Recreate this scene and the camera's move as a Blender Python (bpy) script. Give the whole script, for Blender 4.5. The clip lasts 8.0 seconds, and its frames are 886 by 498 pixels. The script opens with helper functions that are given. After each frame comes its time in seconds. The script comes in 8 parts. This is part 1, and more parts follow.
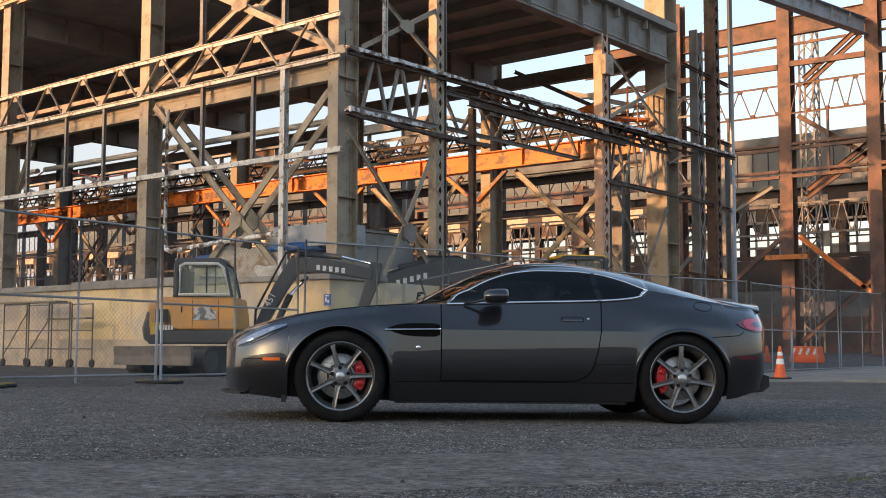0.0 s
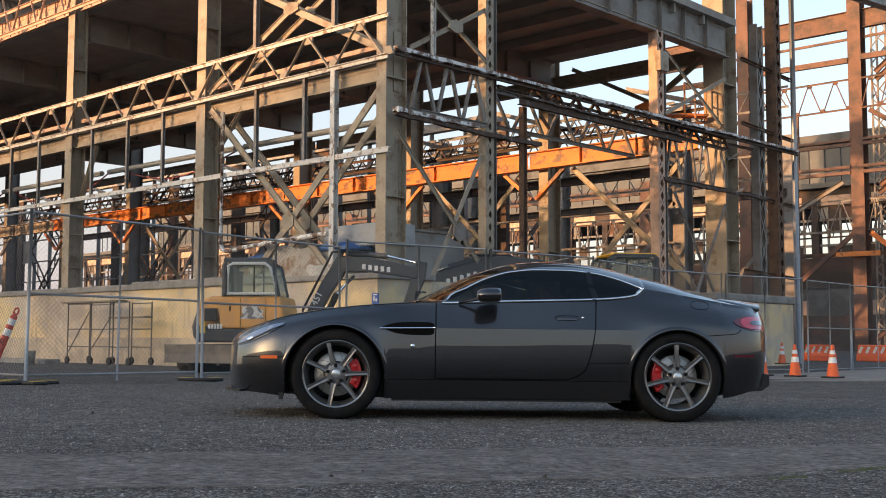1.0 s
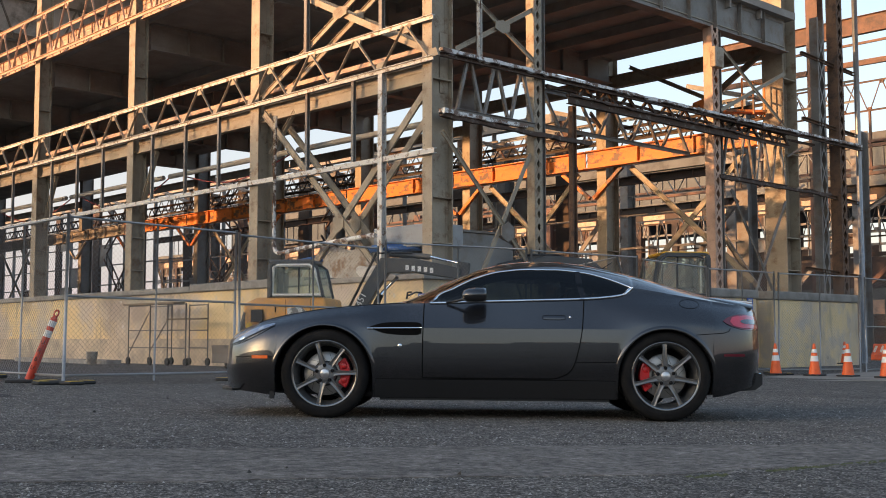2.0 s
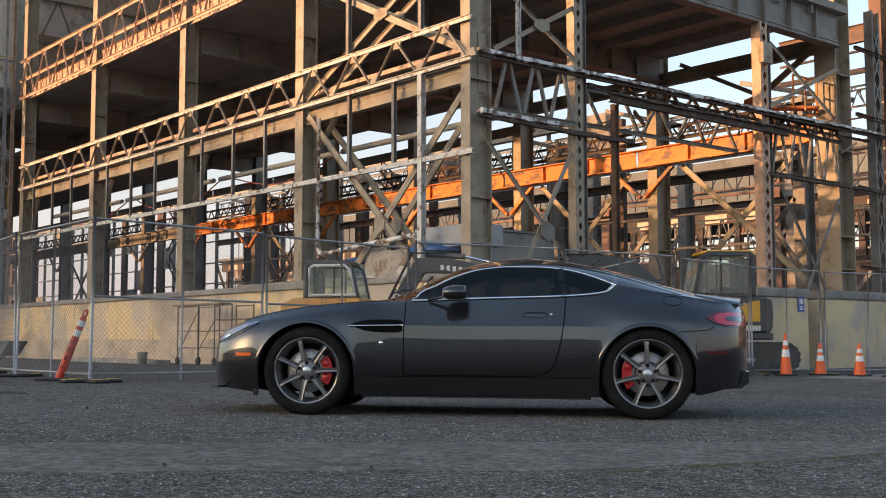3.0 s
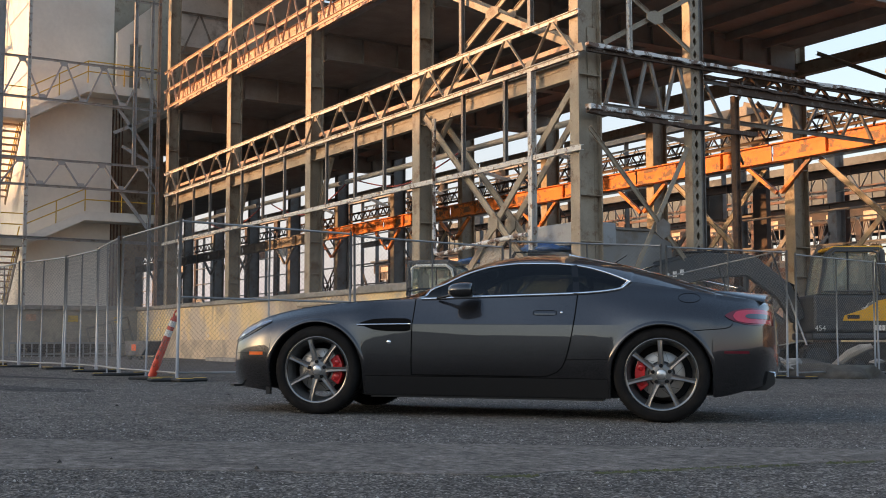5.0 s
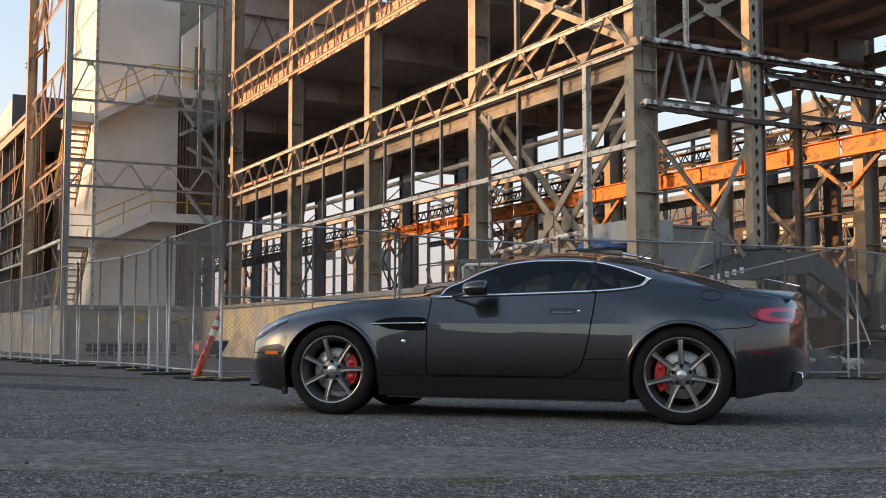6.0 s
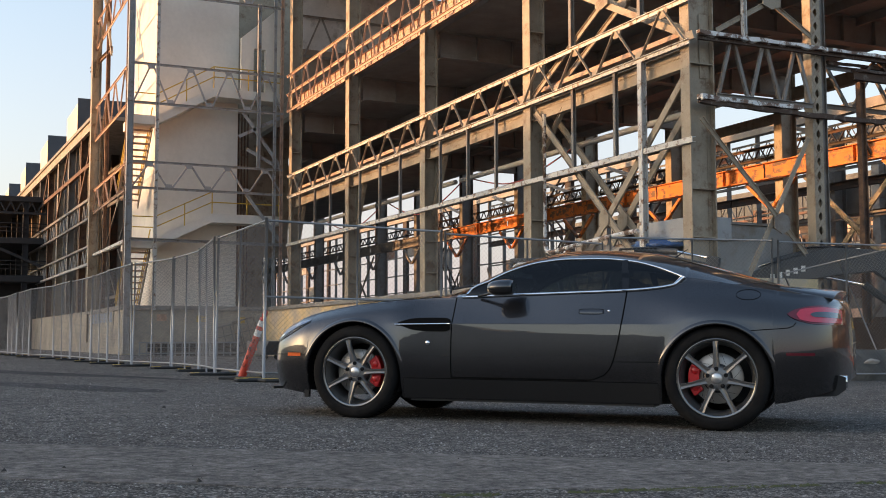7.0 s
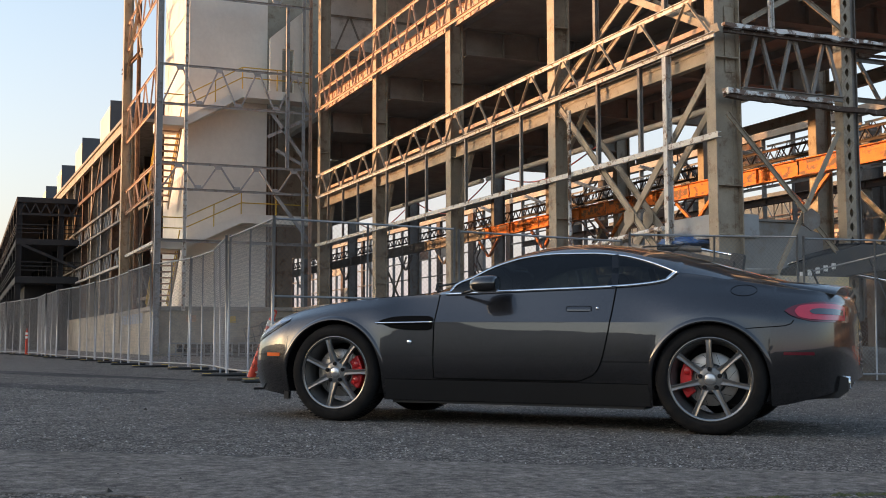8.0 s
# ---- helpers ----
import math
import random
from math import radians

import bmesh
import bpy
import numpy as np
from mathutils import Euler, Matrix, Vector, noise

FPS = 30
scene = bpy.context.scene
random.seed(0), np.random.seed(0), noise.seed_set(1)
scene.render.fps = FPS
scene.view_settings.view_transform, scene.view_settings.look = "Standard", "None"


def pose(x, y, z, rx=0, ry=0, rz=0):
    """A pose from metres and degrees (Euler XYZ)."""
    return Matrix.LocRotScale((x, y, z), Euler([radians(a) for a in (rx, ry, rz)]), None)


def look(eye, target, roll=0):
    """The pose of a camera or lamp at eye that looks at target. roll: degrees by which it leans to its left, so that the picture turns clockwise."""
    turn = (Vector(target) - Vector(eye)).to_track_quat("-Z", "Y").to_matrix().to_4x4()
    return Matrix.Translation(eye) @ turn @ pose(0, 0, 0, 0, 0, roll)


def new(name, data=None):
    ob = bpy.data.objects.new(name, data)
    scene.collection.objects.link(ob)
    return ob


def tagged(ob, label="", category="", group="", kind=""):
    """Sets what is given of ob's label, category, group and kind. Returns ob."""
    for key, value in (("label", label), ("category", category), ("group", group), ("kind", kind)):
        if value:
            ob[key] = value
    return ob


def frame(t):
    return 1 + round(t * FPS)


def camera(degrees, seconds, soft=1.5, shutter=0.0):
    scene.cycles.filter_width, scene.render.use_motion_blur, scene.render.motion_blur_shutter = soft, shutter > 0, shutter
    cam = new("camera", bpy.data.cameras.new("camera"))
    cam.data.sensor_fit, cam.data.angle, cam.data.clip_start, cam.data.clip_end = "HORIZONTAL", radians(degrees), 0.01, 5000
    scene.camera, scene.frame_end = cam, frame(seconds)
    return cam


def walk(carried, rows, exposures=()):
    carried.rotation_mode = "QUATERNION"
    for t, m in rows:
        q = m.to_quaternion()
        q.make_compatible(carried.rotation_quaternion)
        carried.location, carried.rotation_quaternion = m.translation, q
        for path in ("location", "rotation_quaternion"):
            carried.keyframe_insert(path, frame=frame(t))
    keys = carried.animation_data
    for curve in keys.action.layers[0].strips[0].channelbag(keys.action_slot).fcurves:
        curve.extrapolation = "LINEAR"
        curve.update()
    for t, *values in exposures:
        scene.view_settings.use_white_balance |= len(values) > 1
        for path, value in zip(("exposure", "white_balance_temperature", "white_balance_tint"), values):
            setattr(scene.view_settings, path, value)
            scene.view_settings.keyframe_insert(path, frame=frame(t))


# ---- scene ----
cam = camera(43.0, 8.0, soft=0.95)
PATH = [
    (0, (0.317, 0.111, 0.639), (-0.945, 1.654, 0.799), 0.1),
    (0.5, (0.577, 0.248, 0.638), (-0.726, 1.757, 0.796), 0.1),
    (1, (0.847, 0.417, 0.641), (-0.514, 1.875, 0.798), 0.1),
    (1.5, (1.126, 0.614, 0.647), (-0.284, 2.023, 0.804), 0.0),
    (3, (1.823, 1.328, 0.606), (0.29, 2.603, 0.766), -0.1),
    (3.5, (2.0, 1.584, 0.606), (0.432, 2.816, 0.767), -0.1),
    (4, (2.14, 1.85, 0.605), (0.529, 3.025, 0.765), -0.1),
    (4.5, (2.261, 2.1, 0.596), (0.605, 3.21, 0.757), -0.1),
    (6, (2.388, 2.805, 0.589), (0.63, 3.745, 0.75), -0.1),
    (6.5, (2.33, 2.989, 0.588), (0.544, 3.877, 0.749), -0.1),
    (7, (2.258, 3.197, 0.599), (0.449, 4.034, 0.76), -0.1),
    (7.5, (2.174, 3.429, 0.597), (0.343, 4.217, 0.757), -0.1),
    (8, (2.08, 3.699, 0.589), (0.244, 4.475, 0.751), -0.2),
]
walk(cam, [(t, look(eye, target, roll)) for t, eye, target, roll in PATH], [(0.0, 0.85, 7350, 15), (8.0, 0.85, 7350, 15)])

# ---- world, sun, exposure ----
SUN_EL, SUN_AZ = radians(7.0), Vector((-0.287, -0.958, 0)).normalized()
world = bpy.data.worlds.new("sky")
scene.world = world
world.use_nodes = True
wn = world.node_tree.nodes
sky = wn.new("ShaderNodeTexSky")
sky.sky_type, sky.sun_disc = "NISHITA", False
sky.sun_elevation, sky.sun_rotation = SUN_EL, math.atan2(SUN_AZ.x, SUN_AZ.y)
sky.air_density, sky.dust_density, sky.ozone_density = 1.0, 1.9, 2.0
haze = wn.new("ShaderNodeHueSaturation")
haze.inputs["Saturation"].default_value, haze.inputs["Value"].default_value = 0.95, 0.90
world.node_tree.links.new(sky.outputs[0], haze.inputs["Color"])
# pale haze that thins out upwards from the horizon, all the way round
way, sep_w, low, veil = wn.new("ShaderNodeTexCoord"), wn.new("ShaderNodeSeparateXYZ"), wn.new("ShaderNodeMapRange"), wn.new("ShaderNodeMix")
world.node_tree.links.new(way.outputs["Generated"], sep_w.inputs[0])
low.inputs["From Min"].default_value, low.inputs["From Max"].default_value = 0.0, 0.38
low.inputs["To Min"].default_value, low.inputs["To Max"].default_value = 0.78, 0.0
world.node_tree.links.new(sep_w.outputs["Z"], low.inputs["Value"])
veil.data_type = "RGBA"
veil.inputs["B"].default_value = (1.17, 1.09, 1.27, 1)
toward, clear, thin = wn.new("ShaderNodeVectorMath"), wn.new("ShaderNodeMapRange"), wn.new("ShaderNodeMath")
toward.operation, thin.operation = "DOT_PRODUCT", "MULTIPLY"
toward.inputs[1].default_value = SUN_AZ
world.node_tree.links.new(way.outputs["Generated"], toward.inputs[0])
clear.inputs["From Min"].default_value, clear.inputs["From Max"].default_value = -0.1, 0.9
clear.inputs["To Min"].default_value, clear.inputs["To Max"].default_value = 1.0, 0.15
world.node_tree.links.new(toward.outputs["Value"], clear.inputs["Value"])
world.node_tree.links.new(low.outputs[0], thin.inputs[0])
world.node_tree.links.new(clear.outputs[0], thin.inputs[1])
north, both = wn.new("ShaderNodeMapRange"), wn.new("ShaderNodeMath")
north.inputs["From Min"].default_value, north.inputs["From Max"].default_value = -0.9, 0.2
north.inputs["To Min"].default_value, north.inputs["To Max"].default_value = 0.82, 1.3
world.node_tree.links.new(toward.outputs["Value"], north.inputs["Value"])
both.operation = "MULTIPLY"
world.node_tree.links.new(thin.outputs[0], both.inputs[0])
world.node_tree.links.new(north.outputs[0], both.inputs[1])
world.node_tree.links.new(both.outputs[0], veil.inputs["Factor"])
world.node_tree.links.new(haze.outputs[0], veil.inputs["A"])
world.node_tree.links.new(veil.outputs["Result"], wn["Background"].inputs[0])
wn["Background"].inputs[1].default_value = 0.35
sun_data = bpy.data.lights.new("sun", "SUN")
sun_data.energy, sun_data.angle, sun_data.color = 3.7, radians(0.7), (1.0, 0.58, 0.29)
sun = new("sun", sun_data)
sun.matrix_world = look((0, 0, 30), Vector((0, 0, 30)) - Vector((SUN_AZ.x * math.cos(SUN_EL), SUN_AZ.y * math.cos(SUN_EL), math.sin(SUN_EL))))


# ---- materials ----
def material(name, base, rough=0.6, metal=0.0, var=0.25, scale=3.0, second=None, amount=0.5, sharp=0.12, second_scale=1.2,
             bump=0.15, bump_scale=40.0, coat=0.0, random_hue=False, streak=1.0):
    """A weathered surface: base colour with two scales of noise, and a second colour in patches."""
    m = bpy.data.materials.new(name)
    m.use_nodes = True
    nt = m.node_tree
    n, l = nt.nodes, nt.links
    b = n["Principled BSDF"]
    b.inputs["Roughness"].default_value, b.inputs["Metallic"].default_value = rough, metal
    b.inputs["Coat Weight"].default_value = coat
    b.inputs["Coat Roughness"].default_value = 0.03
    tc = n.new("ShaderNodeTexCoord")
    mp = n.new("ShaderNodeMapping")
    mp.inputs["Scale"].default_value = (1, 1, streak)
    info = n.new("ShaderNodeObjectInfo")
    add = n.new("ShaderNodeVectorMath")
    mul = n.new("ShaderNodeMath")
    mul.operation = "MULTIPLY"
    mul.inputs[1].default_value = 37.0
    l.new(info.outputs["Random"], mul.inputs[0])
    l.new(tc.outputs["Object"], mp.inputs[0])
    l.new(mp.outputs[0], add.inputs[0])
    l.new(mul.outputs[0], add.inputs[1])

    def noise_node(s, detail=6, rgh=0.6):
        k = n.new("ShaderNodeTexNoise")
        k.inputs["Scale"].default_value, k.inputs["Detail"].default_value, k.inputs["Roughness"].default_value = s, detail, rgh
        l.new(add.outputs[0], k.inputs["Vector"])
        return k

    big, fine = noise_node(scale), noise_node(scale * 14, 4)
    mixn = n.new("ShaderNodeMath")
    mixn.operation = "MULTIPLY_ADD"
    mixn.inputs[1].default_value = 0.4
    l.new(fine.outputs["Fac"], mixn.inputs[0])
    l.new(big.outputs["Fac"], mixn.inputs[2])
    ramp = n.new("ShaderNodeMapRange")
    ramp.inputs["From Min"].default_value, ramp.inputs["From Max"].default_value = 0.35, 1.05
    ramp.inputs["To Min"].default_value, ramp.inputs["To Max"].default_value = 1 - var, 1 + var
    l.new(mixn.outputs[0], ramp.inputs["Value"])
    col = n.new("ShaderNodeMix")
    col.data_type, col.blend_type = "RGBA", "MULTIPLY"
    col.inputs["Factor"].default_value = 1
    col.inputs["A"].default_value = (*base, 1)
    l.new(ramp.outputs[0], col.inputs["B"])
    out = col.outputs["Result"]
    if random_hue:
        hs = n.new("ShaderNodeHueSaturation")
        vr = n.new("ShaderNodeMapRange")
        vr.inputs["To Min"].default_value, vr.inputs["To Max"].default_value = 0.75, 1.2
        l.new(info.outputs["Random"], vr.inputs["Value"])
        l.new(vr.outputs[0], hs.inputs["Value"])
        l.new(out, hs.inputs["Color"])
        out = hs.outputs[0]
    if second:
        pat = noise_node(second_scale, 10, 0.68)
        edge = n.new("ShaderNodeMapRange")
        edge.inputs["From Min"].default_value = 1 - amount - sharp
        edge.inputs["From Max"].default_value = 1 - amount + sharp
        l.new(pat.outputs["Fac"], edge.inputs["Value"])
        mx = n.new("ShaderNodeMix")
        mx.data_type = "RGBA"
        mx.inputs["B"].default_value = (*second, 1)
        l.new(edge.outputs[0], mx.inputs["Factor"])
        l.new(out, mx.inputs["A"])
        out = mx.outputs["Result"]
    l.new(out, b.inputs["Base Color"])
    if bump:
        bn = noise_node(bump_scale, 5)
        bp = n.new("ShaderNodeBump")
        bp.inputs["Strength"].default_value, bp.inputs["Distance"].default_value = bump, 0.02
        l.new(bn.outputs["Fac"], bp.inputs["Height"])
        l.new(bp.outputs[0], b.inputs["Normal"])
    return m


def glass_material(name, tint, rough=0.0, ior=1.5, dust=0.0):
    m = bpy.data.materials.new(name)
    m.use_nodes = True
    n, l = m.node_tree.nodes, m.node_tree.links
    n.remove(n["Principled BSDF"])
    tr, gl, fr, mx = n.new("ShaderNodeBsdfTransparent"), n.new("ShaderNodeBsdfGlossy"), n.new("ShaderNodeFresnel"), n.new("ShaderNodeMixShader")
    tr.inputs[0].default_value = (*tint, 1)
    gl.inputs["Roughness"].default_value = rough
    fr.inputs[0].default_value = ior
    l.new(fr.outputs[0], mx.inputs[0])
    l.new(tr.outputs[0], mx.inputs[1])
    l.new(gl.outputs[0], mx.inputs[2])
    l.new(mx.outputs[0], n["Material Output"].inputs[0])
    if dust:
        film_, top = n.new("ShaderNodeBsdfDiffuse"), n.new("ShaderNodeMixShader")
        film_.inputs[0].default_value = (0.55, 0.60, 0.54, 1)
        top.inputs[0].default_value = dust
        l.new(mx.outputs[0], top.inputs[1])
        l.new(film_.outputs[0], top.inputs[2])
        l.new(top.outputs[0], n["Material Output"].inputs[0])
    return m


TAN = material("weathered_tan_paint", (0.345, 0.28, 0.205), 0.6, 0, 0.3, 1.6, (0.21, 0.135, 0.085), 0.41, 0.06, 2.2, 0.25, 30)
GREYSTEEL = material("dark_grey_steel", (0.22, 0.20, 0.18), 0.6, 0.0, 0.3, 1.4, (0.15, 0.09, 0.055), 0.42, 0.1, 1.2, 0.25, 30)
PEELED = material("peeling_white_paint", (0.64, 0.61, 0.56), 0.65, 0, 0.25, 2.5, (0.22, 0.13, 0.08), 0.43, 0.05, 5.0, 0.35, 40)
PEELWHITE = material("flaking_white_paint", (0.74, 0.72, 0.69), 0.6, 0, 0.2, 3.0, (0.17, 0.10, 0.07), 0.50, 0.04, 4.0, 0.35, 40)
# brown darkened in colour to stand for the frame's shade on far members
SHADEBROWN = material("shade_dark_brown", (0.075, 0.052, 0.04), 0.85, 0, 0.35, 0.5, (0.17, 0.075, 0.045), 0.42, 0.06, 0.5, 0.2, 10)
BLUESTEEL = material("blue_grey_steel_paint", (0.30, 0.33, 0.36), 0.5, 0, 0.2, 1.0, (0.2, 0.17, 0.15), 0.42, 0.06, 1.5, 0.2, 30)
RUST = material("rusted_steel", (0.22, 0.12, 0.07), 0.85, 0, 0.4, 3.0, (0.07, 0.045, 0.035), 0.48, 0.12, 3.0, 0.4, 40)
REDTAN = material("faded_red_oxide_paint", (0.55, 0.35, 0.25), 0.65, 0, 0.25, 2.0, (0.25, 0.155, 0.11), 0.40, 0.1, 2.2, 0.3, 35)
# rust red held darker than its paint: partial shade is in the colour
FARRUST = material("shaded_rust_red_paint", (0.165, 0.082, 0.055), 0.75, 0, 0.4, 0.8, (0.075, 0.05, 0.04), 0.45, 0.08, 0.9, 0.25, 12)
ORANGE = material("orange_girder_paint", (0.72, 0.21, 0.045), 0.55, 0, 0.25, 1.2, (0.17, 0.095, 0.06), 0.455, 0.03, 1.3, 0.2, 30)
DECKDARK = material("sooty_steel_deck", (0.34, 0.30, 0.262), 0.8, 0, 0.3, 1.0, (0.25, 0.21, 0.18), 0.45, 0.15, 0.7, 0.3, 20)
def plinth_material():
    """Peeling yellow wash over grey-pink concrete, with runs and dark smudges."""
    m = material("stained_cream_concrete", (0.80, 0.60, 0.33), 0.88, 0, 0.28, 0.9, (0.55, 0.46, 0.37), 0.47, 0.06, 0.45, 0.35, 18)
    n, l = m.node_tree.nodes, m.node_tree.links
    b = n["Principled BSDF"]
    out = b.inputs["Base Color"].links[0].from_socket
    tc = n.new("ShaderNodeTexCoord")
    for size, stretch, lo, hi, col in ((0.28, 1.0, 0.53, 0.62, (0.36, 0.29, 0.23)), (0.6, 1.0, 0.56, 0.63, (0.48, 0.40, 0.33)), (1.6, 0.12, 0.55, 0.68, (0.28, 0.23, 0.18)), (2.6, 1.0, 0.62, 0.645, (0.62, 0.58, 0.53)), (3.7, 0.8, 0.655, 0.675, (0.24, 0.19, 0.15))):
        mp, nz_, rg, mx = n.new("ShaderNodeMapping"), n.new("ShaderNodeTexNoise"), n.new("ShaderNodeMapRange"), n.new("ShaderNodeMix")
        mp.inputs["Scale"].default_value, mp.inputs["Location"].default_value = (1, 1, stretch), (size * 7.1, 3.0, size)
        nz_.inputs["Scale"].default_value, nz_.inputs["Detail"].default_value, nz_.inputs["Roughness"].default_value = size, 9, 0.66
        rg.inputs["From Min"].default_value, rg.inputs["From Max"].default_value = lo, hi
        rg.inputs["To Max"].default_value = 0.8
        mx.data_type = "RGBA"
        mx.inputs["B"].default_value = (*col, 1)
        l.new(tc.outputs["Object"], mp.inputs[0])
        l.new(mp.outputs[0], nz_.inputs["Vector"])
        l.new(nz_.outputs["Fac"], rg.inputs["Value"])
        l.new(rg.outputs[0], mx.inputs["Factor"])
        l.new(out, mx.inputs["A"])
        out = mx.outputs["Result"]
    l.new(out, b.inputs["Base Color"])
    return m


PLINTH = plinth_material()
COPING = material("grey_concrete", (0.30, 0.28, 0.25), 0.9, 0, 0.25, 1.2, (0.2, 0.18, 0.16), 0.45, 0.1, 2.0, 0.4, 25)
OLDPLINTH = material("greyed_cream_concrete", (0.42, 0.37, 0.295), 0.85, 0, 0.3, 0.5, (0.28, 0.255, 0.22), 0.46, 0.06, 0.7, 0.3, 18)
STUCCO = material("cream_painted_wall", (0.76, 0.71, 0.63), 0.8, 0, 0.15, 0.35, (0.66, 0.61, 0.53), 0.36, 0.1, 0.5, 0.15, 25)
GALV = material("galvanised_steel", (0.31, 0.315, 0.32), 0.42, 0.55, 0.2, 8.0, (0.25, 0.25, 0.25), 0.38, 0.1, 12.0, 0.1, 80)
YELLOWPAINT = material("worn_yellow_paint", (0.62, 0.40, 0.06), 0.55, 0, 0.2, 3.0, (0.2, 0.14, 0.07), 0.4, 0.08, 6.0, 0.15, 40)


# ---- mesh helpers ----
def lettering(text, size, mat, parent, m, name="lettering"):
    """Words in the built-in font as one mesh, in the plane xy of m."""
    cu = bpy.data.curves.new(name, "FONT")
    cu.body, cu.size, cu.extrude, cu.align_x = text, size, 0.002, "CENTER"
    tmp = bpy.data.objects.new(name, cu)
    scene.collection.objects.link(tmp)
    bpy.context.view_layer.update()
    me = bpy.data.meshes.new_from_object(tmp.evaluated_get(bpy.context.evaluated_depsgraph_get()))
    bpy.data.objects.remove(tmp)
    bpy.data.curves.remove(cu)
    me.materials.clear()
    me.materials.append(mat)
    ob = new(name, me)
    ob.parent = parent
    ob.matrix_basis = m
    return ob



def part(name, bm, mat, parent=None, label="", smooth=False, sharp_at=None):
    me = bpy.data.meshes.new(name)
    bm.to_mesh(me)
    bm.free()
    me.materials.append(mat)
    if smooth:
        for p in me.polygons:
            p.use_smooth = True
    if sharp_at is not None:
        for ed in me.edges:
            if all(abs(me.vertices[i].co.z - sharp_at) < 0.0006 for i in ed.vertices):
                ed.use_edge_sharp = True
    ob = new(name, me)
    if parent is not None:
        ob.parent = parent
    if label:
        tagged(ob, label)
    return ob


def thing(name, label, category, at=None, group="", kind=""):
    e = new(name)
    e.empty_display_size = 0.2
    if at is not None:
        e.matrix_basis = at
    return tagged(e, label, category, group, kind)


def box(bm, lo, hi):
    (x0, y0, z0), (x1, y1, z1) = lo, hi
    v = [bm.verts.new(c) for c in ((x0, y0, z0), (x1, y0, z0), (x1, y1, z0), (x0, y1, z0), (x0, y0, z1), (x1, y0, z1), (x1, y1, z1), (x0, y1, z1))]
    for f in ((0, 3, 2, 1), (4, 5, 6, 7), (0, 1, 5, 4), (1, 2, 6, 5), (2, 3, 7, 6), (3, 0, 4, 7)):
        bm.faces.new([v[i] for i in f])
    return v


def axes(a, b, up):
    a, b = Vector(a), Vector(b)
    d = (b - a).normalized()
    s = d.cross(Vector(up))
    if s.length < 1e-4:
        s = d.cross(Vector((0, 1, 0)))
    s.normalize()
    return a, b, d, s, s.cross(d)


def bar(bm, a, b, w, h, up=(0, 0, 1), off=(0, 0)):
    """A straight bar from a to b: w across, h in the direction up, shifted by off in those two directions."""
    a, b, d, s, u = axes(a, b, up)
    c = s * off[0] + u * off[1]
    v = [bm.verts.new(p + c + s * i * w / 2 + u * j * h / 2) for p in (a, b) for i, j in ((-1, -1), (1, -1), (1, 1), (-1, 1))]
    for f in ((0, 1, 2, 3), (7, 6, 5, 4), (0, 4, 5, 1), (1, 5, 6, 2), (2, 6, 7, 3), (3, 7, 4, 0)):
        bm.faces.new([v[i] for i in f])


def extrude(bm, a, b, outline, up=(0, 0, 1), off=(0, 0)):
    """Extrudes an outline (across, up) along the line from a to b."""
    a, b, d, s, u = axes(a, b, up)
    A, C = ([bm.verts.new(p + s * (x + off[0]) + u * (z + off[1])) for x, z in outline] for p in (a, b))
    n = len(outline)
    bm.faces.new(A)
    bm.faces.new(C[::-1])
    for i in range(n):
        bm.faces.new((A[i], C[i], C[(i + 1) % n], A[(i + 1) % n]))
    bmesh.ops.recalc_face_normals(bm, faces=bm.faces[:])


def ibeam(bm, a, b, w, h, tf=0.03, tw=0.02, up=(0, 0, 1)):
    """Rolled section: flanges w wide, h apart in the direction up."""
    W, H, t = w / 2, h / 2, tw / 2
    extrude(bm, a, b, [(-W, -H), (W, -H), (W, -H + tf), (t, -H + tf), (t, H - tf), (W, H - tf), (W, H), (-W, H), (-W, H - tf), (-t, H - tf), (-t, -H + tf), (-W, -H + tf)], up)


def channel(bm, a, b, w, h, t=0.015, up=(0, 0, 1), side=1):
    H = h / 2
    extrude(bm, a, b, [(0, -H), (side * w, -H), (side * w, -H + t), (side * t, -H + t), (side * t, H - t), (side * w, H - t), (side * w, H), (0, H)], up)


def angle_bar(bm, a, b, w, t=0.012, up=(0, 0, 1)):
    extrude(bm, a, b, [(0, 0), (w, 0), (w, -t), (t, -t), (t, -w), (0, -w)], up)


def tube(bm, pts, r, n=8, closed=False):
    pts = [Vector(p) for p in pts]
    rings = []
    m = len(pts)
    for i, p in enumerate(pts):
        q0 = pts[i - 1] if i or closed else p
        q1 = pts[(i + 1) % m] if i < m - 1 or closed else p
        d = (q1 - q0).normalized()
        s = d.cross(Vector((0, 0, 1)))
        if s.length < 1e-3:
            s = d.cross(Vector((0, 1, 0)))
        s.normalize()
        u = s.cross(d)
        rr = r[i] if isinstance(r, (list, tuple)) else r
        rings.append([bm.verts.new(p + (s * math.cos(k * math.tau / n) + u * math.sin(k * math.tau / n)) * rr) for k in range(n)])
    for i in range(m if closed else m - 1):
        A, B = rings[i], rings[(i + 1) % m]
        for k in range(n):
            bm.faces.new((A[k], B[k], B[(k + 1) % n], A[(k + 1) % n]))
    if not closed:
        bm.faces.new(rings[0][::-1])
        bm.faces.new(rings[-1])


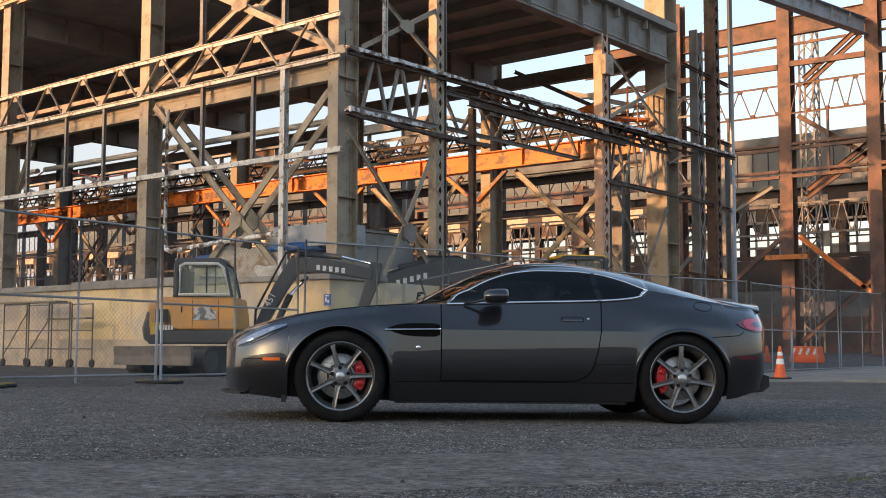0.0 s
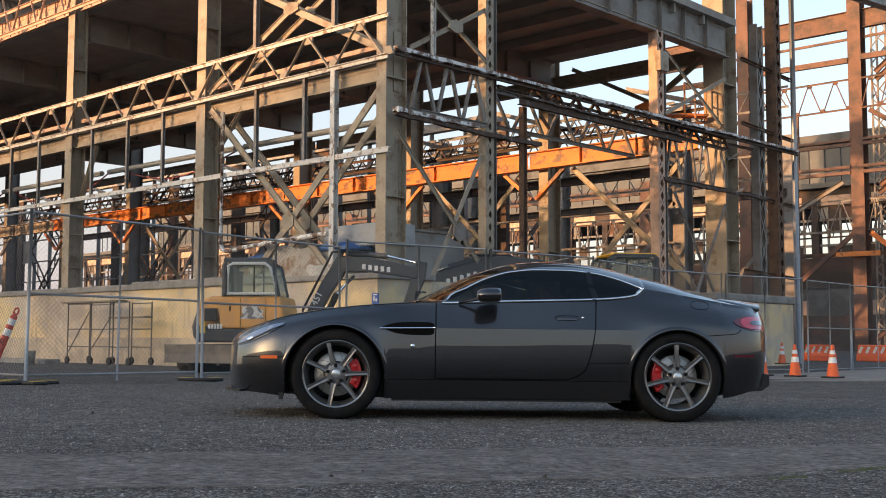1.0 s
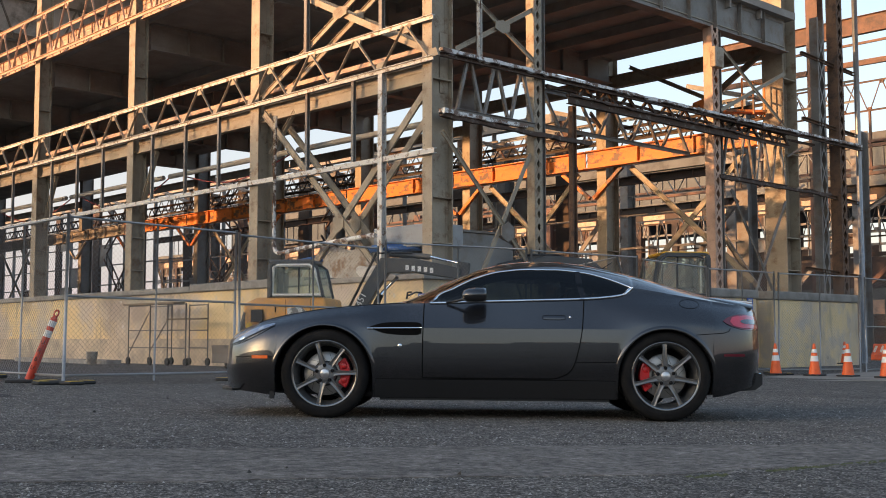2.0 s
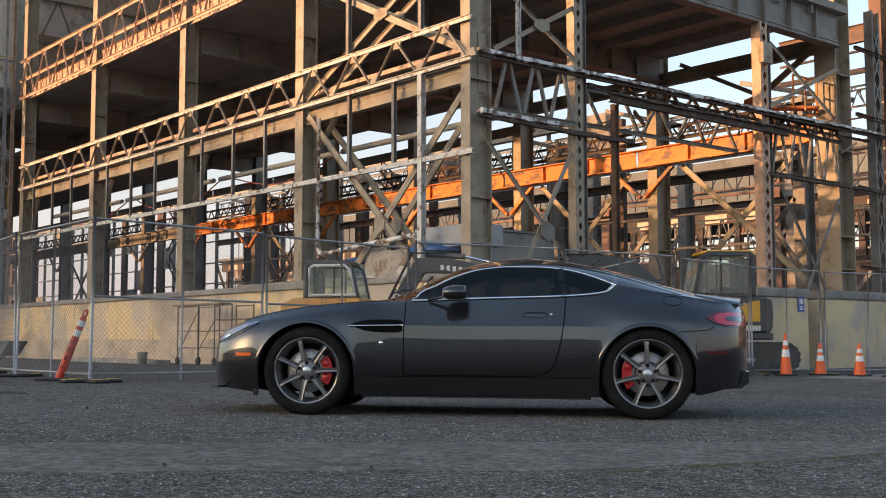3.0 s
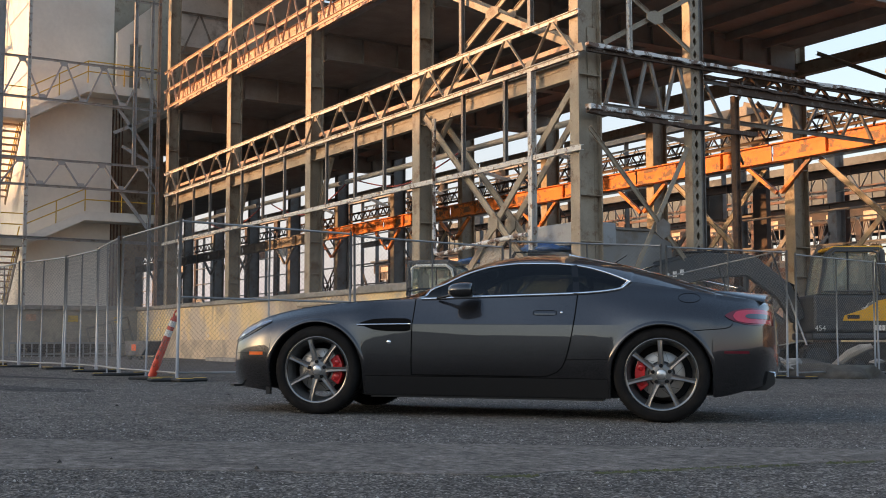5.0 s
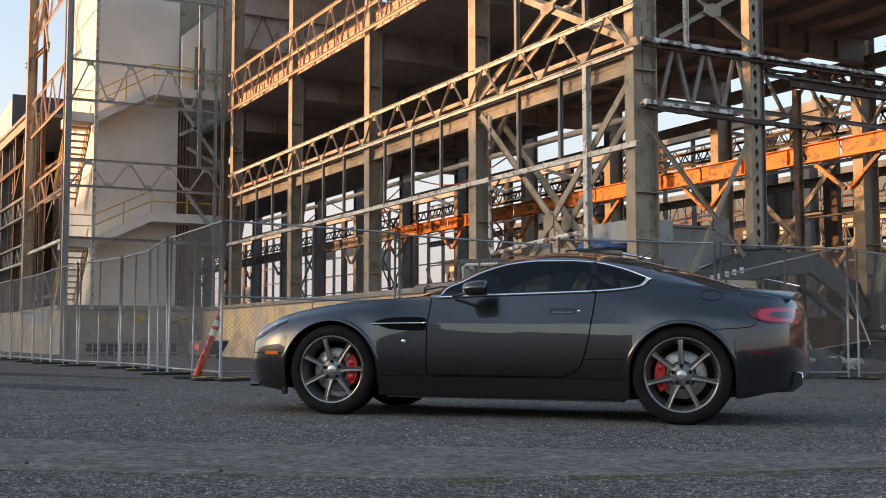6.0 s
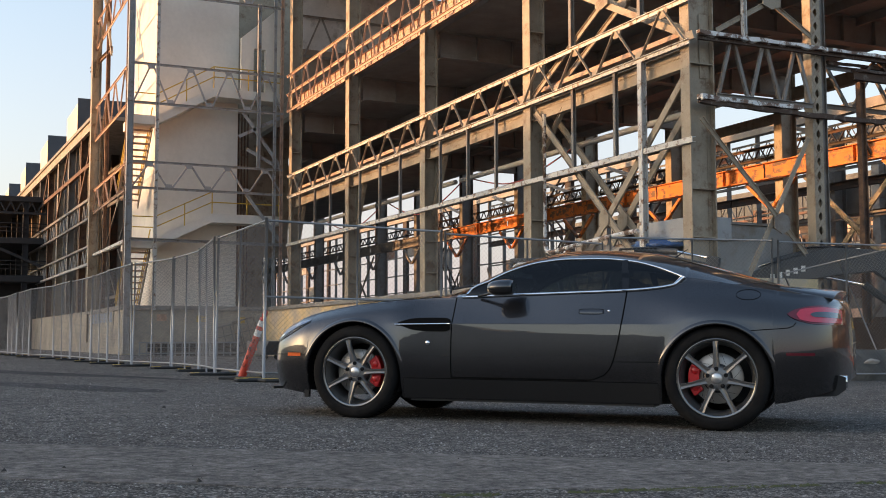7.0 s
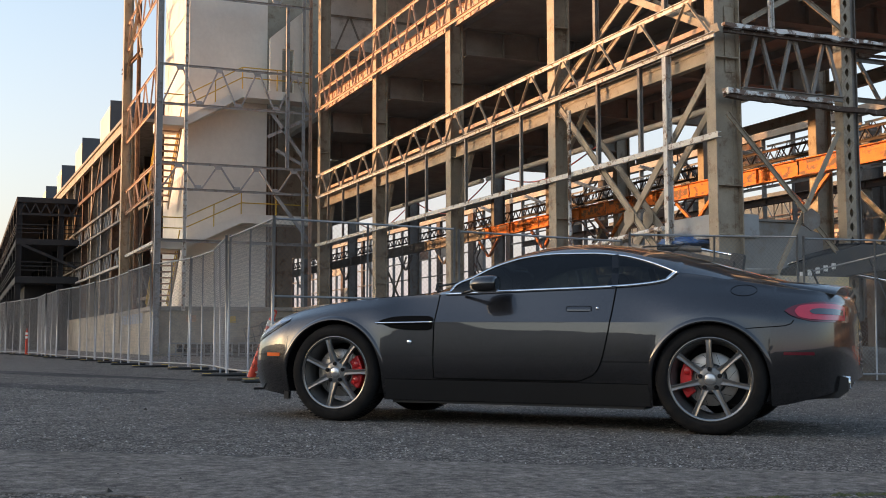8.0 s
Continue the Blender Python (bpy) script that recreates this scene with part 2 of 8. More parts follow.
def lathe(bm, profile, n=32, axis="y", at=(0, 0, 0)):
    """Turns a profile of (radius, along) about the axis through at."""
    rings = []
    for r, a in profile:
        ring = []
        for k in range(n):
            c, s = math.cos(k * math.tau / n) * r, math.sin(k * math.tau / n) * r
            co = (c, a, s) if axis == "y" else (c, s, a) if axis == "z" else (a, c, s)
            ring.append(bm.verts.new(Vector(at) + Vector(co)))
        rings.append(ring)
    for A, B in zip(rings, rings[1:]):
        for k in range(n):
            bm.faces.new((A[k], A[(k + 1) % n], B[(k + 1) % n], B[k]))
    return rings


def prism(bm, outline, lo, hi, plane="xz"):
    """An outline in a plane, extruded across it from lo to hi."""
    def co(p, k):
        return {"xz": (p[0], k, p[1]), "yz": (k, p[0], p[1]), "xy": (p[0], p[1], k)}[plane]
    A, B = [bm.verts.new(co(p, lo)) for p in outline], [bm.verts.new(co(p, hi)) for p in outline]
    n = len(outline)
    bm.faces.new(A)
    bm.faces.new(B[::-1])
    for i in range(n):
        bm.faces.new((A[i], B[i], B[(i + 1) % n], A[(i + 1) % n]))


def B():
    return bmesh.new()


def soften(bm, width=0.02, segments=2):
    bmesh.ops.recalc_face_normals(bm, faces=bm.faces[:])
    bmesh.ops.bevel(bm, geom=[e for e in bm.edges if e.calc_face_angle(0) > 0.6], offset=width, segments=segments, affect="EDGES", profile=0.5, clamp_overlap=True)


def ground_z(y):
    return 0.12 - 0.015 * min(max(y, 0.0), 30.0)


# ---- ground, pavement and plinth ----
def asphalt_material(name, base, second, stones, lo, hi, relief):
    """Binder with stones of about a centimetre, blotches at hand and metre size, and relief."""
    m = material(name, base, 0.86, 0, 0.3, 0.35, second, 0.46, 0.12, 0.22, 0.0)
    n, l = m.node_tree.nodes, m.node_tree.links
    b = n["Principled BSDF"]
    b.inputs["Specular IOR Level"].default_value, b.inputs["Roughness"].default_value = 0.12, 0.95
    tc = n.new("ShaderNodeTexCoord")
    vor = n.new("ShaderNodeTexVoronoi")
    vor.inputs["Scale"].default_value = stones
    l.new(tc.outputs["Object"], vor.inputs["Vector"])
    fine = n.new("ShaderNodeTexNoise")
    fine.inputs["Scale"].default_value, fine.inputs["Detail"].default_value = 22, 8
    l.new(tc.outputs["Object"], fine.inputs["Vector"])
    add = n.new("ShaderNodeMath")
    l.new(vor.outputs["Distance"], add.inputs[0])
    l.new(fine.outputs["Fac"], add.inputs[1])
    bp = n.new("ShaderNodeBump")
    bp.inputs["Strength"].default_value, bp.inputs["Distance"].default_value = relief, 0.006
    l.new(add.outputs[0], bp.inputs["Height"])
    l.new(bp.outputs[0], b.inputs["Normal"])
    # pale stones in the binder, then blotches of wear and dust
    out = b.inputs["Base Color"].links[0].from_socket
    sep = n.new("ShaderNodeSeparateColor")
    l.new(vor.outputs["Color"], sep.inputs[0])
    blot = n.new("ShaderNodeTexNoise")
    blot.inputs["Scale"].default_value, blot.inputs["Detail"].default_value, blot.inputs["Roughness"].default_value = 5.0, 9, 0.75
    l.new(tc.outputs["Object"], blot.inputs["Vector"])
    for sock, a, c, t0, t1 in ((sep.outputs[0], 0.5, 1.0, lo, hi), (blot.outputs["Fac"], 0.3, 0.7, 0.6, 1.4), (fine.outputs["Fac"], 0.3, 0.7, 0.55, 1.45)):
        rnd = n.new("ShaderNodeMapRange")
        rnd.inputs["From Min"].default_value, rnd.inputs["From Max"].default_value = a, c
        rnd.inputs["To Min"].default_value, rnd.inputs["To Max"].default_value = t0, t1
        l.new(sock, rnd.inputs["Value"])
        mx = n.new("ShaderNodeMix")
        mx.data_type, mx.blend_type = "RGBA", "MULTIPLY"
        mx.inputs["Factor"].default_value = 1
        l.new(out, mx.inputs["A"])
        l.new(rnd.outputs[0], mx.inputs["B"])
        out = mx.outputs["Result"]
    l.new(out, b.inputs["Base Color"])
    return m


ASPHALT = asphalt_material("worn_asphalt", (0.112, 0.102, 0.093), (0.142, 0.130, 0.119), 105, 0.55, 2.5, 0.8)
bm = B()
ys = [-1500, -300, -60, -10] + [0, 5, 10, 15, 20, 25, 30] + [60, 120, 300, 1500]
xs = [-1500, -400, -150, -60, -20, 20, 80, 400, 1500]
grid = [[bm.verts.new((x, y, ground_z(y))) for x in xs] for y in ys]
for r0, r1 in zip(grid, grid[1:]):
    for i in range(len(xs) - 1):
        bm.faces.new((r0[i], r0[i + 1], r1[i + 1], r1[i]))
tagged(part("ground", bm, ASPHALT), "worn grey asphalt yard with pale stones", "ground", kind="structure")

# raised strip of paving beside the yard, with its kerb
PAVING = material("concrete_paving", (0.24, 0.22, 0.195), 0.9, 0, 0.25, 0.7, (0.16, 0.145, 0.13), 0.45, 0.1, 0.8, 0.3, 20)
bm = B()
prism(bm, [(-11.9, 16.8), (-11.5, 16.6), (-8.2, 23.6), (6, 31.5), (6, 60), (-11.9, 60)], -0.6, ground_z(24) + 0.02, "xy")
tagged(part("pavement", bm, PAVING), "dusty concrete pavement strip inside the fence line", "pavement", kind="structure")
bm = B()
for a, b in (((-11.6, 16.6), (-8.2, 23.5)), ((-8.2, 23.5), (6, 31.4))):
    bar(bm, (*a, ground_z(24) - 0.06), (*b, ground_z(24) - 0.06), 0.16, 0.22)
tagged(part("kerb", bm, COPING), "worn concrete kerb along the pavement", "kerb", kind="structure")

# smoother, paler band of patched surfacing that crosses the yard
PALEROAD = asphalt_material("smooth_patched_asphalt", (0.186, 0.167, 0.151), (0.166, 0.150, 0.137), 150, 0.82, 1.3, 0.6)
BAND_AT, BAND_DIR, BAND_ACROSS = Vector((-3.66, 4.18)), Vector((0.53, 0.848)), Vector((0.848, -0.53))


def band_edge(s, far):
    """Edge of the band, s metres along it; the far edge follows a seam, the near one is ragged."""
    u = min(max((s - 1.5) / 4.0, 0), 1)
    w = 0.0 if far else 1.40 * (1 - u * u * (3 - 2 * u)) + 0.02
    rag = (0.03 if far else 0.10) * noise.noise(Vector((s * 1.6, 3.0 if far else 8.0, 0))) + (0.01 if far else 0.04) * noise.noise(Vector((s * 9, 5, 0)))
    return BAND_AT + BAND_DIR * s + BAND_ACROSS * (w + rag)


bm = B()
for k in range(290):
    q = [band_edge(-12 + 0.06 * k, True), band_edge(-12 + 0.06 * k, False), band_edge(-12 + 0.06 * (k + 1), False), band_edge(-12 + 0.06 * (k + 1), True)]
    bm.faces.new([bm.verts.new((v.x, v.y, ground_z(v.y) + 0.004)) for v in q])
    for a, b in ((q[1], q[2]), (q[3], q[0])):
        bm.faces.new([bm.verts.new((v.x, v.y, ground_z(v.y) + h)) for v, h in ((a, 0.004), (a, -0.01), (b, -0.01), (b, 0.004))])
bmesh.ops.remove_doubles(bm, verts=bm.verts[:], dist=0.0005)
tagged(part("road", bm, PALEROAD), "smoother paler band of patched asphalt", "road", kind="structure")

CX = [-18.45, -25.9, -33.4, -41.1, -49.0]
FY, RX, Y2 = 18.9, -18.2, 35.3

# cream plinth wall under the steel frame
plinth = thing("plinth_wall", "stained cream concrete plinth wall with a grey coping", "wall", kind="structure")
bm = B()
box(bm, (-50.6, 18.1, -0.8), (-17.7, 19.9, 1.98))
box(bm, (-18.8, 19.9, -0.8), (-17.702, 22.0, 1.98))
part("wall_front", bm, PLINTH, plinth)
bm = B()
for x0, x1, zt in ((-50.7, -27.9, 2.16), (-27.9, -22.2, 2.22), (-22.2, -17.6, 2.12)):
    box(bm, (x0, 18.02, 1.984), (x1 - 0.004, 19.96, zt))
soften(bm, 0.03)
part("coping", bm, COPING, plinth, "chipped grey concrete coping")
bm = B()
box(bm, (-50.6, 18.06, -0.8), (-17.66, 18.098, 0.62))
part("render_band", bm, material("grey_brown_render", (0.56, 0.45, 0.33), 0.9, 0, 0.3, 0.7, (0.36, 0.30, 0.24), 0.47, 0.07, 0.9, 0.4, 14), plinth, "soiled lower band of the wall")
for y0, y1 in ((29.6, 32.25), (33.3, 38.9)):
    bm = B()
    box(bm, (-19.6, y0, -0.8), (-17.7, y1, 1.85))
    soften(bm, 0.05)
    part("pier", bm, PLINTH, plinth)
    bm = B()
    box(bm, (-19.65, y0 - 0.05, 1.854), (-17.64, y1 + 0.05, 2.13))
    soften(bm, 0.05)
    part("pier_cap", bm, COPING, plinth)

# ---- the steel frame ----
mill = thing("steel_frame_building", "derelict steel-framed mill building of weathered tan and orange members", "building")


def i_column(x, y, z0, z1, mat, w=0.42, d=0.70, rivets=True):
    t = 0.03
    bm = B()
    W = w / 2
    prism(bm, [(x - W, y), (x + W, y), (x + W, y + t), (x + 0.035, y + t), (x + 0.035, y + t + 0.1), (x + 0.02, y + t + 0.1), (x + 0.02, y + d - t - 0.1), (x + 0.035, y + d - t - 0.1),
               (x + 0.035, y + d - t), (x + W, y + d - t), (x + W, y + d), (x - W, y + d), (x - W, y + d - t), (x - 0.02, y + d - t), (x - 0.02, y + t), (x - W, y + t)], z0, z1, "xy")
    bmesh.ops.recalc_face_normals(bm, faces=bm.faces[:])
    ob = part("column", bm, mat, mill)
    for z in (2.9, 4.0, 6.9, 9.5):
        if z0 < z < z1 and rivets:
            bm = B()
            box(bm, (x + 0.036, y + t, z), (x + W - 0.01, y + d - t, z + 0.03))
            part("stiffener", bm, mat, ob)
    for z, h in ((6.6, 1.5), (10.6, 1.4)):
        if z1 > z + h and rivets:
            bm = B()
            box(bm, (x + 0.036, y + d - 0.32, z), (x + 0.05, y + d - 0.06, z + h))
            part("splice_plate", bm, mat, ob)
    if rivets:
        bm = B()
        z = z0 + 0.1
        while z < min(z1, 12.0):
            for px in (x - w * 0.3, x + w * 0.3):
                box(bm, (px - 0.014, y - 0.008, z), (px + 0.014, y, z + 0.028))
            for py in (y + t + 0.04, y + d - t - 0.06):
                box(bm, (x + 0.035, py, z), (x + 0.047, py + 0.026, z + 0.026))
            z += 0.17
        tagged(part("riveting", bm, mat, ob), kind="stuff")
    return ob


for i, x in enumerate(CX):
    i_column(x, FY, 1.6, 19.0, TAN, w=0.42 if i else 0.34, d=0.50 if i else 0.70)


def truss(a, b, z0, z1, panels, chord, web, zm=None, inset=0.05, gusset=True, name="truss", half=False):
    """A plane truss between two points of the plan, with V webs: chords and each diagonal."""
    a, b = Vector((*a, 0)), Vector((*b, 0))
    d = b - a
    ob = new(name)
    ob.parent = mill
    for z in (z0, z1) + ((zm,) if zm else ()):
        bm = B()
        extrude(bm, a + Vector((0, 0, z)), b + Vector((0, 0, z)), [(-0.065, 0.055), (0.065, 0.055), (0.065, 0.04), (0.0175, 0.04), (0.0175, -0.055), (-0.0175, -0.055), (-0.0175, 0.04), (-0.065, 0.04)])
        part("chord", bm, chord, ob)
    for k in range(panels):
        p0, pm, p1 = (a + d * ((k + s) / panels) for s in (0.06, 0.5, 0.94))
        for q, s in ((p0, -1), (p1, 1)):
            bm = B()
            top = pm + d.normalized() * 0.06 * s
            angle_bar(bm, q + Vector((0, 0, z0 + inset)), top + Vector((0, 0, z1 - inset)), 0.075, 0.014, up=d.cross(Vector((0, 0, 1))))
            part("diagonal", bm, web, ob)
        if gusset:
            n = d.normalized()
            s = n.cross(Vector((0, 0, 1))) * 0.025
            for c, z, f in ((pm, z1 - 0.02, -1), (a + d * (k / panels), z0 + 0.02, 1)):
                bm = B()
                pts = [c + n * u + Vector((0, 0, z + f * w)) for u, w in ((-0.2, 0), (0.2, 0), (0.12, 0.2), (-0.12, 0.2))]
                A, C = [bm.verts.new(p + s) for p in pts], [bm.verts.new(p - s) for p in pts]
                bm.faces.new(A)
                bm.faces.new(C[::-1])
                for i in range(4):
                    bm.faces.new((A[i], C[i], C[(i + 1) % 4], A[(i + 1) % 4]))
                bmesh.ops.recalc_face_normals(bm, faces=bm.faces[:])
                part("gusset", bm, web, ob)
    return ob


def girder(a, b, z0, z1, mat, w=0.36, stiff=1.3, name="girder", t=0.03):
    """A plate girder with flanges and upright stiffeners."""
    a, b = Vector((*a, 0)), Vector((*b, 0))
    bm = B()
    m = Vector((0, 0, (z0 + z1) / 2))
    ibeam(bm, a + m, b + m, w, z1 - z0, t, 0.02)
    ob = part(name, bm, mat, mill)
    L = (b - a).length
    n = max(1, int(L / stiff)) if stiff else 0
    for k in range(1, n):
        p = a + (b - a) * (k / n)
        bm = B()
        bar(bm, p + Vector((0, 0, z0 + t)), p + Vector((0, 0, z1 - t)), w * 0.8, 0.025, up=(b - a).normalized())
        part("stiffener", bm, mat, ob)
    for f in (-1, 1):
        bm = B()
        bar(bm, a + m, b + m, 0.05, 0.16, off=(0, f * ((z1 - z0) / 2 - t - 0.08)))
        part("flange_angle", bm, mat, ob)
    return ob


def strut(a, b, w, h, mat, name="brace", kind_="bar", up=(0, 0, 1)):
    bm = B()
    if kind_ == "i":
        ibeam(bm, a, b, w, h, 0.02, 0.015, up)
    elif kind_ == "channel":
        channel(bm, a, b, w, h, 0.014, up)
    elif kind_ == "angle":
        angle_bar(bm, a, b, w, 0.014, up)
    elif kind_ == "pipe":
        tube(bm, [a, b], w / 2, 10)
    else:
        bar(bm, a, b, w, h, up)
    return part(name, bm, mat, mill, smooth=(kind_ == "pipe"))


def ragged(a, b, w, h, mat, name="rail", seed=0):
    """A rotted rail: its section and line waver from hand to hand along its length."""
    rnd = random.Random(seed)
    a, b = Vector(a), Vector(b)
    d = b - a
    u = d.normalized()
    side = u.cross(Vector((0, 0, 1))).normalized()
    n = max(3, int(d.length / 0.22))
    bm, last = B(), None
    for k in range(n + 1):
        c = a + d * (k / n) + side * rnd.uniform(-0.012, 0.012) + Vector((0, 0, rnd.uniform(-0.012, 0.012) - 0.03 * math.sin(math.pi * k / n)))
        hw, hh = w / 2 * rnd.uniform(0.75, 1.15), h / 2 * rnd.uniform(0.8, 1.1)
        drop = h * rnd.choice((0, 0, 0, 0.35, 0.7))
        now = [bm.verts.new(c + side * q * hw + Vector((0, 0, z))) for q, z in ((-1, hh), (1, hh), (1, -hh - drop * 0.5), (0.1, -hh - drop), (-1, -hh))]
        if last:
            for i in range(5):
                bm.faces.new((last[i], last[(i + 1) % 5], now[(i + 1) % 5], now[i]))
        else:
            bm.faces.new(now[::-1])
        last = now
    bm.faces.new(last)
    bmesh.ops.recalc_face_normals(bm, faces=bm.faces[:])
    return part(name, bm, mat, mill)


def plate(c, r, mat, plane="xz", t=0.02, n=6, squash=1.0):
    bm = B()
    k = {"xz": (0, 2, 1), "yz": (1, 2, 0)}[plane]
    prism(bm, [(c[k[0]] + r * math.cos(i * math.tau / n + 0.5), c[k[1]] + r * squash * math.sin(i * math.tau / n + 0.5)) for i in range(n)], c[k[2]] - t, c[k[2]] + t, plane)
    bmesh.ops.recalc_face_normals(bm, faces=bm.faces[:])
    return part("gusset_plate", bm, mat, mill)


# front (long) elevation: wind trusses bay by bay, spandrels, rails
ends = [-18.1] + CX[1:]
for i in range(4):
    truss((ends[i], 18.78), (ends[i + 1], 18.78), 7.34, 8.34, 4, PEELED, TAN)
    truss((ends[i], 18.72), (ends[i + 1], 18.72), 11.45, 13.15, 4, REDTAN, REDTAN, zm=12.25, name="upper_truss")
    xa, xb = CX[i] - 0.22, CX[i + 1] + 0.22
    girder((xa, 19.12), (xb, 19.12), 6.86, 7.34, TAN, 0.2, 0, "spandrel_beam", 0.02)
    strut((xa, 19.3, 7.78), (xb, 19.3, 7.78), 0.18, 0.12, REDTAN, "upper_spandrel")
    girder((xa, 19.15), (xb, 19.15), 11.5, 12.18, REDTAN, 0.16, 0.62, "upper_spandrel", 0.02)
    strut((ends[i], 18.8, 5.1), (ends[i + 1] - (0.3 if i == 3 else 0), 18.8, 5.1), 0.10, 0.13, PEELED, "rail", "channel")
    if i:
        L = CX[i] - CX[i + 1]
        for f, z0 in ((0.24, 5.1), (0.5, 5.1), (0.78, 5.1)):
            strut((CX[i] - L * f, 18.84, z0), (CX[i] - L * f, 18.84, 7.3), 0.09, 0.09, GREYSTEEL, "hanger", "i", (0, 1, 0))
        strut((CX[i + 1] + 0.2, 19.3, 4.9), (CX[i + 1] + 1.25, 19.3, 6.86), 0.14, 0.12, TAN, "knee_brace", "channel")
    strut((xa, 20.3, 6.2), (xb, 20.3, 6.2), 0.17, 0.17, material("grey_pipe_paint", (0.36, 0.34, 0.31), 0.6, 0, 0.2, 2.0) if i == 0 else bpy.data.materials["grey_pipe_paint"], "pipe", "pipe")
for x, z0, z1, w in ((-20.08, 2.1, 7.3, 0.16), (-21.23, 5.1, 7.3, 0.1), (-23.24, 5.1, 7.3, 0.1)):
    strut((x, 18.85, z0), (x, 18.85, z1), w, w, PEELED if w > 0.12 else GREYSTEEL, "hanger", "i", (0, 1, 0))
for x in (-20.1, -23.3):
    strut((x, 18.85, 8.4), (x, 18.85, 11.4), 0.12, 0.12, GREYSTEEL, "hanger", "i", (0, 1, 0))
# crossed braces of the corner bay, in two planes
for y in (18.98, 19.55):
    strut((-25.5, y, 7.1), (-20.3, y, 2.3), 0.05, 0.19, TAN, "brace", "channel")
    strut((-18.7, y + 0.03, 6.6), (-23.6, y + 0.03, 2.2), 0.05, 0.19, TAN, "brace", "channel")
    strut((-25.6, y, 7.55), (-18.6, y, 10.85), 0.05, 0.17, TAN, "brace", "channel")
    strut((-18.6, y + 0.03, 7.65), (-25.6, y + 0.03, 11.05), 0.05, 0.17, TAN, "brace", "channel")
    plate((-21.97, y - 0.03, 3.66), 0.26, TAN)
    plate((-21.95, y - 0.03, 9.3), 0.34, TAN, squash=0.5)
strut((-25.4, 19.2, 5.9), (-24.2, 19.2, 7.0), 0.12, 0.1, TAN, "knee_brace", "channel")

# deck over the first aisle, carried by plate girders across it
for x in CX + [-56.7]:
    girder((x, 19.6), (x, Y2), 10.55, 11.5, TAN if x > -20 else DECKDARK, 0.4, 1.35, "deck_girder")
bm = B()
box(bm, (-62.0, 19.5, 11.504), (-18.0, Y2 + 0.3, 11.75))
box(bm, (-125.0, 24.2, 11.504), (-62.0, Y2 + 0.3, 11.75))
deck = tagged(part("deck", bm, DECKDARK), "sooty steel deck with joists over the aisle", "ceiling", kind="structure")
y = 24.3
while y < Y2:
    bm = B()
    box(bm, (-62, y, 11.2), (-18.1, y + 0.1, 11.5))
    part("joist", bm, DECKDARK, deck)
    y += 1.85
bm = B()
box(bm, (-50.2, 19.3, 18.6), (-18.0, Y2 + 0.3, 18.9))
for k in range(22):
    box(bm, (-50.1 + 1.5 * k, 19.4, 18.4), (-50.0 + 1.5 * k, Y2, 18.6))
tagged(part("roof", bm, DECKDARK), "brown corrugated roof over the upper storey", "roof", kind="structure")

# far end of the upper storey: boarding below, pale cladding and a lattice above
for z0, z1, mat_ in ((11.754, 15.0, material("brown_boarding", (0.30, 0.22, 0.165), 0.8, 0, 0.3, 1.0, (0.2, 0.14, 0.1), 0.45, 0.08, 1.0, 0.3, 14)), (15.004, 18.39, material("dull_grey_cladding", (0.62, 0.58, 0.55), 0.7, 0, 0.2, 0.8, (0.3, 0.27, 0.24), 0.42, 0.08, 1.0, 0.15, 12))):
    bm = B()
    box(bm, (-50.7, 19.7, z0), (-50.4, Y2, z1))
    part("end_wall", bm, mat_, mill)
truss((-50.2, 19.8), (-50.2, Y2), 14.6, 16.6, 8, GREYSTEEL, GREYSTEEL, gusset=False, name="end_truss")
for k in range(8):
    x = -48.6 + 3.9 * k
    strut((x, 19.8, 18.2), (x, Y2, 18.2), 0.2, 0.35, TAN, "purlin", "channel")
# end (short) elevation along y
girder((RX - 0.1, 19.6), (RX - 0.1, Y2), 10.35, 11.55, GREYSTEEL, 0.4, 1.35, "edge_girder")


def lattice_column(x, y, z0, z1, mat, w=0.46, d=0.42, pitch=0.46):
    bm = B()
    for k in (-1, 1):
        channel(bm, (x, y + k * w / 2, z0), (x, y + k * w / 2, z1), 0.10, d, 0.014, up=(1, 0, 0), side=-k)
    ob = part("lattice_column", bm, mat, mill)
    n = int((z1 - z0) / pitch)
    for side in (1, -1):
        bm = B()
        for k in range(n):
            za, zb = z0 + k * pitch, z0 + (k + 1) * pitch
            xx = x + side * (d / 2 + 0.006)
            for s in (-1, 1):
                bar(bm, (xx + s * 0.006, y - s * w * 0.42, za), (xx + s * 0.006, y + s * w * 0.42, zb), 0.012, 0.065, up=(0, 0, 1))
        part("lacing", bm, mat, ob)
    return ob


lattice_column(RX - 0.05, 22.52, 1.2, 16.0, TAN, 0.30, 0.27, 0.33)
lattice_column(RX - 0.05, 30.8, 1.9, 10.4, REDTAN, 0.38, 0.32, 0.40)
strut((RX, 24.0, 1.0), (RX, 24.0, 6.9), 0.15, 0.17, RUST, "post", "i", (0, 1, 0))
strut((RX - 0.1, 22.86, 1.0), (RX - 0.1, 22.86, 15), 0.13, 0.16, GREYSTEEL, "post", "i", (0, 1, 0))
strut((RX - 0.1, 31.25, 1.9), (RX - 0.1, 31.25, 10.4), 0.15, 0.18, GREYSTEEL, "post", "i", (0, 1, 0))
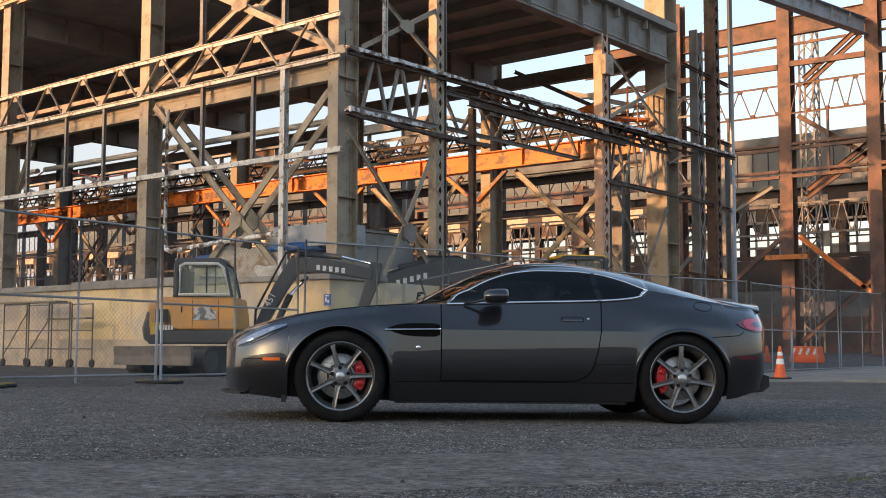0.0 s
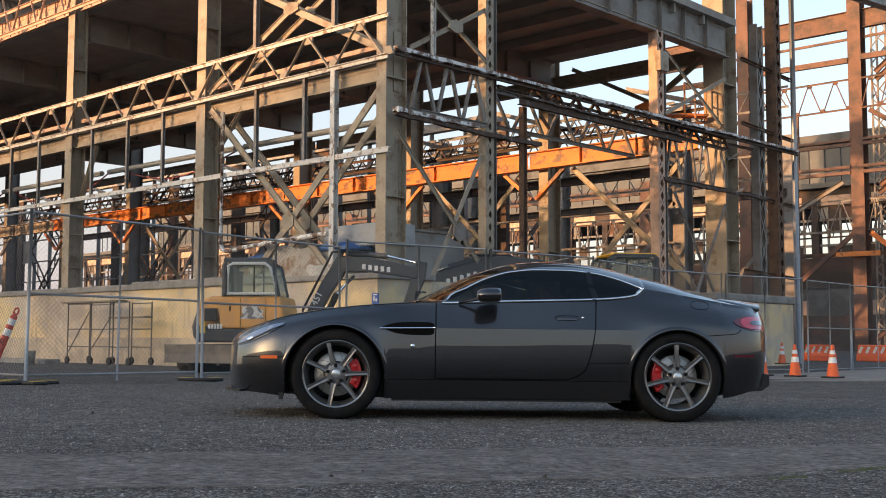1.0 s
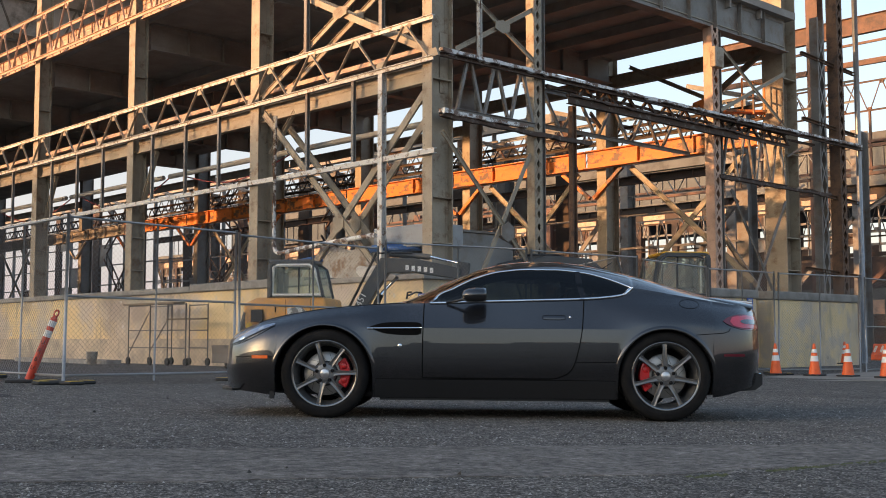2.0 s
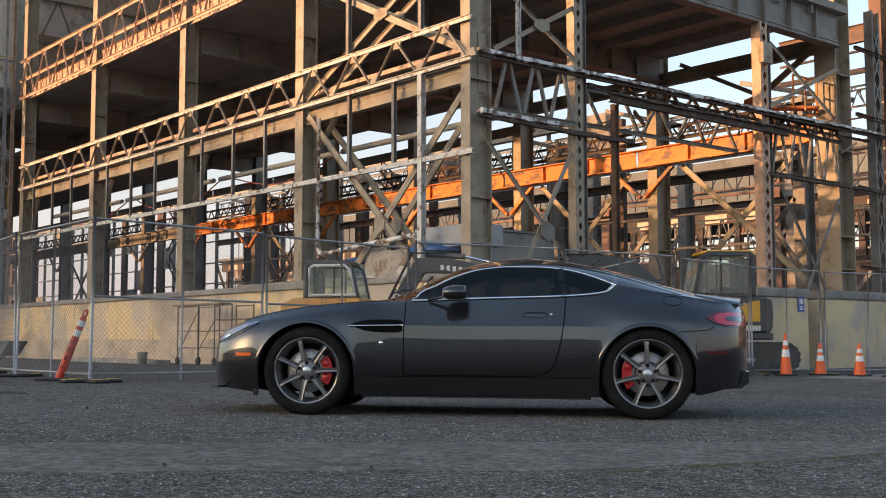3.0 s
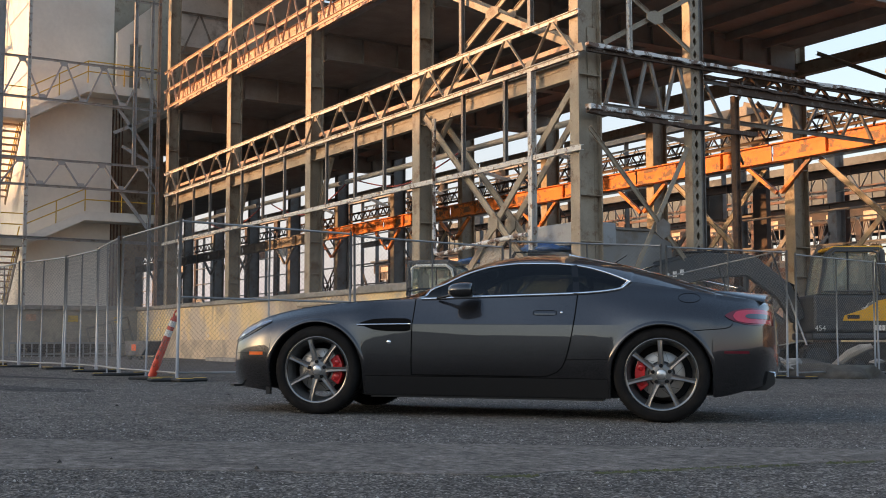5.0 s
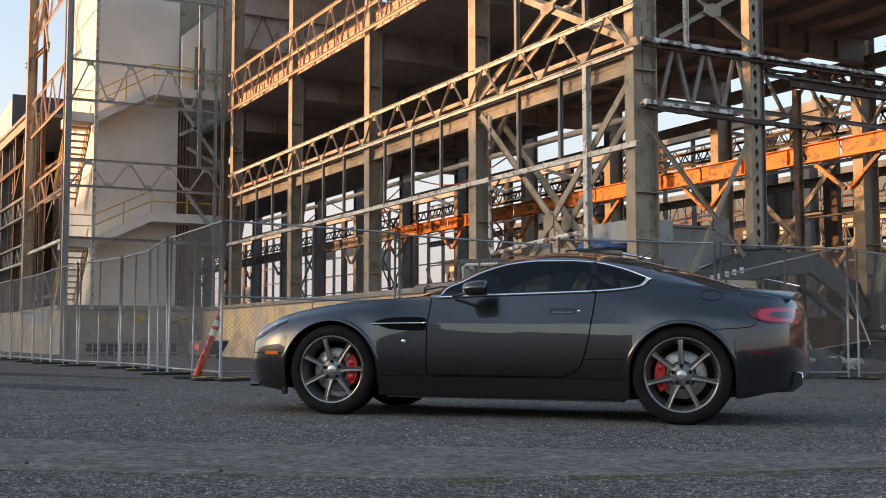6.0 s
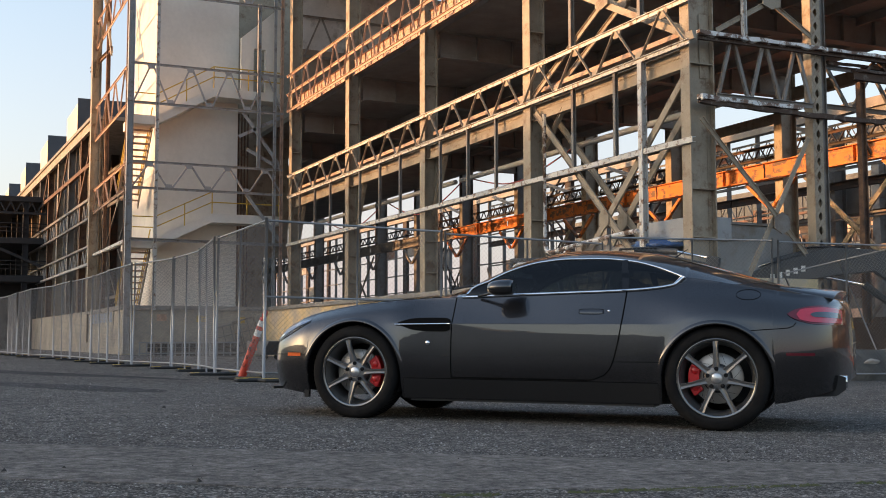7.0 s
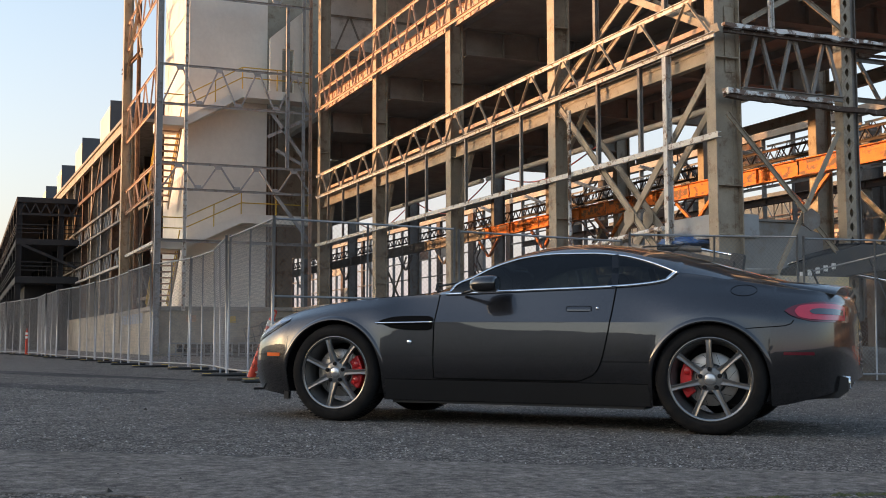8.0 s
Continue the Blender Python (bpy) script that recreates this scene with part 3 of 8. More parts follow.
# rails and the broken walkway truss
DARKRUST = material("dark_flaking_rust", (0.085, 0.052, 0.038), 0.85, 0, 0.4, 3.0, (0.20, 0.17, 0.145), 0.40, 0.06, 5.0, 0.5, 30)
ragged((-18.08, 19.0, 7.57), (-17.95, 40.0, 7.63), 0.17, 0.08, PEELWHITE, seed=2)
strut((-18.1, 19.0, 7.45), (-17.97, 40.0, 7.51), 0.10, 0.12, DARKRUST, "rail", "channel")
ragged((-18.05, 19.0, 6.08), (-18.05, 22.0, 6.07), 0.2, 0.09, PEELWHITE, seed=5)
ragged((-18.08, 19.0, 5.98), (-18.08, 24.6, 5.93), 0.14, 0.10, DARKRUST, seed=6)
strut((-18.0, 23.6, 7.0), (-17.95, 31.8, 7.0), 0.14, 0.22, DARKRUST, "walkway_beam", "i")
ragged((-18.0, 23.6, 7.13), (-17.95, 31.8, 7.13), 0.2, 0.05, DARKRUST, "walkway_edge", 8)
ragged((-18.1, 30.9, 5.66), (-17.95, 37.6, 5.63), 0.15, 0.09, DARKRUST, seed=9)
ragged((-18.25, 23.0, 7.33), (-18.2, 37.0, 7.35), 0.08, 0.07, DARKRUST, seed=11)
truss((-18.1, 19.5), (-18.1, 22.35), 6.15, 7.5, 3, GREYSTEEL, GREYSTEEL, gusset=False, name="end_truss")
truss((-18.12, 24.0), (-18.12, 35.2), 7.08, 7.52, 12, DARKRUST, DARKRUST, gusset=False, name="end_truss")
truss((-18.2, 31.2), (-18.2, 35.1), 5.7, 7.5, 4, DARKRUST, GREYSTEEL, gusset=False, name="end_truss")
truss((-18.9, 22.8), (-18.9, 30.5), 6.4, 7.4, 5, GREYSTEEL, GREYSTEEL, gusset=False, name="end_truss")
for x in (-18.15,):
    strut((x, 19.1, 5.6), (x, 22.4, 2.25), 0.04, 0.115, TAN, "brace", "channel")
    strut((x - 0.03, 22.3, 5.4), (x - 0.03, 20.2, 1.7), 0.04, 0.115, TAN, "brace", "channel")
    strut((x, 19.3, 9.6), (x, 22.5, 7.8), 0.04, 0.12, TAN, "brace", "channel")
    strut((x - 0.03, 19.6, 7.7), (x - 0.03, 22.5, 9.3), 0.04, 0.12, TAN, "brace", "channel")
    strut((x, 31.2, 9.8), (x, 35.0, 7.7), 0.04, 0.12, TAN, "brace", "channel")
    strut((x - 0.03, 31.2, 7.8), (x - 0.03, 35.1, 9.6), 0.04, 0.12, TAN, "brace", "channel")
    strut((x, 31.6, 5.3), (x, 34.0, 2.1), 0.04, 0.11, GREYSTEEL, "brace", "channel")
    strut((x - 0.03, 35.0, 5.2), (x - 0.03, 33.0, 2.1), 0.04, 0.11, GREYSTEEL, "brace", "channel")
# bent and broken members left hanging along the end elevation
hang = random.Random(31)
for k in range(9):
    y = hang.uniform(24.0, 36.0)
    z = hang.uniform(5.6, 7.4)
    x = -18.2 - hang.uniform(0.0, 0.6)
    ln, tilt_ = hang.uniform(0.4, 1.1), hang.uniform(-0.9, 0.9)
    strut((x, y, z), (x + hang.uniform(-0.4, 0.4), y + ln * math.cos(tilt_), z + ln * math.sin(tilt_)), 0.05, hang.choice((0.06, 0.08, 0.11)), hang.choice((RUST, RUST, TAN, GREYSTEEL, REDTAN)), "bent_member", hang.choice(("bar", "angle", "channel")))
strut((-18.9, 35.9, 10.72), (-33.5, 35.9, 10.78), 0.3, 0.5, TAN, "beam", "i")
strut((-25.0, 35.5, 11.1), (-21.3, 35.5, 9.2), 0.08, 0.15, TAN, "brace", "channel")
strut((-21.9, 35.55, 9.0), (-18.9, 35.55, 10.8), 0.1, 0.2, TAN, "brace", "channel")
plate((-21.6, 35.4, 9.1), 0.55, ORANGE, squash=0.4)
plate((-18.12, 21.35, 3.3), 0.26, GREYSTEEL, "yz")
plate((-18.12, 21.2, 8.55), 0.3, TAN, "yz", squash=0.6)
strut((-18.1, 20.35, 7.6), (-18.1, 20.35, 12), 0.1, 0.1, PEELED, "hanger", "i", (0, 1, 0))

# second row of columns and the orange crane girder
for k, x in enumerate((-18.75, -26.3, -33.9, -41.5, -49.1, -56.7, -64.3, -71.9, -79.5, -87.1, -94.7, -102.3, -109.9, -117.5)):
    i_column(x, Y2, -0.4, 16.0, TAN if k < 5 else GREYSTEEL, 0.8 if k == 0 else 0.46, 0.9 if k == 0 else 0.8, k < 2)
for k in range(14):
    xa, xb = -19.2 - 7.6 * k, -26.7 - 7.6 * k
    # bays past the sixth turn dark, standing for the girder's unlit stretch
    bay_tone = ORANGE if k < 6 else DECKDARK
    truss((xa, 36.6), (xb, 36.6), 8.5, 9.0, 9, SHADEBROWN, SHADEBROWN, gusset=False, name="walkway_truss")
    if k > 1:
        strut((xa, 36.9, 10.25), (xb, 36.9, 10.25), 0.2, 0.42, TAN, "beam", "i")
    girder((xa, 34.95), (xb, 34.95), 7.22, 7.92, bay_tone, 0.36, 2.5, "crane_girder", 0.04)
    strut((xb + 0.1, 35.2, 6.1), (xb + 1.5, 35.2, 7.2), 0.14, 0.14, bay_tone, "knee_brace")
    strut((xb - 0.1, 35.2, 6.1), (xb - 1.5, 35.2, 7.2), 0.14, 0.14, bay_tone, "knee_brace")
    if k not in (0, 1, 4, 8):
        continue
    strut((xb + 1.7, 35.5, 7.2), (xb + 6.9, 35.5, 2.6), 0.06, 0.22, TAN, "brace", "channel")
    strut((xa - 0.9, 35.6, 7.2), (xa - 5.5, 35.6, 2.8), 0.06, 0.2, TAN, "brace", "channel")
# ragged end of the girder bracket with its orange guard rail
strut((-20.0, 33.6, 8.35), (-18.9, 35.0, 8.35), 0.5, 0.08, ORANGE, "bracket")
for y in (33.6, 34.3, 35.0):
    strut((-18.9, y, 8.2), (-18.9, y, 9.3), 0.05, 0.05, ORANGE, "guard_post")
for z in (8.75, 9.3):
    strut((-18.9, 33.6, z), (-18.9, 35.0, z), 0.05, 0.05, ORANGE, "guard_rail")
# roof beams between the first two rows at high level, seen above the deck edge
for z in (9.75,):
    girder((-26.0, 52.0), (-22.9, 69.9), 19.6, 20.6, BLUESTEEL, 0.6, 2.0, "tie_girder")
# rusty mast and grey pipe past the big column
lattice_column(RX, 38.7, -0.3, 16.0, RUST, 0.42, 0.4)
lattice_column(RX - 0.1, 37.6, -0.3, 12.0, GREYSTEEL, 0.5, 0.3, 0.9)
strut((RX + 0.1, 40.1, -0.3), (RX + 0.1, 40.1, 17.0), 0.2, 0.2, GALV, "pipe", "pipe")
for z in (3.0, 5.7, 8.2, 10.5):
    strut((RX, 36.2, z), (RX, 40.0, z - 0.15), 0.1, 0.12, RUST, "rail", "channel")

# third and fourth rows, far inside
YF = 70.0
FARX = [-16.8, -22.55, -28.2, -36, -44, -52, -60, -68, -76, -84]
for x in FARX:
    i_column(x, YF, -0.4, 24 if x > -40 else 12, FARRUST, 0.85, 0.8, False)
for x0, x1 in zip(FARX, FARX[1:]):
    if x0 > -40:
        truss((x0 - 0.4, YF), (x1 + 0.4, YF), 15.25, 17.15, 4, FARRUST, FARRUST, name="far_truss")
        girder((x0 - 0.4, YF + 0.5), (x1 + 0.4, YF + 0.5), 20.5, 21.7, FARRUST, 0.4, 0, "far_girder")
        strut((x0 - 0.4, YF, 18.4), (x1 + 0.4, YF, 18.5), 0.25, 0.35, FARRUST, "far_rail")
        strut((x0 - 0.4, YF + 0.5, 19.9), (x1 + 0.4, YF + 0.5, 19.9), 0.12, 0.16, FARRUST, "far_rail")
        strut((x0 - 0.4, YF, 13.25), (x1 + 0.4, YF, 13.25), 0.15, 0.16, FARRUST, "far_rail")
        strut((x0 - 0.4, YF, 12.95), (x1 + 0.4, YF, 12.95), 0.2, 0.2, FARRUST, "far_rail")
        for f in (0.5,):
            strut((x0 + (x1 - x0) * f, YF, 11.2), (x0 + (x1 - x0) * f, YF, 15.2), 0.14, 0.14, FARRUST, "hanger", "i", (0, 1, 0))
    for z in (11.15, 11.5):
        strut((x0 - 0.4, YF, z), (x1 + 0.4, YF, z), 0.2, 0.2, FARRUST, "far_rail")
    truss((x0 - 0.4, YF + 0.5), (x1 + 0.4, YF + 0.5), 7.5, 9.45, 4, GREYSTEEL, GREYSTEEL, name="far_truss")
    truss((x0 - 0.4, YF + 6.5), (x1 + 0.4, YF + 6.5), 7.7, 9.9, 5, SHADEBROWN, SHADEBROWN, gusset=False, name="far_truss")
    strut((x0 - 0.4, YF + 6.0, 6.4), (x1 + 0.4, YF + 6.0, 6.4), 0.2, 0.3, SHADEBROWN, "far_rail")
for k in range(7):
    xa = -26.4 - 7.6 * k
    truss((xa, 56.9), (xa - 7.4, 56.9), 13.1, 14.2, 5, GREYSTEEL, GREYSTEEL, gusset=False, name="inner_truss")
    truss((xa, 45.3), (xa - 7.4, 45.3), 10.7, 11.5, 6, GREYSTEEL, GREYSTEEL, gusset=False, name="inner_truss")
    for z in (5.0, 6.6, 9.15):
        strut((xa, 45.2, z), (xa - 7.4, 45.2, z), 0.08, 0.1, GREYSTEEL, "inner_rail")
# lattice mast behind the far row
for q in ((-0.5, -0.5), (0.5, -0.5), (0.5, 0.5), (-0.5, 0.5)):
    strut((-29.6 + q[0], 78 + q[1], -0.3), (-29.6 + q[0], 78 + q[1], 23.2), 0.12, 0.12, GREYSTEEL, "mast_leg")
for k in range(19):
    z = 0.6 + 1.2 * k
    for a, b in (((-0.5, -0.5), (0.5, -0.5)), ((0.5, -0.5), (0.5, 0.5))):
        strut((-29.6 + a[0], 78 + a[1], z), (-29.6 + b[0], 78 + b[1], z + 1.1), 0.08, 0.08, GREYSTEEL, "mast_lacing")
        strut((-29.6 + b[0], 78 + b[1], z), (-29.6 + a[0], 78 + a[1], z + 1.1), 0.08, 0.08, GREYSTEEL, "mast_lacing")
for y in (45.5, 56.5):
    for x in (-26.4, -34, -41.6, -49.2) if y > 50 else (-26.4, -41.6, -56.8, -72):
        i_column(x, y, -0.4, 11.5, GREYSTEEL, 0.6, 0.8, False)
    girder((-26.4, y), (-80, y), 8.2, 8.6, SHADEBROWN, 0.3, 2.5, "inner_girder")
    for k in range(6):
        truss((-26.4 - 7.6 * k, y + 0.2), (-34 - 7.6 * k, y + 0.2), 9.3, 10.6, 4, GREYSTEEL, GREYSTEEL, gusset=False, name="inner_truss")
        strut((-26.6 - 7.6 * k, y, 6.9), (-31.8 - 7.6 * k, y, 1.4), 0.08, 0.22, GREYSTEEL, "brace", "channel")
for a, b, mat_ in (((-27.4, 15.1), (-22.9, 12.0), FARRUST), ((-26.8, 10.2), (-22.8, 12.9), FARRUST), ((-26.9, 9.7), (-22.8, 12.35), FARRUST), ((-27.5, 7.3), (-23.0, 3.55), ORANGE), ((-27.4, 0.5), (-23.0, 4.3), FARRUST),
                   ((-26.95, 17.4), (-23.3, 20.2), FARRUST), ((-26.9, 16.9), (-23.2, 19.7), FARRUST), ((-28.6, 7.3), (-33.4, 3.4), FARRUST), ((-35.5, 7.3), (-29.2, 10.6), GREYSTEEL)):
    strut((a[0], YF + 0.2, a[1]), (b[0], YF + 0.2, b[1]), 0.15, 0.3, mat_, "brace", "channel")
strut((-29.6, YF - 0.2, 5.95), (-26.8, YF - 0.2, 5.93), 0.2, 0.3, ORANGE, "bracket")

# glazed back wall of the second aisle: low wall, mullions and a deep header
back = thing("glazed_wall", "dark low wall with tall empty window frames at the back of the aisle", "wall", kind="structure")
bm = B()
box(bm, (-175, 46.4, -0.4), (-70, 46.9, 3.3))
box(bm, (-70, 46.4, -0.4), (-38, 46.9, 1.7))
part("low_wall", bm, SHADEBROWN, back)
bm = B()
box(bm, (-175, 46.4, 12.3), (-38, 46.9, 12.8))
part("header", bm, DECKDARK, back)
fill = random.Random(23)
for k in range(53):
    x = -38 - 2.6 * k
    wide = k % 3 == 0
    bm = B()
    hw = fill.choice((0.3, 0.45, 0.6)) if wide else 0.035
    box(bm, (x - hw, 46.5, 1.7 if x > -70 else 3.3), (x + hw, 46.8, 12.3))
    part("mullion" if not wide else "pier", bm, SHADEBROWN if wide else GREYSTEEL, back)
for k in range(52):
    for za, zb in ((3.35, 5.25), (5.35, 6.95), (7.05, 8.75), (8.85, 10.5), (10.6, 12.3)):
        if fill.random() < 0.10:
            bm = B()
            box(bm, (-38 - 2.6 * k - 2.5, 46.6, za), (-38 - 2.6 * k - 0.1, 46.65, zb))
            part("panel", bm, fill.choice((DECKDARK, SHADEBROWN, GREYSTEEL)), back)
for z in (5.3, 7.0, 8.8, 10.55):
    bm = B()
    box(bm, (-175, 46.55, z - 0.05), (-38, 46.75, z + 0.05))
    part("transom", bm, GREYSTEEL, back)
def x_lattice(x0, x1, y, z0, z1, mat):
    """Two crossing lattice members between a pair of columns, each of two angles with zigzag lacing."""
    for a, b in (((x0, z0), (x1, z1)), ((x0, z1), (x1, z0))):
        ob = new("lattice_brace")
        ob.parent = mill
        d = Vector((b[0] - a[0], 0, b[1] - a[1]))
        n = Vector((-d.z, 0, d.x)).normalized() * 0.3
        A, C = Vector((a[0], y, a[1])), Vector((b[0], y, b[1]))
        for sg in (-1, 1):
            bm = B()
            bar(bm, A + n * sg, C + n * sg, 0.08, 0.1, up=n)
            part("chord", bm, mat, ob)
        bm = B()
        m = 9
        for k in range(m):
            p, q = A + d * (k / m), A + d * ((k + 1) / m)
            bar(bm, p - n if k % 2 else p + n, q + n if k % 2 else q - n, 0.05, 0.07, up=(0, 1, 0))
        part("lacing", bm, mat, ob)


for x0, x1 in ((-80.6, -76.0), (-66.5, -61.5), (-52.5, -48.0)):
    x_lattice(x0, x1, 41.5, 2.2, 7.0, SHADEBROWN)
    x_lattice(x0, x1, 41.5, 7.4, 11.2, SHADEBROWN)
# crossing struts and loose members in the dim aisle
for k in range(9):
    x = -21 - 7.6 * k
    strut((x, 41.0, 9.8), (x - 5.2, 41.0, 11.4), 0.12, 0.2, DECKDARK, "brace", "channel")
    if k % 3 == 0:
        strut((x - 3.8, 40.4, 5.8), (x - 0.6, 40.4, 1.2), 0.08, 0.2, GREYSTEEL, "brace", "channel")

# ---- the car ----
def paint_material():
    """Dark metallic base with fine flake under a clear coat."""
    m = material("graphite_metallic_paint", (0.046, 0.0455, 0.049), 0.3, 0.85, 0.05, 1.0, bump=0.0, coat=1.0)
    n, l = m.node_tree.nodes, m.node_tree.links
    b = n["Principled BSDF"]
    b.inputs["Coat IOR"].default_value, b.inputs["Coat Roughness"].default_value = 1.6, 0.015
    flake, tc, sep, rg = n.new("ShaderNodeTexVoronoi"), n.new("ShaderNodeTexCoord"), n.new("ShaderNodeSeparateColor"), n.new("ShaderNodeMapRange")
    flake.inputs["Scale"].default_value = 900
    rg.inputs["To Min"].default_value, rg.inputs["To Max"].default_value = 0.20, 0.34
    l.new(tc.outputs["Object"], flake.inputs["Vector"])
    l.new(flake.outputs["Color"], sep.inputs[0])
    l.new(sep.outputs[0], rg.inputs["Value"])
    l.new(rg.outputs[0], b.inputs["Roughness"])
    return m


PAINT = paint_material()
BLACKTRIM = material("black_plastic_trim", (0.012, 0.012, 0.013), 0.45, 0, 0.2, 10, bump=0.1)
BLACKGLOSS = material("gloss_black", (0.008, 0.008, 0.009), 0.15, 0, 0.1, 10, bump=0)
GAP = material("shut_line_dark", (0.004, 0.004, 0.004), 0.8, 0, 0.1, 10, bump=0)
GAP.node_tree.nodes["Principled BSDF"].inputs["Specular IOR Level"].default_value = 0.08
CHROME = material("bright_trim", (0.85, 0.87, 0.9), 0.16, 1.0, 0.04, 10, bump=0)
RUBBER = material("tyre_rubber", (0.007, 0.007, 0.0075), 0.82, 0, 0.3, 12, (0.018, 0.017, 0.016), 0.4, 0.15, 6, 0.2, 120)
RUBBER.node_tree.nodes["Principled BSDF"].inputs["Specular IOR Level"].default_value = 0.22
RIMDARK = material("graphite_alloy", (0.20, 0.198, 0.195), 0.38, 0.65, 0.1, 6, bump=0.03)
RIMBRIGHT = material("polished_alloy", (0.20, 0.20, 0.20), 0.22, 0.95, 0.08, 6, bump=0.02)
DISC = material("brake_disc_steel", (0.42, 0.40, 0.37), 0.42, 0.8, 0.15, 20, bump=0.05)
RED = material("red_caliper_paint", (0.55, 0.012, 0.014), 0.35, 0, 0.1, 12, bump=0.05, coat=0.4)
TINT = glass_material("tinted_glass", (0.24, 0.27, 0.27), 0.0, 1.5)
CLEAR = glass_material("clear_lens", (0.8, 0.82, 0.85), 0.0, 1.45)
REDLENS = material("red_lens", (0.13, 0.005, 0.014), 0.12, 0, 0.1, 20, bump=0.0, coat=1.0)
PINKLENS = material("pink_lamp_core", (0.56, 0.03, 0.06), 0.2, 0, 0.1, 30, bump=0.0, coat=1.0)
AMBER = material("amber_lens", (0.75, 0.13, 0.02), 0.2, 0, 0.1, 20, bump=0.0, coat=0.6)
LEATHER = material("dark_leather", (0.03, 0.028, 0.026), 0.55, 0, 0.2, 8, bump=0.2)
SILVER = material("satin_silver", (0.6, 0.6, 0.6), 0.3, 0.9, 0.08, 10, bump=0.03)


def curve_of(pairs):
    """A smooth curve through (position, value) pairs."""
    xs_, ys_ = np.array([p[0] for p in pairs], float), np.array([p[1] for p in pairs], float)
    h = np.diff(xs_)
    s = np.diff(ys_) / h
    m = np.zeros(len(xs_))
    m[0], m[-1] = s[0], s[-1]
    for i in range(1, len(xs_) - 1):
        if s[i - 1] * s[i] > 0:
            w1, w2 = 2 * h[i] + h[i - 1], h[i] + 2 * h[i - 1]
            m[i] = (w1 + w2) / (w1 / s[i - 1] + w2 / s[i])

    def f(x):
        x = min(max(x, xs_[0]), xs_[-1])
        i = min(int(np.searchsorted(xs_, x, side="right")) - 1, len(h) - 1)
        t = (x - xs_[i]) / h[i]
        return float((2 * t**3 - 3 * t**2 + 1) * ys_[i] + (t**3 - 2 * t**2 + t) * h[i] * m[i] + (-2 * t**3 + 3 * t**2) * ys_[i + 1] + (t**3 - t**2) * h[i] * m[i + 1])
    return f


# x runs back from the front axle, v out from the centre line, z up from the ground
C_W = curve_of([(-0.895, 0.02), (-0.87, 0.28), (-0.82, 0.49), (-0.77, 0.615), (-0.70, 0.715), (-0.6, 0.80), (-0.4, 0.872), (0, 0.905), (0.35, 0.898), (0.7, 0.875),
                (1.3, 0.868), (1.9, 0.888), (2.2, 0.912), (2.6, 0.933), (2.95, 0.912), (3.1, 0.872), (3.25, 0.80), (3.34, 0.69), (3.40, 0.53), (3.45, 0.28), (3.475, 0.02)])
C_VB = curve_of([(-0.895, 0.01), (-0.86, 0.25), (-0.78, 0.50), (-0.70, 0.59), (-0.55, 0.665), (-0.25, 0.72), (0, 0.74), (0.44, 0.742), (0.815, 0.766), (1.5, 0.783), (2.0, 0.776),
                 (2.2, 0.766), (2.38, 0.715), (2.6, 0.71), (2.8, 0.715), (3.0, 0.705), (3.2, 0.655), (3.32, 0.56), (3.40, 0.42), (3.45, 0.2), (3.475, 0.01)])
C_ZB = curve_of([(-0.895, 0.55), (-0.86, 0.575), (-0.78, 0.605), (-0.70, 0.65), (-0.567, 0.71), (-0.475, 0.745), (-0.25, 0.797), (0, 0.836), (0.21, 0.858), (0.44, 0.874), (0.62, 0.882),
                 (0.815, 0.884), (1.13, 0.896), (1.56, 0.910), (1.99, 0.926), (2.2, 0.944), (2.31, 0.966), (2.38, 1.015), (2.5, 1.0), (2.7, 0.967), (2.9, 0.935), (3.1, 0.905), (3.25, 0.888),
                 (3.34, 0.875), (3.40, 0.84), (3.45, 0.72), (3.475, 0.6)])
C_VS = curve_of([(-0.895, 0.01), (-0.86, 0.25), (-0.78, 0.50), (-0.70, 0.59), (-0.55, 0.665), (-0.25, 0.72), (0, 0.74), (0.44, 0.742), (0.815, 0.766), (1.5, 0.783), (2.0, 0.776),
                 (2.3, 0.764), (2.6, 0.755), (2.8, 0.735), (3.0, 0.705), (3.2, 0.655), (3.32, 0.56), (3.40, 0.42), (3.45, 0.2), (3.475, 0.01)])
C_ZS = curve_of([(-0.895, 0.55), (-0.86, 0.575), (-0.78, 0.605), (-0.70, 0.65), (-0.567, 0.71), (-0.475, 0.745), (-0.25, 0.797), (0, 0.836), (0.21, 0.858), (0.44, 0.874), (0.62, 0.882),
                 (0.815, 0.884), (1.13, 0.896), (1.56, 0.910), (1.99, 0.926), (2.3, 0.944), (2.5, 0.950), (2.7, 0.946), (2.9, 0.930), (3.1, 0.905), (3.25, 0.888),
                 (3.34, 0.875), (3.40, 0.84), (3.45, 0.72), (3.475, 0.6)])
C_ZR = curve_of([(-0.9, 0.0), (0.8, 0.70), (0.815, 0.886), (0.985, 1.006), (1.162, 1.092), (1.34, 1.143), (1.56, 1.165), (1.78, 1.164), (2.0, 1.143), (2.17, 1.100), (2.346, 1.032), (2.38, 1.017), (2.5, 0.6), (3.5, 0.2)])
C_VR = curve_of([(0.815, 0.764), (0.985, 0.708), (1.162, 0.662), (1.34, 0.618), (1.56, 0.597), (1.78, 0.597), (2.0, 0.612), (2.17, 0.645), (2.346, 0.70), (2.38, 0.713)])
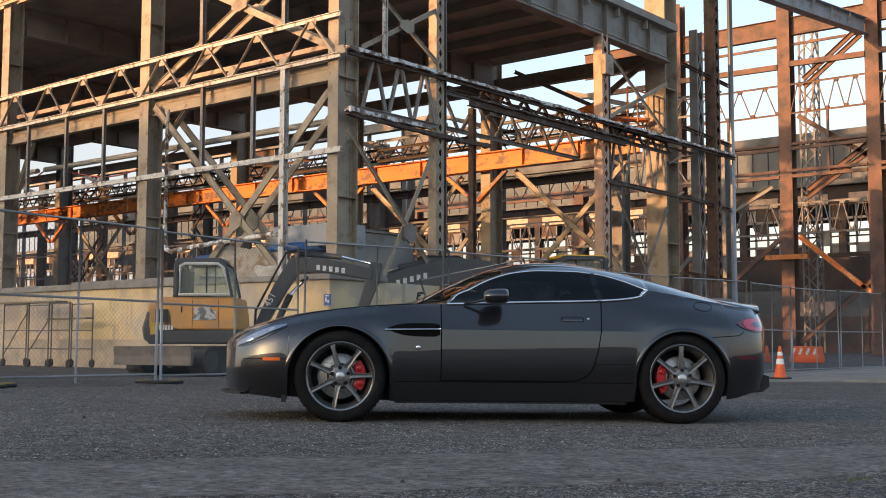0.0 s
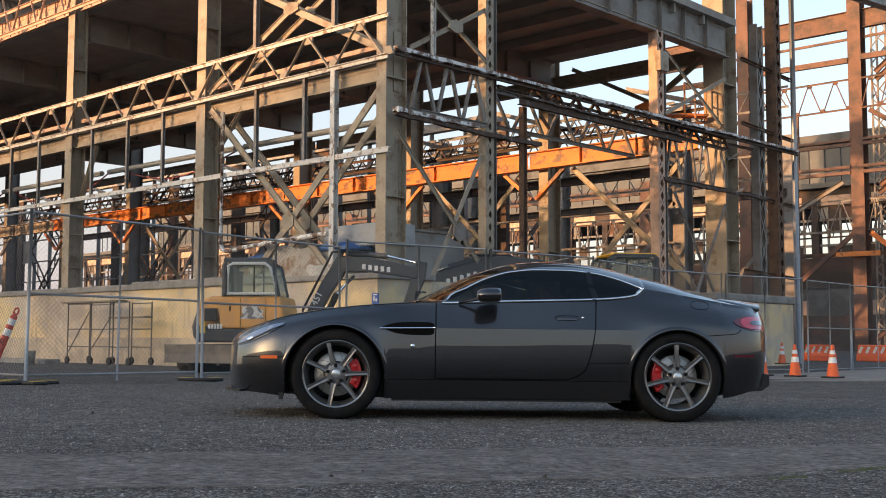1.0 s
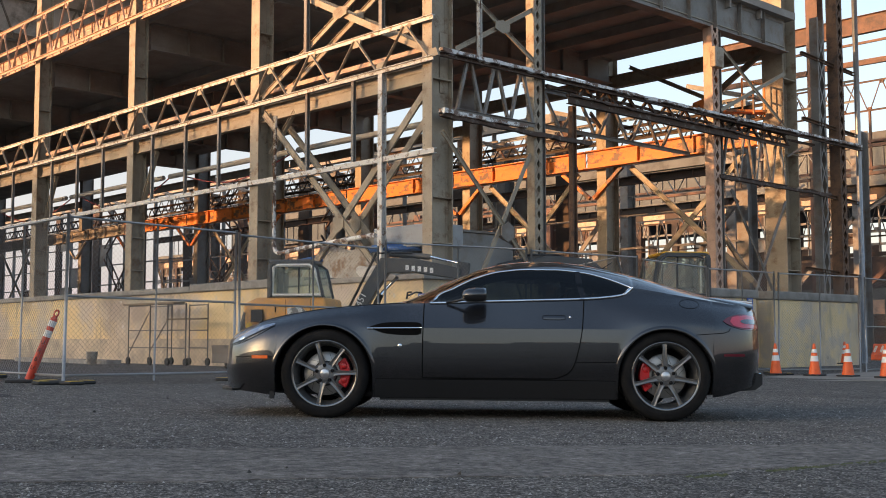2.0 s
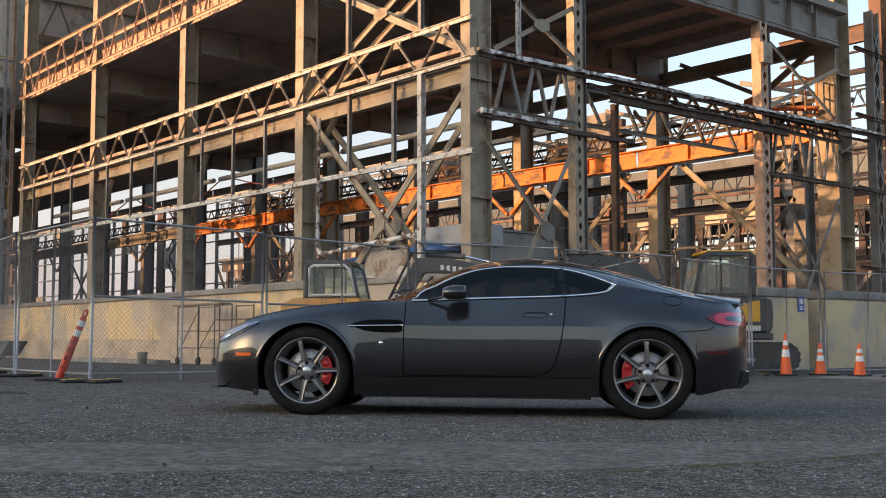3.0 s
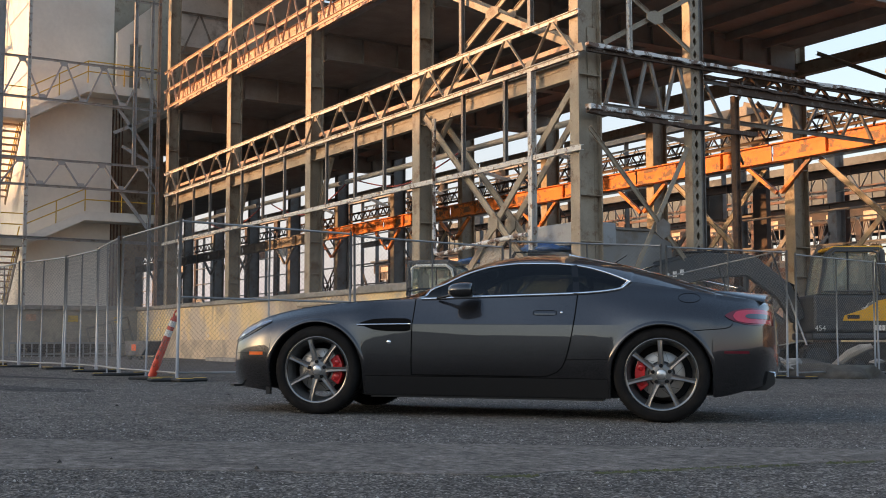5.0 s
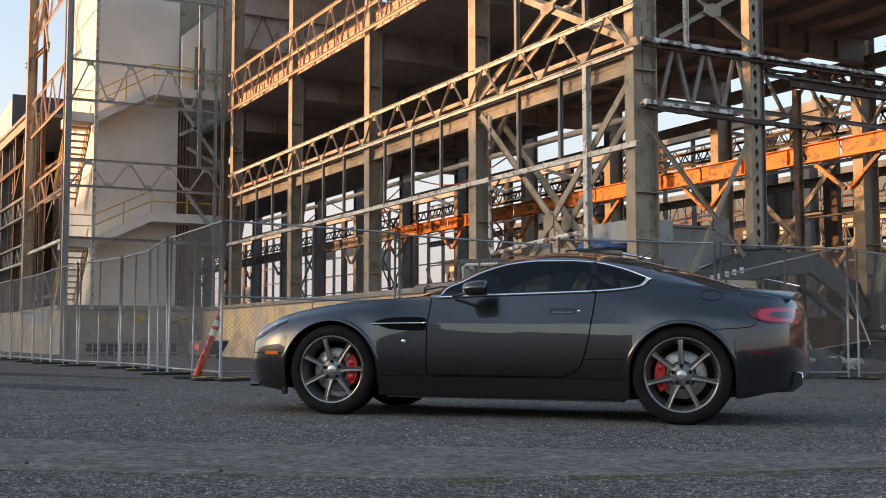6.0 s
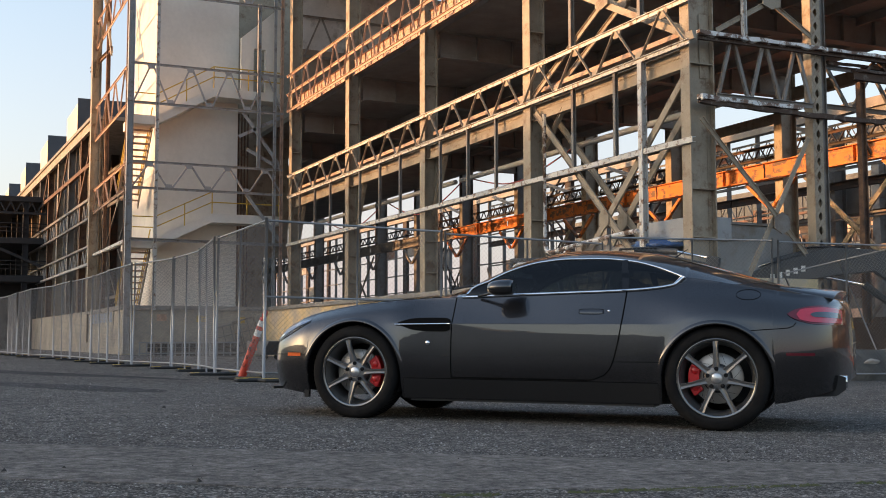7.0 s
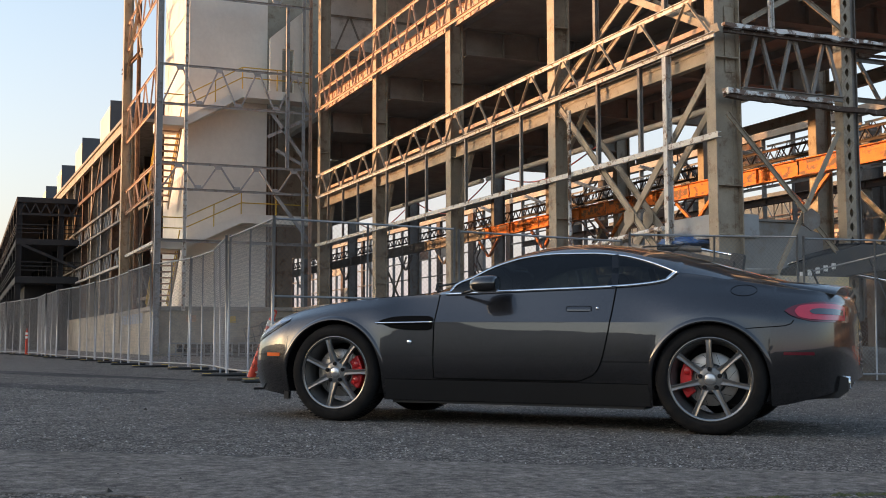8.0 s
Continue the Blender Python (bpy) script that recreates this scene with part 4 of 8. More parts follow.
C_ZC = curve_of([(-0.895, 0.56), (-0.875, 0.60), (-0.84, 0.635), (-0.75, 0.69), (-0.6, 0.745), (-0.4, 0.80), (-0.2, 0.838), (0, 0.864), (0.25, 0.892), (0.5, 0.912), (0.57, 0.922), (0.687, 0.968),
                 (0.879, 1.060), (1.07, 1.148), (1.262, 1.212), (1.453, 1.251), (1.644, 1.264), (1.833, 1.258), (2.02, 1.239), (2.21, 1.205), (2.40, 1.162), (2.584, 1.112), (2.77, 1.056),
                 (2.955, 1.004), (3.14, 0.956), (3.30, 0.915), (3.38, 0.892), (3.43, 0.87), (3.46, 0.75), (3.475, 0.62)])
C_Z0 = curve_of([(-0.895, 0.29), (-0.86, 0.225), (-0.75, 0.205), (-0.55, 0.185), (-0.37, 0.165), (0.37, 0.158), (2.2, 0.160), (2.97, 0.185), (3.2, 0.235), (3.35, 0.285), (3.475, 0.36)])
ARCH = ((-0.010, 0.328, 0.378), (2.6, 0.335, 0.362))


def arch_z(x):
    for c, zc, r in ARCH:
        if abs(x - c) < r - 1e-6:
            return zc + math.sqrt(max(r * r - (x - c) ** 2, 0))
    return 0.0


CREASE_Z = 0.694


def side_v(x, z):
    """Half width of the body side at x and height z."""
    W, vb, zb, z0 = C_W(x), C_VS(x), C_ZS(x), C_Z0(x)
    v3 = W - 0.014
    u = min(max((x - 1.5) / 1.2, 0), 1)
    k = 0.74 - 0.12 * u * u * (3 - 2 * u)
    if z > zb:
        return vb - 0.83 * (z - zb)
    f = [(0, W - 0.075), (0.19, W - 0.028), (0.44, W), (0.715, v3), (0.87, vb + k * (v3 - vb)), (1, vb)]
    t = (z - z0) / (zb - z0)
    soft_v = curve_of(f)(t)
    # the sharp line that runs back from the vent, over which the flank turns in
    e0, e1 = min(max((x - 0.25) / 0.3, 0), 1), min(max((2.42 - x) / 0.45, 0), 1)
    w = e0 * e0 * (3 - 2 * e0) * e1 * e1 * (3 - 2 * e1)
    if w <= 0:
        return soft_v
    tc = (CREASE_Z - z0) / (zb - z0)
    low = curve_of([(0, W - 0.080), (0.19, W - 0.028), (0.34, W - 0.002), (0.44, W - 0.001), (0.58, W - 0.005), (tc, W - 0.012)])
    hard_v = low(t) if t <= tc else (W - 0.012) + (vb - W + 0.012) * (((t - tc) / (1 - tc)) * 1.12 - 0.12 * ((t - tc) / (1 - tc)) ** 2)
    return soft_v + w * (hard_v - soft_v)


NS, NG, NR = 22, 6, 12
stations = sorted(set([round(v, 4) for v in
    [-0.895, -0.89, -0.88, -0.865, -0.845, -0.82, -0.79, -0.755, -0.71, -0.66, -0.6, -0.54, -0.48, -0.43, -0.395] +
    [c + r * math.sin(math.radians(a)) for c, _, r in ARCH for a in range(-90, 91, 6)] +
    [c + s * (r + e) for c, _, r in ARCH for s in (-1, 1) for e in (0.0015, 0.012, 0.025, 0.04, 0.056, 0.074)] +
    [0.44, 0.52, 0.6, 0.68, 0.75, 0.8, 0.815, 0.85, 0.9, 0.95, 1.0, 1.06, 1.12, 1.18, 1.25, 1.32, 1.4, 1.5, 1.6, 1.7, 1.8, 1.9, 1.98, 2.06, 2.13, 2.19, 2.29, 2.33, 2.36, 2.38, 2.4] +
    [3.0, 3.04, 3.08, 3.12, 3.16, 3.2, 3.24, 3.28, 3.31, 3.34, 3.37, 3.395, 3.415, 3.435, 3.45, 3.46, 3.468, 3.475]]))


def ring(x):
    z0 = max(C_Z0(x), arch_z(x))
    zb, zc = C_ZB(x), C_ZC(x)
    vb = side_v(x, zb)
    pts = []
    mid = max(CREASE_Z, z0 + 0.25 * (zb - z0)) if 0.1 < x < 2.9 else z0 + 14 / NS * (zb - z0)
    blend = min(max((x - 0.1) / 0.3, 0), 1) * min(max((2.9 - x) / 0.4, 0), 1) if 0.1 < x < 2.9 else 0.0
    mid = z0 + 14 / NS * (zb - z0) + blend * (mid - z0 - 14 / NS * (zb - z0))
    for i in range(NS + 1):
        z = z0 + (mid - z0) * i / 14 if i <= 14 else mid + (zb - mid) * (i - 14) / (NS - 14)
        v = side_v(x, z)
        # lip of the wheel arch stands slightly proud
        for c, zc_, r in ARCH:
            d = math.hypot(x - c, z - zc_) - r
            if 0 <= d < 0.07 and z > 0.2:
                v += 0.006 * (1 - d / 0.07) ** 2
        pts.append((v, z))
    glasshouse = 0.815 <= x <= 2.38
    vr, zr = (C_VR(x), max(C_ZR(x), zb + 0.002)) if glasshouse else (vb, zb)
    for i in range(1, NG + 1):
        t = i / NG
        pts.append((vb + (vr - vb) * t + 0.018 * math.sin(math.pi * t) * (1 if glasshouse else 0) * min(1, (zr - zb) / 0.15), zb + (zr - zb) * t + (0.0002 * i if not glasshouse else 0)))
    e = 2.3 + 0.9 * min(max((x - 0.55) / 1.2, 0), 1) if x > 0.55 else 2.3
    for i in range(1, NR + 1):
        v = vr * (1 - (i / NR) ** 1.7)
        pts.append((v, zr + (zc - zr) * (1 - (v / max(vr, 1e-4)) ** e)))
    return pts


d_head = Vector((-0.6957, -0.7184, 0))
side_dir = Vector((-0.7184, 0.6957, 0))
nz = Vector((0, 0.015, 1)).normalized()
bx = (-d_head - nz * (-d_head).dot(nz)).normalized()
by = nz.cross(bx)
o = Vector((-6.1478, 6.7153, 0)) + d_head * 0.037
o.z = ground_z(o.y) + 0.0
CAR = Matrix(((bx.x, by.x, nz.x, o.x), (bx.y, by.y, nz.y, o.y), (bx.z, by.z, nz.z, o.z), (0, 0, 0, 1)))
car = thing("sports_car", "dark grey metallic two-door sports coupe parked on the asphalt", "car", CAR)

rings = [ring(x) for x in stations]
ROOF0 = NS + NG
groups = {"body": set(), "windscreen": set(), "rear_window": set(), "side_window": set(), "quarter_window": set()}


def zone(x, j):
    if NS <= j < NS + NG and 0.815 <= x <= 2.36:
        if 1.955 < x < 2.01:
            return "body"
        return "side_window" if x < 1.98 else "quarter_window"
    if j >= ROOF0:
        if 0.6 <= x < 1.22 and j >= ROOF0 + 3:
            return "windscreen"
        if 2.1 < x < 2.95 and j >= ROOF0 + 7:
            return "rear_window"
    return "body"


def car_mesh(name, want, mat, sides=(1, -1), label=""):
    bm = B()
    cache = {}

    def V(i, j, s):
        j2 = min(j, ROOF0 + NR)
        key = (i, j2, 0 if rings[i][j2][0] < 1e-6 else s)
        if key not in cache:
            v, z = rings[i][j2]
            cache[key] = bm.verts.new((stations[i], -s * v, z))
        return cache[key]

    for i in range(len(stations) - 1):
        xm = (stations[i] + stations[i + 1]) / 2
        for j in range(ROOF0 + NR):
            if zone(xm, j) != want:
                continue
            for s in sides:
                q = [V(i, j, s), V(i + 1, j, s), V(i + 1, j + 1, s), V(i, j + 1, s)]
                if s < 0:
                    q.reverse()
                q = list(dict.fromkeys(q))
                if len(q) > 2:
                    try:
                        bm.faces.new(q)
                    except ValueError:
                        pass
    bmesh.ops.remove_doubles(bm, verts=bm.verts[:], dist=0.0008)
    bmesh.ops.recalc_face_normals(bm, faces=bm.faces[:])
    return part(name, bm, mat, car, label, smooth=True, sharp_at=CREASE_Z)


car_mesh("body", "body", PAINT, label="dark grey metallic body shell")
car_mesh("windscreen", "windscreen", TINT)
car_mesh("rear_window", "rear_window", TINT)
for s in (1, -1):
    car_mesh("side_window", "side_window", TINT, (s,))
    car_mesh("quarter_window", "quarter_window", TINT, (s,))


def on_side(x, z, out=0.0, s=1):
    return Vector((x, -s * (side_v(x, z) + out), z))


def ribbon_tube(name, pts, r, mat, parent=car, label="", n=6, closed=False):
    bm = B()
    tube(bm, pts, r, n, closed)
    return part(name, bm, mat, parent, label, smooth=True)


def side_patch(name, x0f, x1f, z0, z1, mat, out=0.003, s=1, nx=24, nz_=14, parent=car, label=""):
    """A panel that follows the body side between two edges, standing a little proud, with a returned rim."""
    bm = B()
    rows = []
    for j in range(nz_ + 1):
        z = z0 + (z1 - z0) * j / nz_
        if z0 < CREASE_Z < z1:
            h = round(nz_ * (CREASE_Z - z0) / (z1 - z0))
            z = z0 + (CREASE_Z - z0) * j / h if j <= h else CREASE_Z + (z1 - CREASE_Z) * (j - h) / (nz_ - h)
        a, b = x0f(z), x1f(z)
        rows.append([bm.verts.new(on_side(a + (b - a) * i / nx, z, out, s)) for i in range(nx + 1)])
    for r0, r1 in zip(rows, rows[1:]):
        for i in range(nx):
            bm.faces.new((r0[i], r0[i + 1], r1[i + 1], r1[i]) if s > 0 else (r1[i], r1[i + 1], r0[i + 1], r0[i]))
    return part(name, bm, mat, parent, label, smooth=True, sharp_at=CREASE_Z)


for s in (1, -1):
    # door with its shut line, handle and lock
    def door_rear(z):
        return curve_of([(0.30, 1.70), (0.335, 1.83), (0.40, 1.895), (0.50, 1.93), (0.693, 1.968), (0.93, 1.992)])(z)

    def door_front(z):
        return 0.748 + 0.02 * max(0, z - 0.6)
    outline = [on_side(door_front(z), z, 0.0035, s) for z in np.linspace(0.884, 0.315, 14)]
    outline += [on_side(x, 0.312, 0.0035, s) for x in np.linspace(0.80, 1.72, 14)]
    outline += [on_side(door_rear(z), z, 0.0035, s) for z in np.linspace(0.318, 0.922, 20)]
    door = side_patch("door", lambda z: door_front(z) + 0.004, lambda z: door_rear(z) - 0.004, 0.318, 0.876, PAINT, 0.0025, s)
    ribbon_tube("shut_line", outline, 0.0042, GAP, n=4)
    hand = []
    bm = B()
    for k in range(20):
        a = k * math.tau / 20
        hand.append(on_side(1.755 + 0.086 * max(-1, min(1, 1.25 * math.cos(a))), 0.782 + 0.018 * max(-1, min(1, 1.2 * math.sin(a))), 0.0035, s))
    tube(bm, hand, 0.0022, 4, True)
    part("handle_gap", bm, GAP, door)
    bm = B()
    rows_ = [[bm.verts.new(on_side(x, 0.769 + 0.0085 * k, 0.004 + (0.003 if k in (1, 2) else 0), s)) for x in np.linspace(1.676, 1.834, 10)] for k in range(4)]
    for r0, r1 in zip(rows_, rows_[1:]):
        for i in range(9):
            bm.faces.new((r0[i], r0[i + 1], r1[i + 1], r1[i]) if s > 0 else (r1[i], r1[i + 1], r0[i + 1], r0[i]))
    part("handle", bm, PAINT, door, smooth=True)
    bm = B()
    lathe(bm, [(0.0, -0.006 * s), (0.008, -0.006 * s), (0.010, 0.0)], 14, "y", on_side(1.878, 0.785, 0.0, s) + Vector((0, -0.004 * s, 0)))
    part("lock", bm, CHROME, door, "bright round key lock", True)
    # sill crease and front wing seam
    ribbon_tube("sill_seam", [on_side(x, 0.302, 0.001, s) for x in np.linspace(0.385, 2.22, 30)], 0.003, GAP, n=4)
    ribbon_tube("bumper_seam", [on_side(x, 0.462 + 0.01 * (x + 0.4), 0.001, s) for x in np.linspace(-0.72, -0.36, 12)], 0.0028, GAP, n=4)
    ribbon_tube("bumper_seam", [on_side(x, z, 0.001, s) for x, z in ((2.785, 0.652), (2.83, 0.657), (2.88, 0.661), (2.93, 0.665), (2.99, 0.669), (3.05, 0.675), (3.085, 0.688), (3.10, 0.71))], 0.003, GAP, n=4)
    ribbon_tube("quarter_seam", [on_side(x, 0.44 + 0.01 * (x - 1.9), 0.001, s) for x in np.linspace(1.905, 2.225, 10)], 0.0025, GAP, n=4)
    # crease with a bright strake out of the black side vent
    vent_lo = curve_of([(0.345, 0.694), (0.40, 0.668), (0.46, 0.649), (0.6, 0.638), (0.70, 0.638), (0.738, 0.652)])
    vent_hi = curve_of([(0.345, 0.700), (0.40, 0.718), (0.46, 0.731), (0.6, 0.737), (0.70, 0.736), (0.738, 0.722)])
    bm = B()
    cols = [(x, [on_side(x, vent_lo(x) + (vent_hi(x) - vent_lo(x)) * k / 6, 0.010, s) for k in range(7)]) for x in np.linspace(0.347, 0.738, 26)]
    cols = [[bm.verts.new(p) for p in c] for _, c in cols]
    for c0, c1 in zip(cols, cols[1:]):
        for k in range(6):
            bm.faces.new((c0[k], c1[k], c1[k + 1], c0[k + 1]))
    bmesh.ops.recalc_face_normals(bm, faces=bm.faces[:])
    vent = part("side_vent", bm, GAP, car, "black side vent behind the front wheel", True)
    ribbon_tube("strake", [on_side(x, 0.686 + 0.008 * max(0, (x - 0.325) / 0.417), 0.016, s) for x in np.linspace(0.325, 0.742, 16)], 0.0055, CHROME, vent, "bright metal strake", 8)
    ribbon_tube("feature_line", [on_side(x, CREASE_Z, -0.001, s) for x in np.linspace(0.742, 2.06, 40)], [0.0042] * 26 + [0.0042 * (1 - k / 14) + 0.0004 for k in range(14)], PAINT, n=8)
    # round bright badge low on the front wing
    bm = B()
    lathe(bm, [(0.0, -0.012), (0.012, -0.012), (0.017, -0.008), (0.0185, 0.0)] if s > 0 else [(0.0185, 0.0), (0.017, 0.008), (0.012, 0.012), (0.0, 0.012)], 18, "y", on_side(0.575, 0.556, 0.0, s))
    part("side_badge", bm, CHROME, car, "small round bright badge on the front wing", True)
    # bright surround of the side glass, upper and lower
    up = [Vector((x, -s * (C_VR(x) + 0.004), max(C_ZR(x), C_ZB(x)))) for x in np.linspace(0.83, 2.38, 44)]
    lo = [Vector((x, -s * (side_v(x, C_ZB(x)) + 0.004), C_ZB(x) + 0.004)) for x in np.linspace(0.80, 2.38, 50)]
    ribbon_tube("window_trim", up, 0.009, CHROME, label="bright metal window surround")
    ribbon_tube("window_trim", lo, 0.010, CHROME, label="bright metal window surround")
    bm = B()
    tube(bm, [Vector((2.375, -s * 0.722, 1.020)), Vector((2.352, -s * 0.728, 1.008)), Vector((2.31, -s * 0.748, 0.975))], [0.010, 0.015, 0.010], 8)
    part("window_trim", bm, CHROME, car, smooth=True)
    bm = B()
    bar(bm, (1.985, -s * 0.786, 0.926), (1.95, -s * 0.617, 1.148), 0.012, 0.045, up=(1, 0, 0))
    part("pillar_trim", bm, BLACKGLOSS, car)
    # mirror on its stalk
    mirror = thing("door_mirror", "", "")
    mirror.parent = car
    bm = B()
    prof = [(0.0, 0.0), (0.045, 0.012), (0.064, 0.05), (0.07, 0.10), (0.068, 0.16), (0.06, 0.185), (0.0, 0.19)]
    n_ = 18
    rr = []
    for r, a in prof:
        rr.append([bm.verts.new((1.045 + a, -s * (0.955 + 1.15 * r * math.cos(k * math.tau / n_)), 0.948 + 0.82 * r * math.sin(k * math.tau / n_) - 0.05 * (0.19 - a))) for k in range(n_)])
    for A_, B_ in zip(rr, rr[1:]):
        for k in range(n_):
            bm.faces.new((A_[k], A_[(k + 1) % n_], B_[(k + 1) % n_], B_[k]))
    bmesh.ops.remove_doubles(bm, verts=bm.verts[:], dist=0.0005)
    bmesh.ops.recalc_face_normals(bm, faces=bm.faces[:])
    part("housing", bm, PAINT, mirror, smooth=True)
    ribbon_tube("stalk", [Vector((0.93, -s * 0.80, 0.893)), Vector((1.02, -s * 0.86, 0.905)), Vector((1.10, -s * 0.93, 0.925))], [0.010, 0.011, 0.016], BLACKTRIM, mirror)
    bm = B()
    lathe(bm, [(0.0, 0.0), (0.055, 0.0)], 18, "x", (0, 0, 0))
    for v in bm.verts:
        v.co = Vector((1.238, -s * (0.955) + v.co.y * 1.1, 0.946 + v.co.z * 0.8))
    part("mirror_glass", bm, CHROME, mirror)
    # lamps
    head_lo = curve_of([(-0.775, 0.548), (-0.70, 0.562), (-0.60, 0.600), (-0.50, 0.650), (-0.40, 0.705)])
    head_hi = curve_of([(-0.775, 0.580), (-0.70, 0.620), (-0.60, 0.668), (-0.50, 0.704), (-0.40, 0.722)])
    head = thing("headlight", "", "")
    head.parent = car
    # bezel tinted blue-white: the sky's reflection is put into its colour
    for nm, mat_, out_, lo_f, hi_f in (("bezel", material("sky_tinted_bezel", (0.62, 0.70, 0.84), 0.25, 0.25, 0.1, 14, bump=0.05, bump_scale=30) if s > 0 else bpy.data.materials["sky_tinted_bezel"], 0.002, 0, 1), ("lamp_bowl", BLACKGLOSS, 0.004, 0.05, 0.38), ("lens", CLEAR, 0.007, 0, 1)):
        bm = B()
        cols = []
        for x in np.linspace(-0.772, -0.402, 18):
            a, b = head_lo(x), head_hi(x)
            cols.append([bm.verts.new(on_side(x, min(a + (b - a) * (lo_f + (hi_f - lo_f) * k / 4), C_ZB(x)), out_ + 0.004 * math.sin(math.pi * k / 4), s)) for k in range(5)])
        for c0, c1 in zip(cols, cols[1:]):
            for k in range(4):
                bm.faces.new((c0[k], c1[k], c1[k + 1], c0[k + 1]))
        bmesh.ops.recalc_face_normals(bm, faces=bm.faces[:])
        part(nm, bm, mat_, head, smooth=True)
    for nm, mat_, x0_, x1_, f0, f1 in (("lamp_bulb", SILVER, -0.535, -0.485, 0.40, 0.86), ("lamp_ring", CHROME, -0.70, -0.64, 0.30, 0.72)):
        bm = B()
        cols = []
        for x in np.linspace(x0_, x1_, 8):
            a, b = head_lo(x), head_hi(x)
            g = math.sqrt(max(0.02, 1 - ((x - (x0_ + x1_) / 2) / (x1_ - x0_) * 2) ** 2))
            fm, fh = (f0 + f1) / 2, (f1 - f0) / 2 * g
            cols.append([bm.verts.new(on_side(x, min(a + (b - a) * (fm - fh + 2 * fh * k / 4), C_ZB(x)), 0.0085 + 0.004 * math.sin(math.pi * k / 4), s)) for k in range(5)])
        for c0, c1 in zip(cols, cols[1:]):
            for k in range(4):
                bm.faces.new((c0[k], c1[k], c1[k + 1], c0[k + 1]))
        bmesh.ops.recalc_face_normals(bm, faces=bm.faces[:])
        part(nm, bm, mat_, head, smooth=True)
    side_patch("side_marker", lambda z: -0.572, lambda z: -0.442, 0.448, 0.472, AMBER, 0.004, s, 8, 3, label="small amber side marker")
    side_patch("rear_marker", lambda z: 3.04, lambda z: 3.215, 0.497, 0.516, REDLENS, 0.004, s, 8, 3, label="slim red rear side marker")
    # tail lamp
    tl_lo = curve_of([(3.045, 0.760), (3.08, 0.742), (3.13, 0.722), (3.22, 0.703), (3.33, 0.700), (3.41, 0.702)])
    tl_hi = curve_of([(3.045, 0.776), (3.10, 0.800), (3.18, 0.820), (3.26, 0.828), (3.33, 0.826), (3.41, 0.80)])
    tail = thing("tail_light", "", "")
    tail.parent = car

    def tail_strip(nm, mat_, out_, f0, f1, xa, xb, tip=0.035):
        bm = B()
        cols = []
        for x in np.linspace(xa, xb, 16):
            a, b = tl_lo(x), tl_hi(x)
            # the forward end is drawn in to a round tip
            q = min((x - xa) / tip, 1.0)
            g = 0.12 + 0.88 * math.sqrt(max(0.0, 1 - (1 - q) ** 2))
            fm, fh = (f0 + f1) / 2, (f1 - f0) / 2 * g
            cols.append([bm.verts.new(on_side(x, a + (b - a) * (fm - fh + 2 * fh * k / 3), out_, s)) for k in range(4)])
        for c0, c1 in zip(cols, cols[1:]):
            for k in range(3):
                bm.faces.new((c0[k], c1[k], c1[k + 1], c0[k + 1]))
        bmesh.ops.recalc_face_normals(bm, faces=bm.faces[:])
        part(nm, bm, mat_, tail, smooth=True)
    tail_strip("lens", REDLENS, 0.006, 0, 1, 3.047, 3.405)
    tail_strip("light_band", PINKLENS, 0.009, 0.10, 0.90, 3.105, 3.385)
    tail_strip("reversing_lamp", material("smoked_lens", (0.05, 0.06, 0.075), 0.1, 0, 0.05, 10, bump=0, coat=1.0) if s > 0 else bpy.data.materials["smoked_lens"], 0.012, 0.37, 0.66, 3.19, 3.375, 0.05)
    # wheel-arch liners
    for c, zc_, r in ARCH:
        bm = B()
        A_, B_ = [], []
        for k in range(25):
            a = math.radians(-20 + 220 * k / 24)
            p = (c + (r - 0.004) * math.cos(a), zc_ + (r - 0.004) * math.sin(a))
            A_.append(bm.verts.new((p[0], -s * (C_W(p[0]) - 0.03), p[1])))
            B_.append(bm.verts.new((p[0], -s * 0.5, p[1])))
        for k in range(24):
            bm.faces.new((A_[k], A_[k + 1], B_[k + 1], B_[k]))
        bm.faces.new(B_)
        part("arch_liner", bm, BLACKTRIM, car, smooth=False)
        bm = B()
        strips = []
        for rad_, out_ in ((r + 0.030, 0.001), (r + 0.024, 0.008), (r + 0.014, 0.013), (r + 0.004, 0.015), (r - 0.001, 0.012), (r - 0.005, -0.03)):
            strips.append([bm.verts.new(on_side(c + rad_ * math.cos(a), zc_ + rad_ * math.sin(a), out_ * (0.35 + 0.65 * math.sin(max(a, 0.0))), s)) for a in np.radians(np.linspace(2, 178, 48))])
        for S0, S1 in zip(strips, strips[1:]):
            for k in range(47):
                bm.faces.new((S0[k], S0[k + 1], S1[k + 1], S1[k]))
        bmesh.ops.recalc_face_normals(bm, faces=bm.faces[:])
        part("arch_lip", bm, PAINT, car, smooth=True)

# satin overlays on the sills, with the car's own shade put into their colour
SILLSHADE = material("shade_dark_sill", (0.022, 0.023, 0.025), 0.42, 0.3, 0.1, 3.0, bump=0.0)
for s in (1, -1):
    side_patch("sill_panel", lambda z: 0.385, lambda z: 2.222, 0.162, 0.300, SILLSHADE, 0.0022, s, 40, 6, label="satin sill overlay with shade in its colour")

